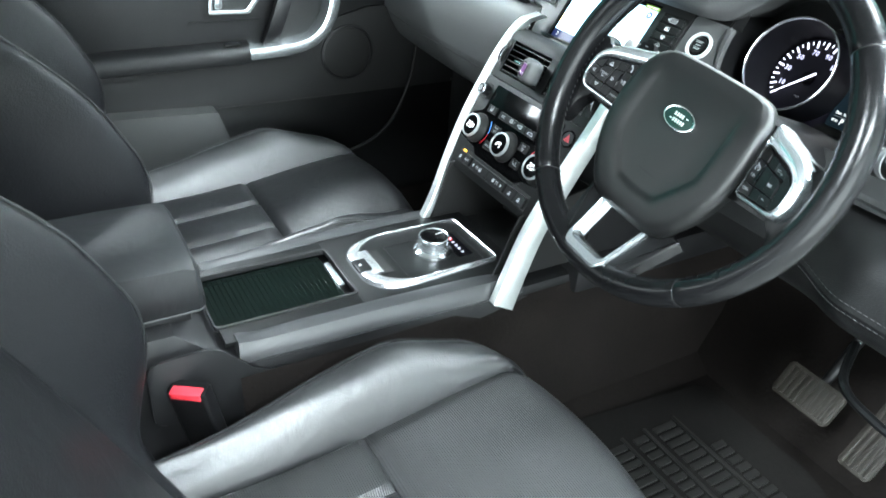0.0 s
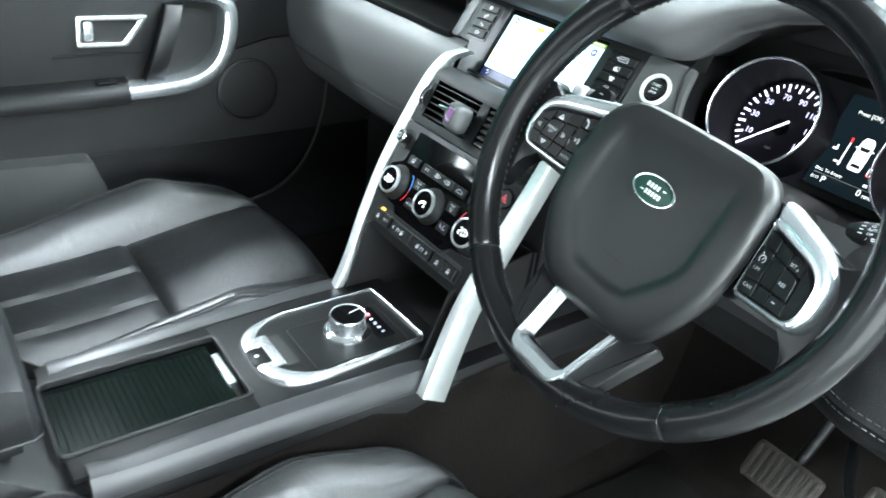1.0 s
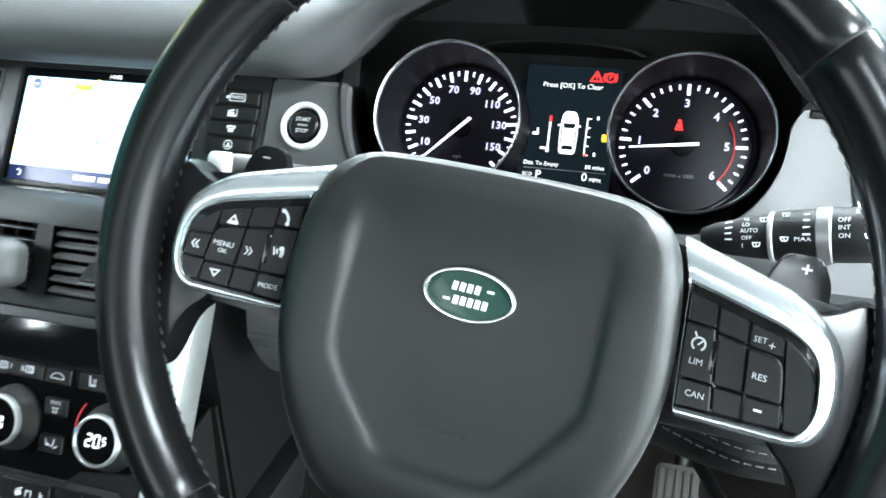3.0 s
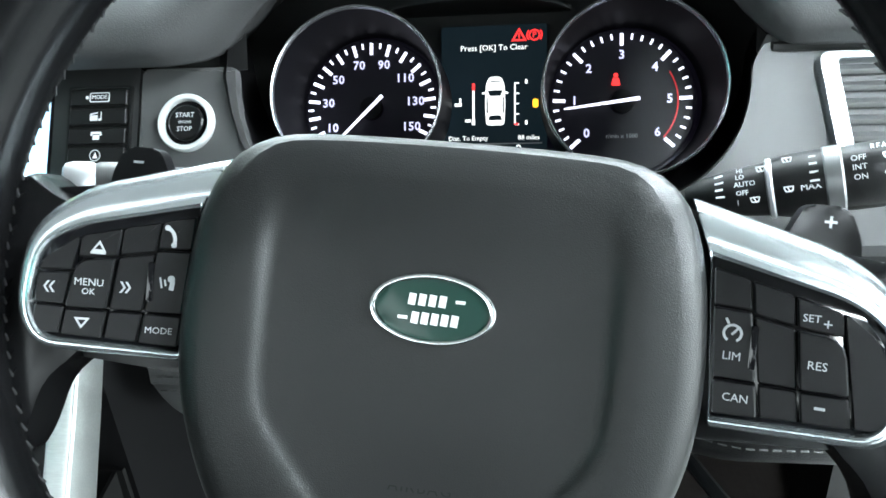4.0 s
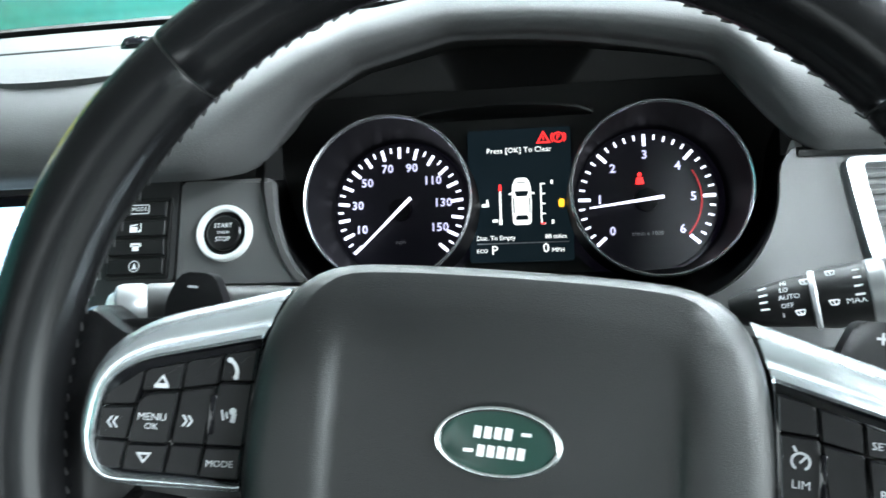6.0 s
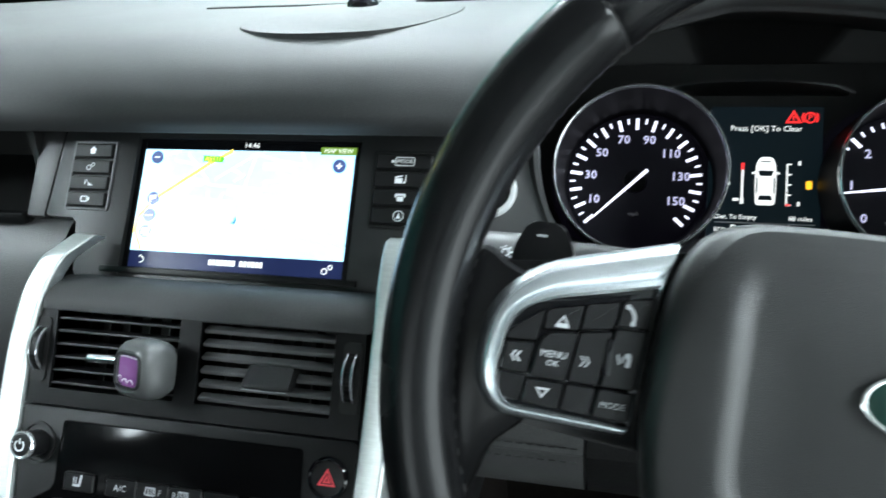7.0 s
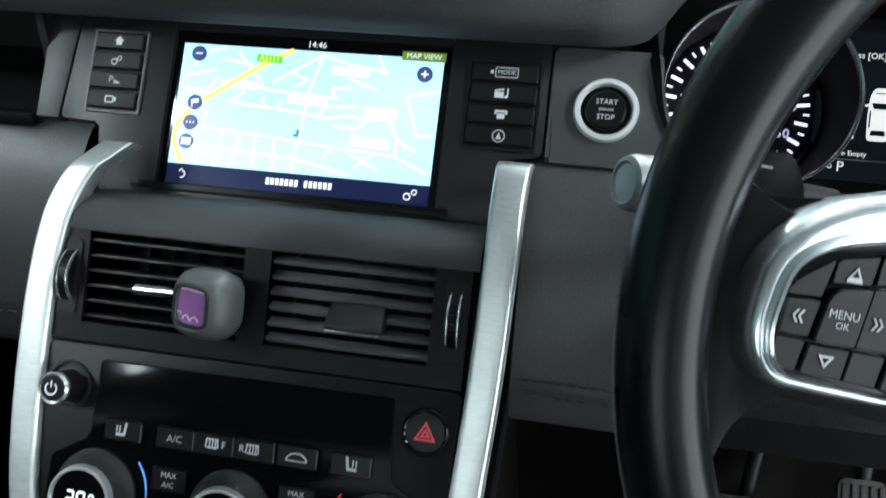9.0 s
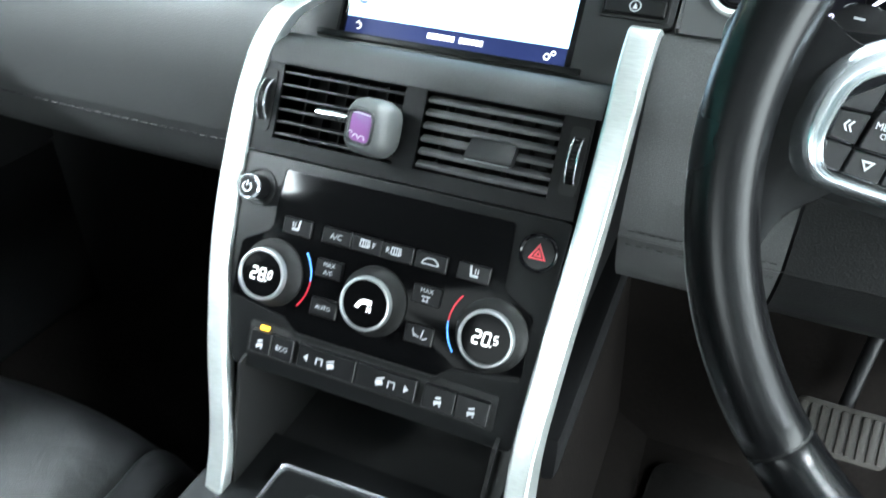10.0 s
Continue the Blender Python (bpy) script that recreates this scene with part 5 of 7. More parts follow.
# stitches round the inner side of the rim
st = []
for k in range(150):
    a = 2.4 * k
    rx, rz = rim_section(a % 360)
    c, s = math.cos(radians(a)), math.sin(radians(a))
    rr = R0 - rx * 0.925
    st.append(tube([(rr * c, rr * s, -rz * 0.34), ((rr + 0.0005) * math.cos(radians(a + 1.2)), (rr + 0.0005) * math.sin(radians(a + 1.2)), -rz * 0.52)], 0.00055, 5))
part("stitching", joined(*st), THREAD, sw, m=WHEEL)

# hub and airbag cover
half = [(0.0, 0.0600), (0.045, 0.0594), (0.070, 0.0568), (0.0850, 0.0480), (0.0935, 0.030), (0.0972, 0.0), (0.0972, -0.030), (0.0920, -0.058), (0.080, -0.088), (0.061, -0.115), (0.038, -0.1245), (0, -0.1255)]
outline = half + [(-x, y) for x, y in half[-2:0:-1]]
cover = [tuple(p)[:2] for p in catmull([(x, y, 0) for x, y in outline], 3, closed=True)]

shield_h = [(0.0, -0.0935), (0.0290, -0.0908), (0.0365, -0.0845), (0.0625, -0.0500), (0.0668, -0.036), (0.0675, -0.008), (0.0672, 0.020), (0.0655, 0.038), (0.062, 0.0465), (0.050, 0.0500), (0.0, 0.0515)]
sh = [(x, y) for x, y in shield_h] + [(-x, y) for x, y in shield_h[-2:0:-1]]
shield = [tuple(p)[:2] for p in catmull([(x, y, 0) for x, y in sh], 3, closed=True)]


def spun(out, n=96, cy=-0.015):
    """The outline as distances from one centre at even angles."""
    res = []
    for k in range(n):
        a = 2 * math.pi * k / n
        dx, dy = math.cos(a), math.sin(a)
        best = 0.0
        for (ax, ay), (bx, by) in zip(out, out[1:] + out[:1]):
            ex, ey = bx - ax, by - ay
            det = dx * ey - dy * ex
            if abs(det) > 1e-12:
                t = (ax * ey - (ay - cy) * ex) / det
                u = (ax * dy - (ay - cy) * dx) / det
                if t > 0 and -1e-9 <= u <= 1 + 1e-9:
                    best = max(best, t)
        res.append((best, dx, dy))
    return res


co_, sh_ = spun(cover), spun(shield)
blend = lambda f, g, z: [((a[0] * f + b[0] * g) * a[1], -0.015 + (a[0] * f + b[0] * g) * a[2], z) for a, b in zip(co_, sh_)]
part("hub_base", loft([blend(0.80, 0, -0.055), blend(0.94, 0, -0.03), blend(0.97, 0, -0.012)], around=True, cap=True), HARD, sw, m=WHEEL)
def hub_row(f, g, z, plain):
    """One ring of the cover; the hollow fades out towards the top edge."""
    out = []
    for a, b in zip(co_, sh_):
        rad = a[0] * f + b[0] * g
        y = -0.015 + rad * a[2]
        out.append((rad * a[1], y, plain + (z - plain) * (1 - step(0.012, 0.044, y))))
    return out


dome_bm = loft([hub_row(*q) for q in ((0.97, 0, -0.020, -0.020), (1.0, 0, -0.013, -0.013), (0.996, 0, -0.0070, -0.0070), (0.985, 0, -0.0032, -0.0032), (0.962, 0, -0.0008, -0.0008),
                                      (0.90, 0.03, 0.0012, 0.0010), (0.6, 0.4, 0.0020, 0.0012), (0.25, 0.75, 0.0026, 0.0012), (0.08, 0.93, 0.0024, 0.0011), (0, 0.99, 0.0016, 0.0010), (0, 0.955, 0.0000, 0.0009),
                                      (0, 0.92, -0.0013, 0.0008), (0, 0.885, -0.0019, 0.0007), (0, 0.6, -0.0016, -0.0004), (0, 0.3, -0.0014, -0.0010), (0, 0.05, -0.0012, -0.0012))], around=True, cap=True)
for v in dome_bm.verts:
    lean_ = v.co.y + 0.03
    v.co.z += 0.0035 - 0.9 * lean_ * lean_ - 4.4 * max(0.0, v.co.y - 0.018) ** 2
    v.co.y += 0.003 * step(0.02, 0.06, v.co.y)
airbag = part("airbag_cover", dome_bm, HUBMAT, sw, "dark grey moulded airbag cover with a hollowed shield", m=WHEEL, angle=60)
part("lettering", words("AIRBAG", 0.0062, 0.001, -0.066, 0.0006, 1.15), HARD, airbag, m=WHEEL)
bo, bi = [[(fx * math.cos(2 * math.pi * k / 40), fy * math.sin(2 * math.pi * k / 40)) for k in range(40)] for fx, fy in ((0.0231, 0.0130), (0.0208, 0.0110))]
bz = 0.0016
badge = part("badge", ring(bo, bi, bz, bz + 0.0028, 0.0008), CHROME, airbag, "oval badge with a silver rim", m=WHEEL)
part("badge_field", prism(bi, bz, bz + 0.0018, 0.0004), GREEN, badge, "dark green enamel field", m=WHEEL)
for bar_ in [(-0.0075 + 0.0037 * k, 0.0032, 0.0026, 0.0042, -6) for k in range(4)] + [(0.0100, 0.0036, 0.0035, 0.0012, 0)] + [(-0.0060 + 0.0036 * k, -0.0034, 0.0026, 0.0042, -6) for k in range(5)] + [(-0.0105, -0.0036, 0.0035, 0.0012, 0)]:
    part("badge_mark", bars([bar_], bz + 0.0021), BADGE, badge, m=WHEEL)


def mirrored(pts, sx):
    return [(sx * x, y) for x, y in pts]


def spoke(sx):
    """A side spoke: a silver trim round a switch pad whose face leans in towards the hub. Distances run outward from the hub's edge."""
    m = WHEEL @ Matrix.Translation((sx * 0.106, 0, -0.008)) @ Matrix.Rotation(radians(-15 * sx), 4, "Y")
    arm = rounded(mirrored([(0.080, 0.047), (0.125, 0.036), (0.172, 0.030), (0.180, -0.030), (0.150, -0.037), (0.080, -0.040)], sx), 0.008)
    part("spoke", prism(arm, -0.036, -0.016, 0.003), WHEEL_LEATHER, sw, "black spoke", m=WHEEL)
    web = rounded(mirrored([(0.140, 0.026), (0.158, 0.028), (0.174, 0.040), (0.190, 0.01), (0.190, -0.05), (0.172, -0.086), (0.164, -0.072), (0.158, -0.048), (0.140, -0.033)], sx), 0.010, 3)
    part("thumb_web", loft([[(p.x, p.y, -0.030) for p in web], [(p.x, p.y, -0.016) for p in web], [(sx * (0.163 + (abs(p.x) - 0.163) * 0.95), -0.012 + (p.y + 0.012) * 0.96, -0.0095) for p in web], [(sx * (0.165 + (abs(p.x) - 0.165) * 0.6), -0.012 + (p.y + 0.012) * 0.7, -0.0080) for p in web]], around=True, cap=True), WHEEL_LEATHER, sw, "black leather thumb rest", m=WHEEL)
    out = rounded(mirrored([(-0.0185, 0.0490), (0.0370, 0.0322), (0.0570, 0.0150), (0.0602, -0.0160), (0.0520, -0.0325), (-0.0050, -0.0345), (-0.0055, -0.0300), (-0.0105, 0.0340)], sx), [0.002, 0.012, 0.014, 0.012, 0.010, 0.001, 0.001, 0.001], 4)
    inn = rounded(mirrored([(-0.0094, 0.0288), (0.0370, 0.0172), (0.0490, 0.0085), (0.0522, -0.0150), (0.0470, -0.0268), (-0.0048, -0.0290), (-0.0052, -0.0240), (-0.0090, 0.0240)], sx), [0.001, 0.008, 0.008, 0.007, 0.006, 0.001, 0.001, 0.001], 4)
    at_ = lambda f, z: [(p.x + (q.x - p.x) * f, p.y + (q.y - p.y) * f, z) for p, q in zip(out, inn)]
    grow_ = lambda f, z: [(sx * 0.022 + (p.x - sx * 0.022) * f, p.y * f, z) for p in out]
    trim = loft([grow_(1.0, -0.028), grow_(1.02, -0.019), grow_(1.015, -0.0120), at_(0.03, -0.0080), at_(0.14, -0.0058), at_(0.27, -0.0040), at_(0.42, -0.0029), at_(0.58, -0.0025), at_(0.70, -0.0026), at_(0.76, -0.0028), at_(0.80, 0.0003), at_(0.92, 0.0008), at_(1.0, 0.0), at_(1.0, -0.014)], around=True)
    part("spoke_trim", trim, SATIN, sw, "satin silver spoke trim", m=m)
    pad = part("switch_pad", prism(inn, -0.018, -0.0042, 0.001), GLOSS, sw, "black multifunction switch pad", m=m)
    # the key columns lean slightly outward towards the bottom
    col = (lambda v: -0.0066 - 0.074 * v, lambda v: 0.0076 - 0.134 * v, lambda v: 0.0212 - 0.117 * v, lambda v: 0.0366 - 0.150 * v, lambda v: 0.0497 - 0.060 * v)
    top = lambda u: 0.0250 - 0.262 * (u + 0.009) if u < 0.034 else 0.0137 - 0.75 * (u - 0.034)
    low = lambda u: -0.0275 + 0.05 * (u + 0.005)

    def key(a, b, va, vb, z1, radii=0.0012):
        """A key between the column lines a and b, from the height va down to vb; None: to the pad's edge."""
        g = 0.0004
        pts = []
        for k, v, sg in ((a, va, 1), (b, va, -1), (b, vb, -1), (a, vb, 1)):
            if v is None:
                edge = top if v is va and len(pts) < 2 else low
                y = edge(col[k](0.015 if edge is top else -0.025))
            else:
                y = (v[0] if k == a else v[1]) + (-g if len(pts) < 2 else g)
            pts.append((col[k](y) + sg * g, y))
        return part("button", prism(rounded(mirrored(pts, sx), radii, 3), -0.0044, z1, 0.0006, 1), KEY, pad, m=m, angle=12)

    r1, r2, r3, r4 = (0.0110, 0.0104), (0.0090, 0.0066), (0.0062, 0.0048), (-0.0148, -0.0148)
    for va, vb, z1 in ((None, r1, -0.0004), (r1, r4, 0.0), (r4, None, -0.0004)):
        key(0, 1, va, vb, z1)
    for va, vb, z1 in ((None, r2, -0.0010), (r2, r4, -0.0006), (r4, None, -0.0012)):
        key(1, 2, va, vb, z1)
    key(2, 3, None, r3, -0.0010)
    key(2, 3, r3, r4, 0.0010, [0.0012, 0.0060, 0.0016, 0.0012])
    key(2, 3, r4, None, -0.0006)
    if sx < 0:
        for va, vb, z1, rr in ((None, (-0.0004, -0.0012), -0.0012, [0.001, 0.006, 0.001, 0.001]), ((-0.0004, -0.0012), (-0.0140, -0.0135), -0.0006, 0.001), ((-0.0140, -0.0135), None, -0.0012, [0.001, 0.001, 0.005, 0.001])):
            key(3, 4, va, vb, z1, rr)
    else:
        key(3, 4, None, None, -0.0008, [0.001, 0.007, 0.006, 0.001])
    slot = rrect(min(sx * 0.0062, sx * 0.0086), max(sx * 0.0062, sx * 0.0086), -0.0100, 0.0055, 0.0008)
    part("slider", prism(slot, -0.003, 0.0007, 0.0004), GLOSS, pad, m=m)
    z = 0.0004
    if sx < 0:
        mark(joined(arc_mark(-0.0048, 0.0146, 0.0062, -20, 60, 0.0014, z), prism(circle(-0.0024, 0.0194, 0.0011, 10), z - 0.0003, z), prism(circle(0.0004, 0.0128, 0.0011, 10), z - 0.0003, z)), pad, m, KEYMARK)
        mark(joined(words("MENU", 0.0040, -0.0298, -0.0042, 0.0014), words("OK", 0.0034, -0.0298, -0.0078, 0.0014)), pad, m, KEYMARK, "lettering")
        mark(words("MODE", 0.0037, -0.0030, -0.0213, z), pad, m, KEYMARK, "lettering")
        mark(words("\u00ab", 0.0098, -0.0447, -0.0062, z - 0.0004), pad, m, KEYMARK, "arrow")
        mark(words("\u00bb", 0.0098, -0.0166, -0.0045, z - 0.0004), pad, m, KEYMARK, "arrow")
        mark(ring([(-0.0305, 0.0078), (-0.0250, 0.0078), (-0.0275, 0.0122)], [(-0.0293, 0.0087), (-0.0262, 0.0087), (-0.0276, 0.0110)], z - 0.0012, z - 0.0008), pad, m, KEYMARK, "arrow")
        mark(bars([(-0.0278, 0.0074, 0.0056, 0.0010, 0)], z - 0.0008), pad, m, KEYMARK, "arrow")
        mark(ring([(-0.0348, -0.0182), (-0.0290, -0.0182), (-0.0320, -0.0224)], [(-0.0335, -0.0190), (-0.0303, -0.0190), (-0.0320, -0.0213)], z - 0.0007, z - 0.0003), pad, m, KEYMARK, "arrow")
        mark(joined(prism(circle(0.0004, -0.0006, 0.0014, 10), z - 0.0003, z), bars([(0.0008, -0.0032, 0.0018, 0.0036, -8), (-0.0018, -0.0022, 0.0007, 0.0026, 12), (-0.0034, -0.0022, 0.0007, 0.0042, 12)], z)), pad, m, KEYMARK)
    else:
        mark(joined(words("LIM", 0.0042, 0.0006, -0.0062, z), arc_mark(0.0002, 0.0020, 0.0034, -60, 240, 0.0009, z), bars([(0.0012, 0.0030, 0.0008, 0.0040, -40), (-0.0018, 0.0062, 0.0009, 0.0022, 30)], z)), pad, m, KEYMARK, "lettering")
        mark(words("CAN", 0.0041, 0.0032, -0.0208, z), pad, m, KEYMARK, "lettering")
        mark(words("RES", 0.0041, 0.0278, -0.0054, 0.0014), pad, m, KEYMARK, "lettering")
        mark(joined(words("SET", 0.0037, 0.0248, 0.0104, z - 0.0008), words("+", 0.0056, 0.0298, 0.0088, z - 0.0008)), pad, m, KEYMARK, "lettering")
        mark(bars([(0.0300, -0.0198, 0.0034, 0.0010, 0)], z - 0.0004), pad, m, KEYMARK)
    # paddle behind the spoke
    pm = WHEEL @ Matrix.Translation((0, 0.020, -0.064))
    pd = prism(rounded(mirrored([(0.133, -0.032), (0.137, 0.020), (0.1435, 0.0335), (0.1605, 0.0335), (0.1665, 0.020), (0.169, -0.032)], sx), 0.004), -0.004, 0.004, 0.002)
    pdl = part("gear_paddle", pd, KEY, sw, "black gear paddle", m=pm)
    mark(bars([(sx * 0.1535, 0.0265, 0.005, 0.0011, 0)] + ([(sx * 0.1535, 0.0265, 0.0011, 0.005, 0)] if sx > 0 else []), 0.0043), pdl, pm, KEYMARK)
    part("paddle_arm", box(min(sx * 0.03, sx * 0.14), max(sx * 0.03, sx * 0.14), -0.01, 0.012, -0.070, -0.050, 0.004), HARD, pdl, m=WHEEL)


spoke(-1)
spoke(1)
# lower forked spoke, rising from under the hub to the rim's face
FORK = WHEEL @ Matrix.Translation((0, -0.118, -0.013)) @ Matrix.Rotation(radians(-26), 4, "X")
fo = rounded([(-0.0415, 0.006), (-0.0335, -0.066), (-0.0270, -0.0755), (0.0270, -0.0755), (0.0335, -0.066), (0.0415, 0.006)], [0.002, 0.006, 0.006, 0.006, 0.006, 0.002], 4)
fi = rounded([(-0.0345, 0.006), (-0.0270, -0.0530), (-0.0230, -0.0570), (0.0230, -0.0570), (0.0270, -0.0530), (0.0345, 0.006)], [0.002, 0.003, 0.003, 0.003, 0.003, 0.002], 4)
flay = lambda f, z: [(p.x + (q.x - p.x) * f, p.y + (q.y - p.y) * f, z) for p, q in zip(fo, fi)]
part("fork_trim", loft([flay(-0.06, -0.012), flay(0.0, -0.003), flay(0.12, -0.0006), flay(0.45, 0.0), flay(0.62, -0.0010), flay(0.95, -0.0100), flay(1.0, -0.020)], around=True), SATIN, sw, "satin silver forked trim", m=FORK)
for sx in (-1, 1):
    armo = rounded(mirrored([(0.0415, 0.012), (0.0345, -0.058), (0.0385, -0.069), (0.0560, -0.062), (0.0760, 0.014)], sx), 0.004, 3)
    part("lower_spoke", prism(armo, -0.024, -0.0060, 0.004, 3), HARD, sw, "dark grey lower spoke arm", m=FORK)
# steering column
col = thing("steering_column", (0.403, 0.08, 0.72), "black plastic steering column shroud", "steering column")
part("shroud", loft([[(0.403 + rx * math.cos(t), y, zc + rz * math.sin(t)) for t in [2 * math.pi * k / 24 for k in range(24)]] for y, zc, rx, rz in ((0.0, 0.755, 0.050, 0.045), (0.02, 0.748, 0.062, 0.055), (0.08, 0.726, 0.068, 0.058), (0.17, 0.69, 0.072, 0.065), (0.30, 0.64, 0.07, 0.06))], around=True, cap=True), HARD, col, m=None)


def stalk(sx):
    t = thing("column_stalk", (0.403 + sx * 0.1, 0.05, 0.78), "black wiper stalk with white markings" if sx > 0 else "black light stalk with a silver end", "stalk", "column stalks")
    a, b = Vector((0.315, 0.085, 0.783)), Vector((0.2066, 0.0290, 0.8066))
    if sx > 0:
        a, b = Vector((0.5225, 0.058, 0.7845)), Vector((0.6120, 0.036, 0.8075))
    d = (b - a)
    q = d.to_track_quat("Z", "Y").to_matrix().to_4x4()
    ms_ = Matrix.Translation(a) @ q
    n = d.length
    if sx > 0:
        part("neck", lathe([(0.0, -n * 0.04), (0.0060, -n * 0.03), (0.0090, n * 0.05), (0.0112, n * 0.2), (0.0130, n * 0.37)], 32), HARD, t, m=ms_)
        part("collar", lathe([(0.0130, n * 0.360), (0.0143, n * 0.367), (0.0143, n * 0.385), (0.0135, n * 0.395)], 32), DULL, t, "thin silver collar", m=ms_)
        part("twist_grip", lathe([(0.0136, n * 0.390), (0.0148, n * 0.45), (0.0152, n * 0.62)], 32), HARD, t, m=ms_)
        part("collar", lathe([(0.0150, n * 0.615), (0.0158, n * 0.625), (0.0158, n * 0.690), (0.0150, n * 0.700)], 32), STALKEND, t, "grey collar", m=ms_)
        part("end_knob", lathe([(0.0150, n * 0.695), (0.0152, n * 0.95), (0.0142, n * 0.985), (0.0120, n * 1.0), (0, n * 1.0)], 32), HARD, t, m=ms_)
        part("end_cap", lathe([(0.0124, n * 0.995), (0.0118, n * 1.02), (0, n * 1.028)], 24), SATIN, t, "silver end cap", m=ms_)
        # markings wrapped on the side that faces the seat
        face_ = Vector((0.0, -0.80, 0.60))
        face_ = (face_ - d.normalized() * face_.dot(d.normalized())).normalized()
        u = d.normalized()
        w = face_.cross(u)
        base = Matrix(((u.x, w.x, face_.x, a.x), (u.y, w.y, face_.y, a.y), (u.z, w.z, face_.z, a.z), (0, 0, 0, 1)))
        flip = base
        for text, s, along, up, rad in (("HI", 0.0030, 0.245, 0.0082, 0.0092), ("LO", 0.0031, 0.245, 0.0046, 0.0113), ("AUTO", 0.0034, 0.265, 0.0008, 0.0124), ("OFF", 0.0032, 0.250, -0.0032, 0.0119), ("1", 0.0034, 0.225, -0.0072, 0.0098), ("MAX", 0.0040, 0.555, -0.0050, 0.0144), ("OFF", 0.0036, 0.765, 0.0050, 0.0146), ("INT", 0.0036, 0.765, 0.0006, 0.0154), ("ON", 0.0036, 0.765, -0.0038, 0.0150), ("REAR", 0.0038, 0.865, 0.0096, 0.0121)):
            part("lettering", words(text, s, n * along, up, rad), WHITE, t, m=flip)
        ticks_ = [(n * 0.145, 0.0068 - 0.0034 * k, 0.0040, 0.0009, 10 - 4 * k, 0.0106 - 0.0004 * abs(k - 2)) for k in range(4)] + [(n * 0.575, 0.0094 - 0.0040 * k, 0.0030 + 0.0003 * k, 0.0010, 0, 0.0150 - 0.0030 * (k == 0)) for k in range(4)]
        for x, y, w_, h_, a_, rad in ticks_:
            part("symbol", bars([(x, y, w_, h_, a_)], rad), WHITE, t, m=flip)
        # wash and wipe symbols: a screen outline with a wiper line
        for x, y, rad in ((n * 0.460, -0.0048, 0.0144), (n * 0.305, -0.0070, 0.0114), (n * 0.345, 0.0072, 0.0116), (n * 0.465, 0.0094, 0.0122), (n * 0.885, 0.0046, 0.0147), (n * 0.885, -0.0040, 0.0150)):
            glyph = joined(ring(rounded([(x - 0.0024, y + 0.0014), (x + 0.0024, y + 0.0014), (x + 0.0016, y - 0.0014), (x - 0.0016, y - 0.0014)], 0.0006, 2), rounded([(x - 0.0017, y + 0.0008), (x + 0.0017, y + 0.0008), (x + 0.0011, y - 0.0008), (x - 0.0011, y - 0.0008)], 0.0004, 2), rad - 0.0002, rad), bars([(x, y - 0.0002, 0.0006, 0.0030, 25)], rad + 0.0001))
            part("symbol", glyph, WHITE, t, m=flip)
        part("symbol", prism([(n * 0.945, -0.0040), (n * 0.975, -0.0026), (n * 0.975, -0.0054)], 0.0145, 0.0149), WHITE, t, m=flip)
    else:
        part("barrel", lathe([(0.007, 0), (0.0095, n * 0.3), (0.0105, n * 0.55), (0.0108, n * 0.72)], 28), HARD, t, m=ms_)
        part("grip", lathe([(0.0110, n * 0.62), (0.0130, n * 0.65), (0.0130, n * 0.86), (0.0122, n * 0.875)], 30), STALKGREY, t, "satin grey twist grip", m=ms_)
        u = d.normalized()
        face_ = Vector((0.35, -0.80, 0.50))
        face_ = (face_ - u * face_.dot(u)).normalized()
        w = face_.cross(u)
        sun_m = Matrix(((u.x, w.x, face_.x, a.x), (u.y, w.y, face_.y, a.y), (u.z, w.z, face_.z, a.z), (0, 0, 0, 1)))
        part("symbol", joined(ring(circle(n * 0.76, 0, 0.0022, 14), circle(n * 0.76, 0, 0.0015, 14), 0.0130, 0.0133), bars([(n * 0.76 + 0.0033 * math.cos(radians(45 * k)), 0.0033 * math.sin(radians(45 * k)), 0.0012, 0.0006, 45 * k) for k in range(8)], 0.0133)), WHITE, t, m=sun_m)
        part("end_knob", lathe([(0.0118, n * 0.87), (0.0132, n * 0.89), (0.0132, n * 0.96), (0.0122, n * 0.99), (0.0098, n * 1.0), (0.0085, n * 0.992), (0, n * 0.995)], 30), STALKEND, t, "silver end button", m=ms_)


stalk(-1)
stalk(1)

# ---- air freshener clipped to the vent ----
fr = thing("air_freshener", (-0.036, 0.05, 0.686), "grey clip-on air freshener with purple gel in the vent", "air freshener")
mf = STACK @ Matrix.Translation((-0.0185, 0.122, 0.013)) @ Matrix.Scale(0.88, 4) @ Matrix.Rotation(radians(-16), 4, "Y") @ Matrix.Rotation(radians(6), 4, "X") @ Matrix.Rotation(radians(-4), 4, "Z")
sq = lambda h, v, e=3.4: [(h * math.copysign(abs(math.cos(t)) ** (2 / e), math.cos(t)), v * math.copysign(abs(math.sin(t)) ** (2 / e), math.sin(t))) for t in [2 * math.pi * k / 32 for k in range(32)]]
rows = [[(x, y, z) for x, y in sq(h, v)] for h, v, z in ((0.013, 0.014, -0.010), (0.0185, 0.0205, -0.007), (0.0215, 0.0235, 0.001), (0.0218, 0.0240, 0.009), (0.0205, 0.0225, 0.0165), (0.0175, 0.0195, 0.0220), (0.0135, 0.0160, 0.0243), (0.0118, 0.0142, 0.0240), (0.0110, 0.0134, 0.0180))]
part("body", loft(rows, around=True, cap=True), FRESH, fr, "grey plastic case", m=mf)
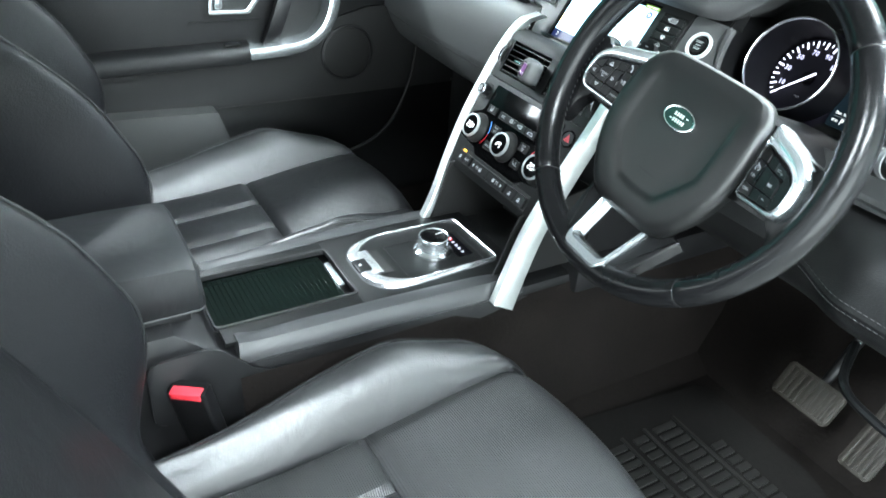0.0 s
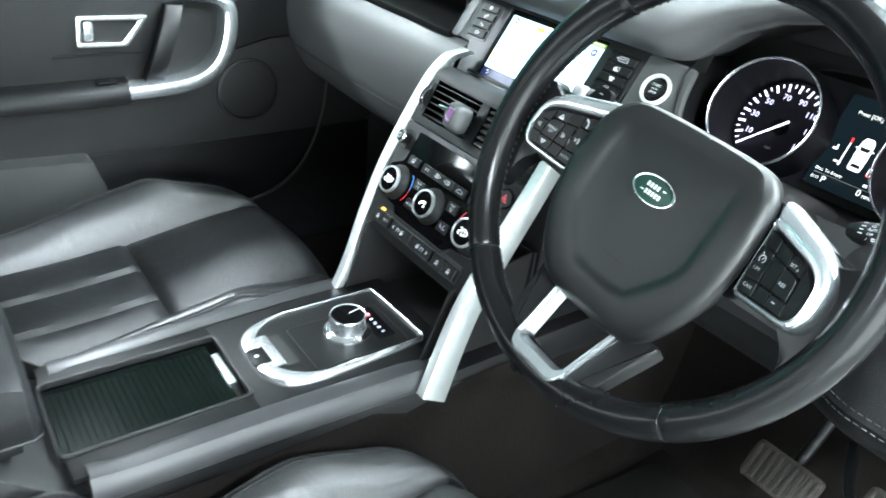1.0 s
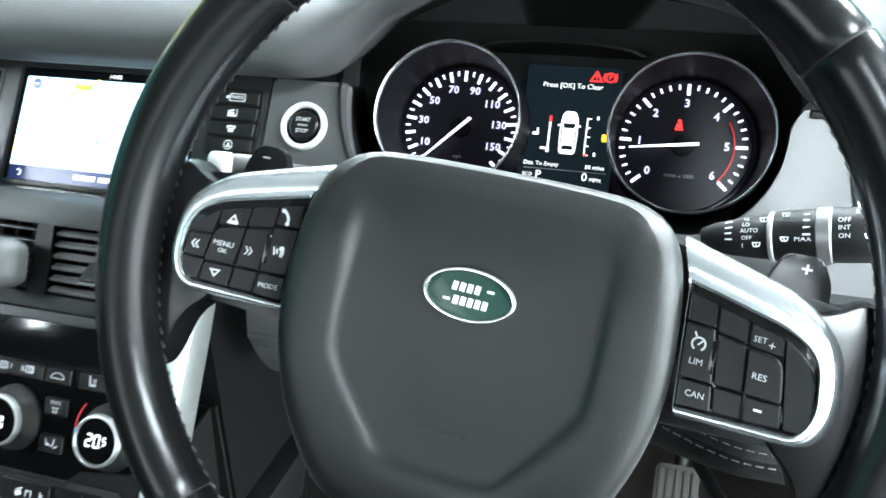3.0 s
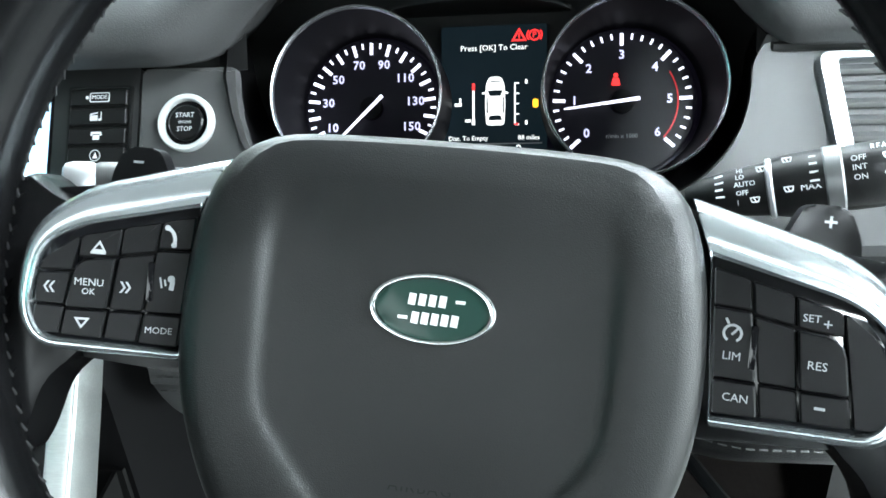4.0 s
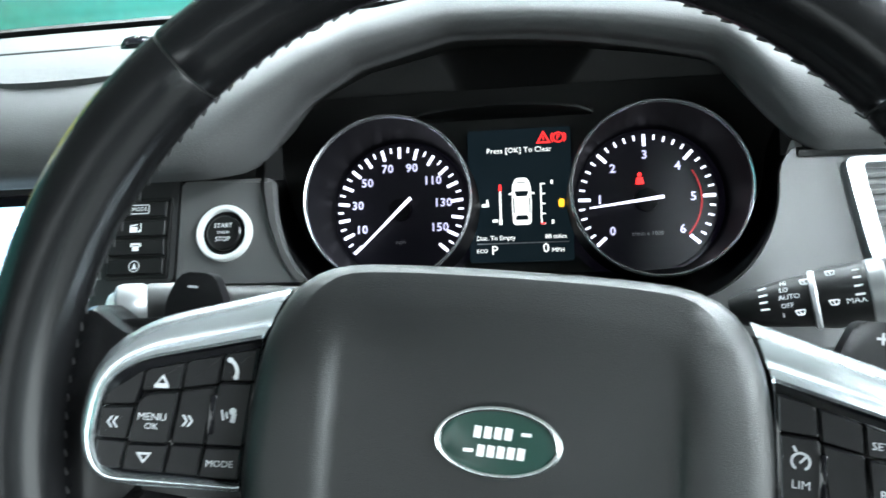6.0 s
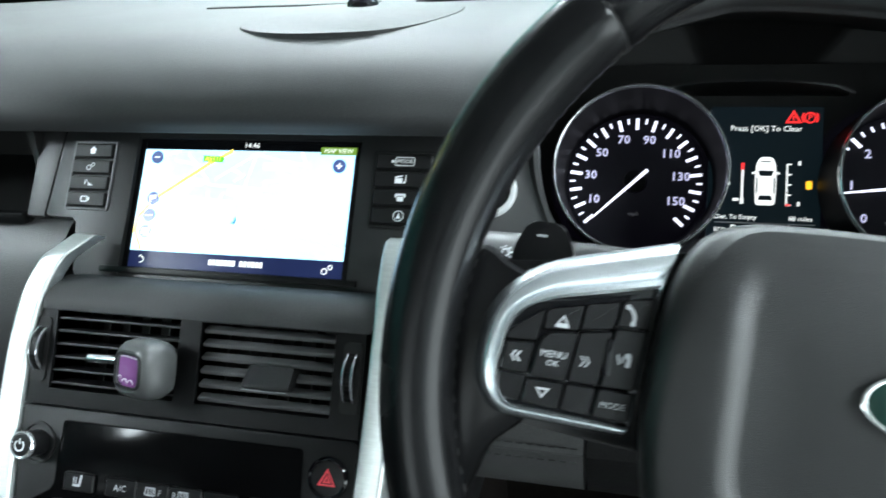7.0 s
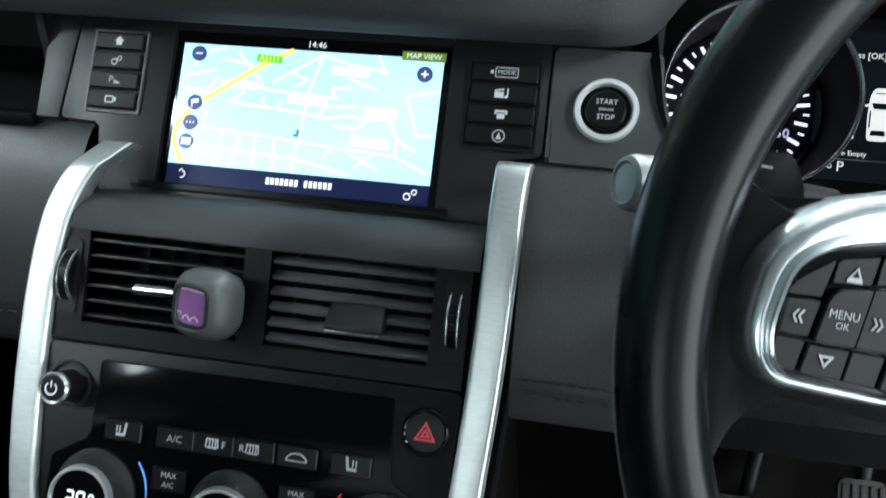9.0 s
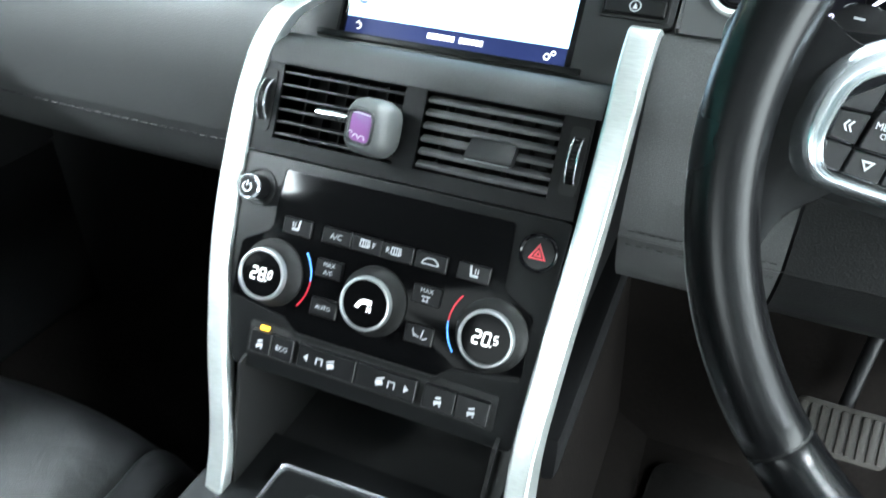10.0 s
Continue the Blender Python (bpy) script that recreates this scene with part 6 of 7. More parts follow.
gel = part("gel_window", prism(sq(0.0128, 0.0122, 5.0), 0.012, 0.0228, 0.0016, 3), PURPLE, fr, "clear purple gel window", m=mf)
part("window_frame", ring(sq(0.0150, 0.0146, 4.2), sq(0.0130, 0.0124, 5.0), 0.0225, 0.0250, 0.0006), HARD, fr, "dark rim round the window", m=mf)
for bx, by, br in ((-0.0040, -0.0092, 0.0026), (0.0030, -0.0100, 0.0032), (-0.0100, -0.0066, 0.0018)):
    part("bubble", tube([(bx + br * math.cos(a), by + br * math.sin(a), 0.0229) for a in [math.pi * k / 10 for k in range(11)]], 0.00045, 6), GELGLINT, gel, "pale arc as the highlight on a bubble in the gel", m=mf)
part("gel_top_glint", tube([(-0.0108, 0.0104, 0.0226), (-0.003, 0.0110, 0.0229), (0.004, 0.0106, 0.0229), (0.0108, 0.0100, 0.0226)], 0.0005, 6), GELGLINT, gel, "pale line as the highlight along the gel's upper edge", m=mf)
ml = STACK @ Matrix.Translation((-0.0185, 0.122, 0.013))
clip = joined(tube([(-0.012, 0.003, 0.006), (-0.034, 0.003, 0.004)], 0.0026, 10), tube([(-0.030, 0.003, 0.004), (-0.051, 0.0025, 0.002)], 0.0034, 10))
part("clip", clip, CHROME, fr, "chrome dial lever", m=ml)

# ---- centre console ----
con = thing("centre_console", (0, -0.3, 0.1), "black centre console with a rotary gear selector and silver surround", "console")
body = []
for y, top, w in ((0.10, 0.375, 0.128), (-0.03, 0.378, 0.131), (-0.10, 0.38, 0.132), (-0.25, 0.38, 0.126), (-0.40, 0.38, 0.120), (-0.48, 0.38, 0.116), (-0.525, 0.40, 0.112), (-0.575, 0.445, 0.108), (-0.95, 0.452, 0.108)):
    body.append([(-w * 1.06, y, FLOOR), (-w * 1.02, y, 0.25), (-w, y, top - 0.02), (-w + 0.006, y, top - 0.004), (-w + 0.018, y, top), (w - 0.018, y, top), (w - 0.006, y, top - 0.004), (w, y, top - 0.02), (w * 1.02, y, 0.25), (w * 1.06, y, FLOOR)])
part("body", loft(body, cap=True), HARD, con, "dark plastic console body")
# curved satin rails along both top edges
for sx in (-1, 1):
    line = catmull([(sx * 0.124, -0.02, 0.398), (sx * 0.125, -0.10, 0.403), (sx * 0.120, -0.25, 0.405), (sx * 0.114, -0.40, 0.403), (sx * 0.110, -0.465, 0.402), (sx * 0.1085, -0.495, 0.404)], 5)
    rows = []
    for i, p in enumerate(line):
        a, b = line[max(0, i - 1)], line[min(len(line) - 1, i + 1)]
        d = (b - a).normalized()
        up = Vector((0, -d.z, d.y)) if d.y > 0 else Vector((0, d.z, -d.y))
        rows.append([p + Vector((sx * q[0], 0, 0)) + up * q[1] for q in ((-0.022, 0.003), (-0.010, 0.006), (0.004, 0.004), (0.011, -0.006), (0.0135, -0.024), (0.008, -0.030), (-0.022, -0.010))])
    part("side_rail", loft(rows, around=True, cap=True), material("graphite_satin", (0.024, 0.0245, 0.026), 0.34, metal=0.2, mottle=0.08, rough_var=0.05) if sx < 0 else bpy.data.materials["graphite_satin"], con, "satin graphite side rail")
    part("lower_panel", prism(rounded([(-0.47, 0.36), (-0.30, 0.335), (-0.30, 0.31), (-0.62, 0.31), (-0.62, 0.42), (-0.53, 0.425)], 0.02), 0.0, 0.004, 0.0015), HARD, con, m=Matrix(((0, 0, sx, sx * 0.1225), (1, 0, 0, 0), (0, 1, 0, 0), (0, 0, 0, 1))))
TOP = Matrix.Translation((0, 0, 0.404))
PLATE = Matrix.Translation((-0.0012, -0.0125, 0.404)) @ Matrix.Diagonal((0.93, 0.99, 1, 1))  # selector plate
# flat top with the tray's opening
for x0, x1, y0, y1, z1 in ((-0.108, -0.069, -0.51, -0.294, 0.002), (0.064, 0.104, -0.51, -0.294, 0.002), (-0.112, 0.112, -0.294, -0.01, 0.002)):
    part("top_plate", box(x0, x1, y0, y1, -0.006, z1, 0.0006), FACIA, con, "satin black console top", m=TOP)
part("tray_frame", ring(rrect(-0.0735, 0.0690, -0.515, -0.290, 0.010), rrect(-0.0685, 0.0635, -0.512, -0.2950, 0.008), -0.004, 0.0042, 0.0015), HARD, con, m=TOP)
# ribbed roller shutter over the cup holders
for k in range(26):
    y = -0.510 + 0.0078 * k
    b = box(-0.067, 0.062, y, y + 0.0077, -0.012, -0.006 + 0.0001 * math.sin(k * 1.7), 0.0004, 1)
    part("shutter_slat", b, SHUTTER, con, m=TOP)
part("shutter_pull", box(-0.0375, 0.0300, -0.3085, -0.2985, -0.008, -0.001, 0.002), SATIN, con, "silver shutter pull", m=TOP @ Matrix.Rotation(radians(0), 4, "Z"))
# silver surround of the selector plate
so = rounded([(-0.072, -0.028), (0.084, -0.023), (0.095, -0.205), (0.080, -0.247), (0.045, -0.263), (-0.032, -0.263), (-0.060, -0.245), (-0.076, -0.200)], [0.008, 0.008, 0.03, 0.02, 0.014, 0.014, 0.02, 0.03], 4)
sm = rounded([(-0.0705, -0.0295), (0.0825, -0.0245), (0.0905, -0.205), (0.077, -0.2445), (0.044, -0.260), (-0.031, -0.260), (-0.0575, -0.242), (-0.0730, -0.200)], [0.007, 0.007, 0.03, 0.02, 0.014, 0.014, 0.02, 0.03], 4)
si = rounded([(-0.0685, -0.0315), (0.0805, -0.0265), (0.083, -0.195), (0.064, -0.227), (0.040, -0.241), (-0.028, -0.241), (-0.050, -0.226), (-0.0705, -0.192)], [0.006, 0.006, 0.026, 0.014, 0.008, 0.008, 0.014, 0.026], 4)
lay = lambda o, z: [(p.x, p.y, z) for p in o]
part("selector_surround", loft([lay(so, -0.002), lay(so, 0.004), lay(sm, 0.0095), [(p.x * 0.6 + q.x * 0.4, p.y * 0.6 + q.y * 0.4, 0.0112) for p, q in zip(sm, si)], lay(si, 0.0100), lay(si, 0.003)], around=True), RINGMAT, con, "bright silver surround", m=PLATE)
plate_ = part("selector_plate", prism(si, 0.0, 0.0060), FACIA, con, "matt black selector plate", m=PLATE)
part("bridge", box(-0.0315, 0.0435, -0.2435, -0.2235, 0.0062, 0.0104, 0.0012), RINGMAT, plate_, "silver bar across the plate", m=PLATE)
part("brake_switch", box(-0.006, 0.031, -0.2625, -0.2385, 0.007, 0.0122, 0.0015), KEY, plate_, "black parking brake switch", m=PLATE)
mark(bars([(0.0125, -0.2535, 0.005, 0.0045, 0)], 0.0125), plate_, PLATE, WHITE)
part("switch_slot", prism(rrect(-0.029, 0.0465, -0.2225, -0.2050, 0.003), 0.0061, 0.0066), BLACK, plate_, m=PLATE)
part("plate_rim", ring(rrect(-0.033, 0.074, -0.192, -0.046, 0.006), rrect(-0.0318, 0.0728, -0.1908, -0.0472, 0.005), 0.0061, 0.0068), HARD, plate_, m=PLATE)
sel = thing("gear_selector", (0.010, -0.127, 0.41), "silver rotary gear selector with a black top", "gear selector")
gm = TOP @ Matrix.Translation((0.010, -0.127, 0.0061))
part("base_ring", lathe([(0.034, 0), (0.0335, 0.003), (0.030, 0.006), (0.027, 0.0075), (0.0265, 0.0075)], 48), CHROME, sel, m=gm)
part("grip", lathe([(0.0270, 0.006), (0.0264, 0.010), (0.0258, 0.026), (0.0264, 0.0285), (0.0256, 0.0300), (0.0236, 0.0292)], 60), SATIN, sel, "knurled silver grip", m=gm)
part("top", lathe([(0.0238, 0.0290), (0.0232, 0.0298), (0, 0.0303)], 40), CLIMATE, sel, "gloss black top", m=gm)
part("pointer", bars([(-0.002, 0.012, 0.0016, 0.018, 10)], 0.0308), GREYMARK, sel, m=gm)
part("gear_window", prism(rrect(-0.029, 0.052, -0.0855, -0.056, 0.004), 0.0061, 0.0068), GLOSS, plate_, m=PLATE)
mark(bars([(-0.010, -0.0690, 0.0085, 0.0045, 0)], 0.0071), plate_, PLATE, LITRED, "gear_mark")
mark(words("P", 0.0060, -0.010, -0.0690, 0.0074), plate_, PLATE, LIT, "gear_mark")
for k, ch in enumerate("RNDS"):
    mark(words(ch, 0.0068, 0.0035 + 0.0118 * k, -0.0705, 0.0072), plate_, PLATE, LIT, "gear_mark")
# armrest
arm_t = thing("armrest", (0, -0.68, 0.45), "black leather padded centre armrest", "armrest")
rows = []
for y, h in ((-0.525, 0.45), (-0.528, 0.80), (-0.534, 0.93), (-0.548, 1.0), (-0.63, 1.02), (-0.78, 1.0), (-0.95, 0.98)):
    z1 = 0.455 + 0.080 * h
    w = 0.100 if y < -0.530 else 0.094
    rows.append([(x * w - 0.0165, y, z) for x, z in ((-0.94, 0.453), (-1.0, 0.462), (-1.02, 0.455 + 0.5 * (z1 - 0.455)), (-0.97, z1 - 0.008), (-0.85, z1 - 0.001), (-0.4, z1 + 0.002), (0.4, z1 + 0.002), (0.85, z1 - 0.001), (0.97, z1 - 0.008), (1.02, 0.455 + 0.5 * (z1 - 0.455)), (1.0, 0.462), (0.94, 0.453))])
part("pad", loft(rows, around=True, cap=True), LEATHER, arm_t, "black leather lid")
part("seam", tube([(x - 0.0165, y - 0.028, 0.4585) for x, y in ((-0.099, -0.505), (-0.095, -0.4985), (0.0, -0.4975), (0.095, -0.4985), (0.099, -0.506), (0.1005, -0.75), (0.1005, -0.91))], 0.0014, 6), THREAD, arm_t)
part("hinge_base", box(-0.110, 0.076, -0.93, -0.545, 0.440, 0.4545, 0.003), HARD, arm_t)


# ---- seats ----
def soft_panel(x0, x1, y0, y1, height, nx=14, ny=18, sag=0.0, edge=0.012, crown=0.006):
    """A padded sheet over the plan rectangle; height gives its level, and its borders dip into the seams."""
    rows = []
    for j in range(ny + 1):
        v = j / ny
        row = []
        for i in range(nx + 1):
            u = i / nx
            x, y = x0 + (x1 - x0) * u, y0 + (y1 - y0) * v
            rim = min(u, 1 - u) * (x1 - x0) / edge
            rim2 = min(v, 1 - v) * abs(y1 - y0) / edge
            dip = (1 - min(1, rim)) ** 2 + (1 - min(1, rim2)) ** 2
            row.append((x, y, height(x, y) - 0.010 * min(1.2, dip) + crown * math.sin(math.pi * u) * math.sin(math.pi * v)))
        rows.append(row)
    return loft(rows)


def seat(perforated):
    """A front seat about the origin of its own plan: x across, y forward, the cushion's front edge at y = 0."""
    t = thing("front_seat", (0, -0.3, 0.1), "", "seat", "front seats")

    def level(x, y):
        rear = -0.05 * step(0.0, 0.5, -y)
        front = -0.09 * ((y + 0.075) / 0.075) ** 2.4 if y > -0.075 else 0
        return 0.348 + rear + front

    def bowed(bm):
        """The front edge bows forward in the middle and rounds off at both corners."""
        for v in bm.verts:
            side_x = abs(v.co.x)
            v.co.y -= (0.75 * side_x ** 2 + 8 * max(0, side_x - 0.17) ** 2) * step(-0.35, -0.08, v.co.y)
        return bm

    lt = PERF if perforated else LEATHER
    part("front_panel", bowed(soft_panel(-0.155, 0.155, 0.0, -0.317, level, 12, 30, crown=0.010)), lt, t, "padded leather thigh panel")
    w3 = 0.31 / 3
    for k in range(3):
        part("rear_panel", soft_panel(-0.155 + w3 * k, -0.155 + w3 * (k + 1), -0.317, -0.56, level, 10, 18, crown=0.007), lt, t, "pleated leather seat panel")
    for sx in (-1, 1):
        rows = []
        for j in range(37):
            turn_ = radians(8 + 82 * min(1, j / 9))
            v = 0.0 if j < 1 else (0.125 * (1 - math.cos(turn_)) if j <= 9 else 0.125 + 0.875 * (j - 9) / 27)
            y = 0.0 - 0.60 * v
            lift = 0.006 + 0.064 * step(0.0, 0.40, v) - 0.030 * step(0.5, 1.0, v)
            spread = 0.02 * step(0, 0.25, v) - 0.045 * step(0.45, 1.0, v)
            base = level(0, y)
            sec = [(0.153, base - 0.014), (0.168, base + 0.006 + 0.2 * lift), (0.188, base + 0.75 * lift), (0.208 + spread * 0.4, base + lift), (0.226 + spread * 0.7, base + 0.85 * lift), (0.240 + spread, base + 0.4 * lift), (0.247 + spread, base - 0.01), (0.249 + spread, base - 0.06), (0.240 + spread, base - 0.13), (0.225, base - 0.17)]
            pull = 1 - 0.12 * max(0, 1 - v / 0.16) ** 2
            rows.append([(sx * x * (pull if x > 0.16 else 1), y, z) for x, z in [(p.x, p.y) for p in catmull([(a, b, 0) for a, b in sec], 3)]])
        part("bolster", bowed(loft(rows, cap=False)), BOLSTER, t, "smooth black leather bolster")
        rs = []
        for j in range(4, 58):
            v = j / 60
            y = -0.60 * v
            lift = 0.006 + 0.064 * step(0.0, 0.40, v) - 0.030 * step(0.5, 1.0, v)
            base = level(0, y)
            rs.append((sx * (0.219 + 0.014 * step(0, 0.25, v) - 0.030 * step(0.45, 1.0, v)) * (1 - 0.12 * max(0, 1 - v / 0.16) ** 2), y, base + 0.955 * lift + 0.0012))
        part("piping", bowed(tube(rs, 0.0012, 6)), LEATHER, t)
        part("piping", bowed(tube([(x - sx * 0.0065, y, z + 0.0006) for x, y, z in rs], 0.0010, 6)), LEATHER, t)
    skirt = rounded([(-0.236, -0.58), (0.236, -0.58), (0.236, -0.05), (0.20, -0.012), (-0.20, -0.012), (-0.236, -0.05)], 0.03)
    part("base", bowed(prism(skirt, 0.13, 0.285, 0.01)), HARD, t, "dark plastic seat base")
    for sx in (-1, 1):
        part("slide_rail", box(sx * 0.19 - 0.02, sx * 0.19 + 0.02, -0.56, -0.04, FLOOR, 0.135, 0.004), STEEL, t)
    # backrest, leaning backward
    back_rows = []
    lean = math.tan(radians(27))
    for j in range(21):
        v = j / 20
        z = 0.30 + 0.68 * v
        yb = -0.565 - lean * (z - 0.30) + 0.02 * math.sin(math.pi * v)
        hw = 0.245 - 0.035 * step(0.55, 1.0, v)
        bol = 0.13 * step(0.0, 0.42, v) * (1 - step(0.5, 1.0, v)) - 0.02
        sec = [(-hw, -0.10), (-hw - 0.006, -0.03), (-hw + 0.002, bol * 0.72), (-hw + 0.022, bol), (-hw + 0.05, bol * 0.8), (-0.160, 0.008), (-0.148, 0.000), (-0.13, 0.006), (-0.06, 0.012), (0, 0.013), (0.06, 0.012), (0.13, 0.006), (0.148, 0.0), (0.160, 0.008), (hw - 0.05, bol * 0.8), (hw - 0.022, bol), (hw - 0.002, bol * 0.72), (hw + 0.006, -0.03), (hw, -0.10)]
        round_top = 0.07 * step(0.9, 1.0, v)
        back_rows.append([(p.x, yb + p.y * (1 - 0.5 * step(0.93, 1, v)) - round_top * 0.4, z) for p in catmull([(a, b, 0) for a, b in sec], 3)])
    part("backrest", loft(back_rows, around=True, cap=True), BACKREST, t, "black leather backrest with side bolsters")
    for sx in (-1, 1):
        rs = []
        for j in range(1, 37):
            v = j / 40
            z = 0.30 + 0.68 * v
            yb = -0.565 - lean * (z - 0.30) + 0.02 * math.sin(math.pi * v)
            hw = 0.245 - 0.035 * step(0.55, 1.0, v)
            bol = 0.13 * step(0.0, 0.42, v) * (1 - step(0.5, 1.0, v)) - 0.02
            rs.append((sx * (hw - 0.020), yb + bol + 0.0012, z))
        part("piping", tube(rs, 0.0016, 6), LEATHER, t)
    hr = [[(x * (0.13 - 0.02 * k), -0.96 + yy, 1.03 + 0.16 * k) for x, yy in ((-1, -0.04), (-1.02, 0.01), (-0.8, 0.03), (0, 0.035), (0.8, 0.03), (1.02, 0.01), (1, -0.04))] for k in (0, 0.3, 0.7, 1)]
    part("headrest", loft(hr, around=True, cap=True), LEATHER, t)
    for sx in (-1, 1):
        part("headrest_post", tube([(sx * 0.06, -0.93, 0.94), (sx * 0.06, -0.96, 1.06)], 0.006, 10), STEEL, t)
    return t


for perforated, px, py, label in ((False, -0.393, 0.028, "black leather passenger seat with pleated cushion"), (True, 0.412, -0.052, "black leather driver's seat with textured centre panels")):
    s_ = seat(perforated)
    tagged(s_, label)
    s_.location = s_.location + K * Vector((px, py, 0))

# seat belt buckle beside the driver's seat
bk = thing("seat_belt_buckle", (0.118, -0.53, 0.17), "black seat belt buckle with a red release button", "buckle")
mb = Matrix.Translation((0.148, -0.560, 0.310)) @ Matrix.Rotation(radians(10), 4, "X") @ Matrix.Rotation(radians(50), 4, "Z")
part("case", prism(rrect(-0.027, 0.027, -0.013, 0.013, 0.006), -0.04, 0.078, 0.004), KEY, bk, m=mb)
part("release_button", box(-0.022, 0.022, -0.0145, 0.001, 0.0690, 0.0800, 0.002), RED, bk, "bright red release button", m=mb)
part("strap", box(-0.015, 0.015, -0.005, 0.005, -0.14, -0.03, 0.002), BLACK, bk, m=mb)

# ---- passenger door ----
door = thing("door_1", (-0.76, -0.1, 0.1), "closed black passenger door with silver pull and speaker", "door", kind="structure")
DM = Matrix(((0, 0, 1, -0.765), (1, 0, 0, 0), (0, 1, 0, 0), (0, 0, 0, 1)))  # local x is forward, y up, z into the cabin


part("upper_panel", prism(rounded([(-0.74, 0.545), (-0.30, 0.545), (-0.19, 0.548), (-0.02, 0.560), (0.02, 0.60), (0.10, 0.62), (0.36, 0.62), (0.36, 0.86), (-0.74, 0.86)], 0.01), -0.02, 0.012, 0.004), DOORSKIN, door, "black leather upper door panel", m=DM)
part("lower_panel", prism(rounded([(-0.74, 0.402), (0.36, 0.402), (0.36, 0.618), (0.10, 0.618), (0.02, 0.598), (-0.02, 0.558), (-0.19, 0.543), (-0.74, 0.543)], 0.008), -0.02, 0.016, 0.008, 4), DOORHARD, door, "grained dark plastic door panel", m=DM)
part("bottom_panel", prism(rounded([(-0.74, FLOOR + 0.02), (0.44, FLOOR + 0.02), (0.44, 0.400), (-0.74, 0.400)], 0.01), -0.02, 0.004, 0.003), DOORSKIN, door, "dark lower door panel", m=DM)
arm_rows = []
for y, o in ((-0.74, 0.052), (-0.5, 0.056), (-0.3, 0.056), (-0.215, 0.054), (-0.205, 0.050)):
    arm_rows.append([(y, z, d) for z, d in ((0.515, 0.014), (0.512, o * 0.7), (0.518, o * 0.97), (0.530, o), (0.545, o * 0.95), (0.556, o * 0.75), (0.5605, 0.014))])
part("armrest", loft(arm_rows, around=True, cap=True), DOORSKIN, door, "padded black armrest", m=DM)
# silver pull that sweeps up from the armrest
sweep = [Vector((p.x + 0.004, p.y + 0.014, p.z)) for p in catmull([(-0.212, 0.523, 0), (-0.16, 0.524, 0), (-0.10, 0.529, 0), (-0.055, 0.544, 0), (-0.025, 0.572, 0), (-0.008, 0.612, 0), (-0.002, 0.66, 0), (-0.010, 0.685, 0), (-0.035, 0.699, 0), (-0.08, 0.703, 0)], 5)]
rows = []
for i, p in enumerate(sweep):
    a, b = sweep[max(0, i - 1)], sweep[min(len(sweep) - 1, i + 1)]
    d = (b - a).normalized()
    nrm = Vector((-d.y, d.x, 0))
    f = i / (len(sweep) - 1)
    w = 0.0175 if f < 0.75 else 0.0175 - 0.007 * (f - 0.75) / 0.25
    rows.append([p + nrm * (w * q[0]) + Vector((0, 0, q[1])) for q in ((-1, 0.014), (-1, 0.040), (-0.7, 0.050), (0.0, 0.054), (0.7, 0.050), (1, 0.040), (1, 0.014))])
part("pull_trim", loft(rows, around=True, cap=True), SATIN, door, "satin silver pull trim", m=DM)
strap = catmull([(-0.155, 0.545, 0.02), (-0.150, 0.575, 0.04), (-0.135, 0.62, 0.048), (-0.118, 0.665, 0.045), (-0.105, 0.70, 0.03)], 4)
part("pull_strap", loft([[p + Vector((q[0], 0, q[1])) for q in ((-0.019, -0.008), (-0.017, 0.004), (0, 0.008), (0.017, 0.004), (0.019, -0.008), (0, -0.012))] for p in strap], around=True, cap=True), HARD, door, "black pull handle", m=DM)
part("pull_recess", prism(rounded([(-0.13, 0.553), (-0.06, 0.560), (-0.030, 0.60), (-0.025, 0.68), (-0.09, 0.69), (-0.115, 0.62)], 0.02), 0.0125, 0.0135), BLACK, door, m=DM)
ho = rounded([(-0.287, 0.624), (-0.195, 0.621), (-0.152, 0.679), (-0.281, 0.682)], 0.006)
hi = rounded([(-0.278, 0.633), (-0.204, 0.630), (-0.170, 0.670), (-0.273, 0.673)], 0.005)
part("handle_frame", ring(ho, hi, 0.012, 0.022, 0.002), SATIN, door, "satin silver handle surround", m=DM)
part("handle_recess", prism(hi, 0.0125, 0.0135), BLACK, door, m=DM)
part("door_handle", prism(rounded([(-0.273, 0.635), (-0.257, 0.635), (-0.255, 0.671), (-0.269, 0.671)], 0.004), 0.013, 0.021, 0.003), SATIN, door, "silver door handle", m=DM)
part("handle_strip", box(-0.33, -0.17, 0.606, 0.609, 0.0125, 0.016, 0.001), FACIA, door, m=DM)
part("window_switch", box(-0.262, -0.228, 0.5595, 0.5625, 0.028, 0.046, 0.001), KEY, door, m=DM)
part("speaker_ring", lathe([(0.067, 0.0), (0.066, 0.004), (0.0615, 0.005), (0.0595, 0.002), (0.0595, 0)], 56), HARD, door, m=DM @ Matrix.Translation((0.046, 0.509, 0.0155)) @ Matrix.Scale(1.05, 4))
part("speaker_grille", lathe([(0.0595, 0.0005), (0.05, 0.002), (0, 0.003)], 56), BLACK, door, "round mesh speaker grille", m=DM @ Matrix.Translation((0.046, 0.509, 0.0155)) @ Matrix.Scale(1.05, 4))
part("door_pocket", prism(rounded([(-0.53, 0.287), (-0.262, 0.310), (-0.296, 0.414), (-0.53, 0.426)], 0.006), 0.0, 0.062, 0.004), DOORGREY, door, "grey door pocket", m=DM)
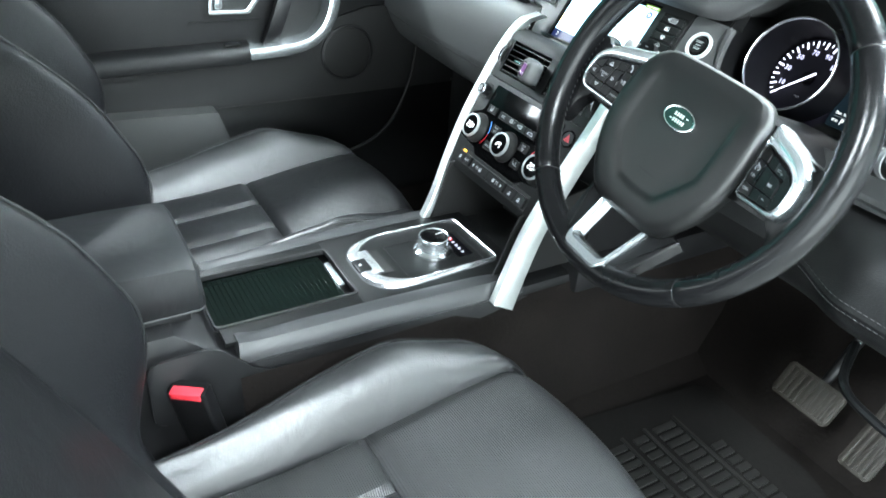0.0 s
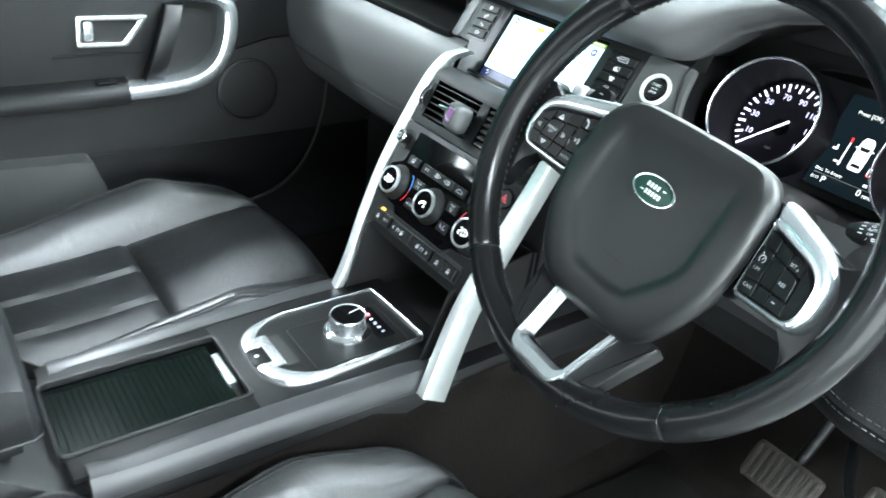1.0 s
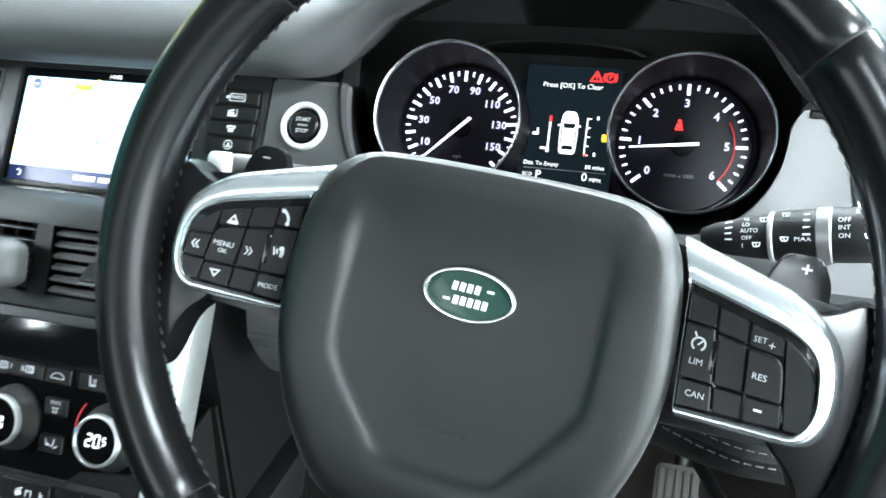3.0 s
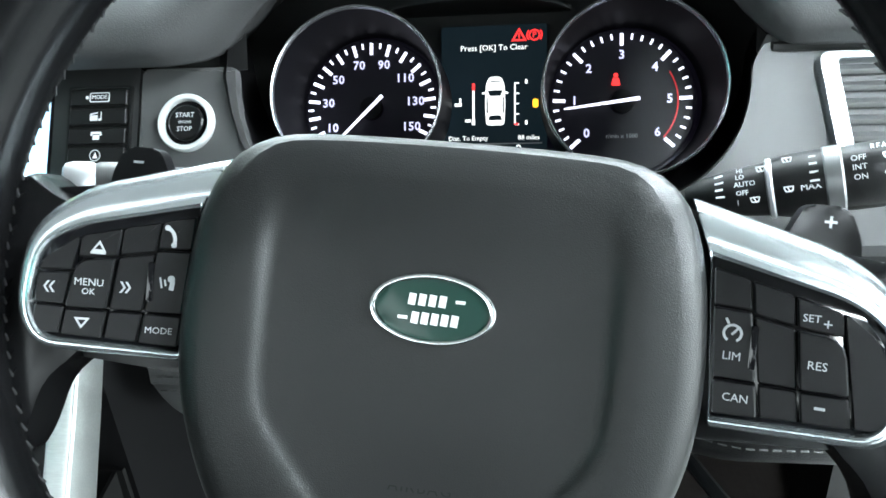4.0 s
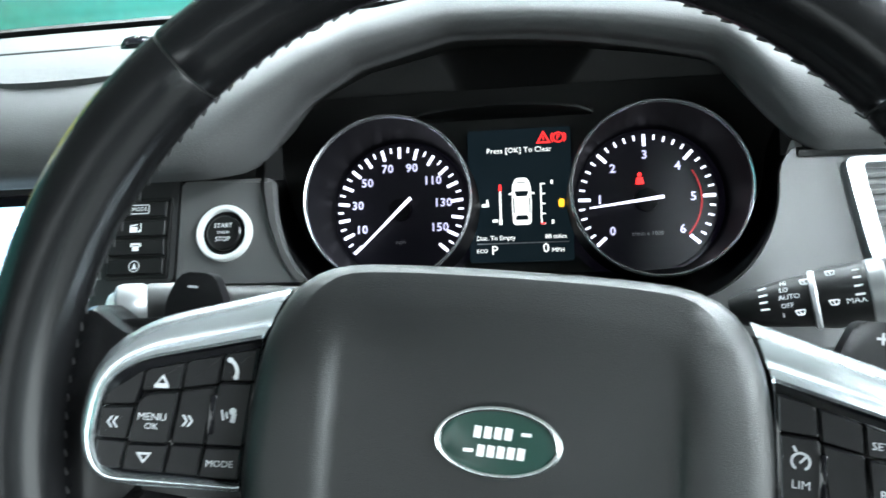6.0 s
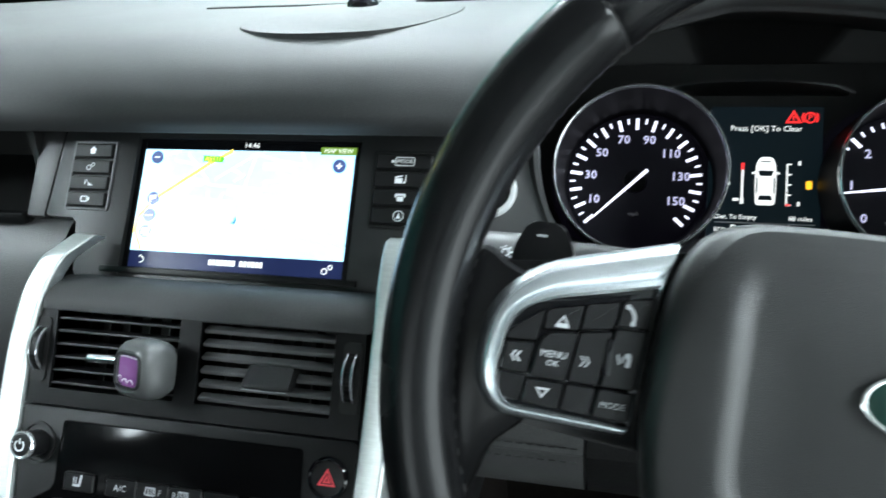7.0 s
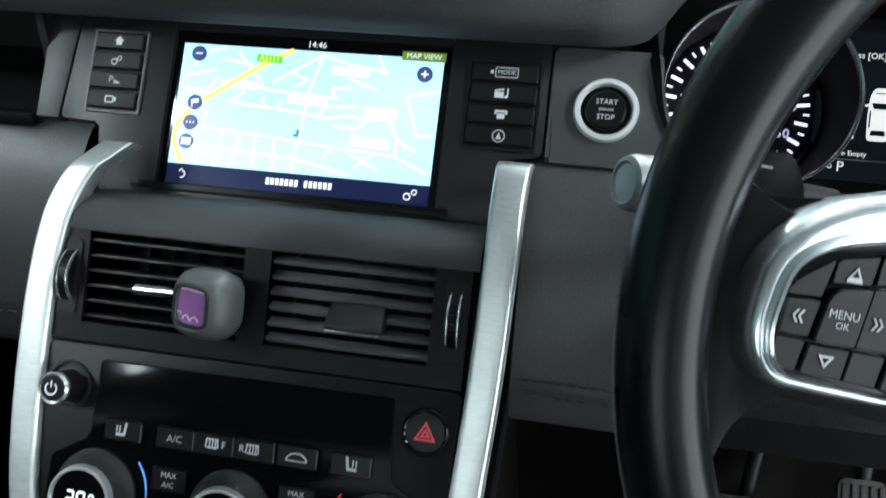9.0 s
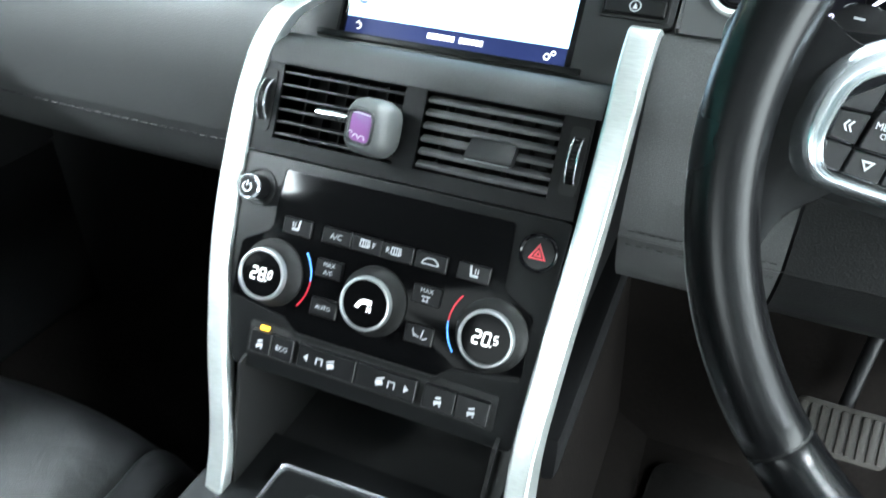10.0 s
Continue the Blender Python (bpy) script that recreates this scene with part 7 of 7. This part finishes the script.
part("window_sill", box(-0.74, 0.36, 0.86, 0.875, -0.02, 0.018, 0.004), BLACK, door, m=DM)
kick = part("kick_panel", loft([[(-0.765, 0.36, 0.62), (-0.755, 0.36, 0.45), (-0.75, 0.36, FLOOR)], [(-0.70, 0.46, 0.62), (-0.68, 0.46, 0.40), (-0.68, 0.46, FLOOR)], [(-0.66, 0.60, 0.62), (-0.64, 0.60, 0.40), (-0.64, 0.60, FLOOR)]]), HARD, None)
tagged(kick, "dark plastic kick panel beside the footwell", "panel", kind="structure")
bead = tube(catmull([(-0.735, 0.238, 0.60), (-0.732, 0.224, 0.46), (-0.73, 0.190, 0.364), (-0.73, 0.145, 0.300), (-0.735, 0.070, 0.255), (-0.738, -0.06, 0.235)], 6), 0.0045, 8)
part("door_seal", bead, RUBBER, door, "black rubber door seal")

# ---- pedals and mats ----
def pedal(name, x, y, z, w, h, tilt, ribs, label, arm_to):
    t = thing(name, (x, y, z - h / 2), label, "pedal")
    m = plane_frame((x, y, z), tilt)
    part("plate", prism(rrect(-w / 2, w / 2, -h / 2, h / 2, 0.010), -0.010, 0.0, 0.002), STEEL, t, m=m)
    part("rubber_pad", prism(rrect(-w / 2 - 0.002, w / 2 + 0.002, -h / 2 - 0.002, h / 2 + 0.002, 0.011), 0.0, 0.006, 0.002), PEDAL, t, "worn grey ribbed rubber", m=m)
    for k in range(ribs):
        xx = -w / 2 + w * (k + 0.5) / ribs
        part("rib", box(xx - w / ribs * 0.32, xx + w / ribs * 0.32, -h / 2 + 0.004, h / 2 - 0.004, 0.005, 0.009, 0.0015), PEDAL, t, m=m)
    a = m @ Vector((0, 0, -0.01))
    part("lever", tube(catmull([a, (a.x + 0.004, a.y + 0.03, a.z + 0.03), arm_to], 6), 0.009, 10), HARD, t)


pedal("brake_pedal", 0.440, 0.405, 0.228, 0.108, 0.062, 38, 9, "worn ribbed rubber brake pedal on a steel lever", (0.46, 0.50, 0.42))
pedal("accelerator_pedal", 0.570, 0.408, 0.232, 0.052, 0.130, 40, 5, "worn ribbed rubber accelerator pedal", (0.575, 0.50, 0.40))
mat = thing("floor_mat", (0.40, 0.15, FLOOR), "black ribbed rubber floor mat in the driver's footwell", "mat")
part("sheet", prism(rounded([(0.19, -0.10), (0.66, -0.10), (0.66, 0.34), (0.50, 0.40), (0.24, 0.40)], 0.03), FLOOR + 0.0005, FLOOR + 0.010, 0.003), MATCLOTH, mat)
for x_first, y_mid, long_, count in ((0.305, 0.172, 0.030, 9), (0.300, 0.236, 0.050, 12), (0.379, 0.297, 0.030, 8), (0.305, 0.110, 0.050, 10)):
    for k in range(count):
        bx = x_first + 0.0192 * k
        part("tread_block", box(bx - 0.0068, bx + 0.0068, y_mid - long_ / 2, y_mid + long_ / 2, FLOOR + 0.0095, FLOOR + 0.0150, 0.0025), RUBBER, mat)
for y_ in (0.197, 0.272, 0.142):
    part("rib", box(0.285, 0.55, y_ - 0.003, y_ + 0.003, FLOOR + 0.0095, FLOOR + 0.0140, 0.002), RUBBER, mat)
tunnel = part("tunnel_carpet", loft([[(0.13, y, 0.36 - 0.1 * k), (0.145, y, 0.24), (0.17, y, FLOOR + 0.02), (0.22, y, FLOOR + 0.001)] for k, y in ((0, -0.5), (0, -0.2), (0, 0.0), (0, 0.2), (0, 0.45), (0, 0.62))]), CARPET, None)
tagged(tunnel, "dark carpet on the side of the centre tunnel", "carpet", kind="structure")
tun2 = part("tunnel_carpet", loft([[(-0.13, y, 0.36), (-0.145, y, 0.24), (-0.17, y, FLOOR + 0.02), (-0.22, y, FLOOR + 0.001)] for y in (-0.5, -0.2, 0.0, 0.2, 0.45, 0.62)]), CARPET, None)
tagged(tun2, "dark carpet on the side of the centre tunnel", "carpet", kind="structure")
part("tunnel_cover", joined(box(-0.145, 0.145, 0.09, 0.62, 0.34, 0.40, 0.01), box(-0.12, 0.12, 0.12, 0.62, 0.40, 0.66)), HARD, con, "dark plastic under the stack")
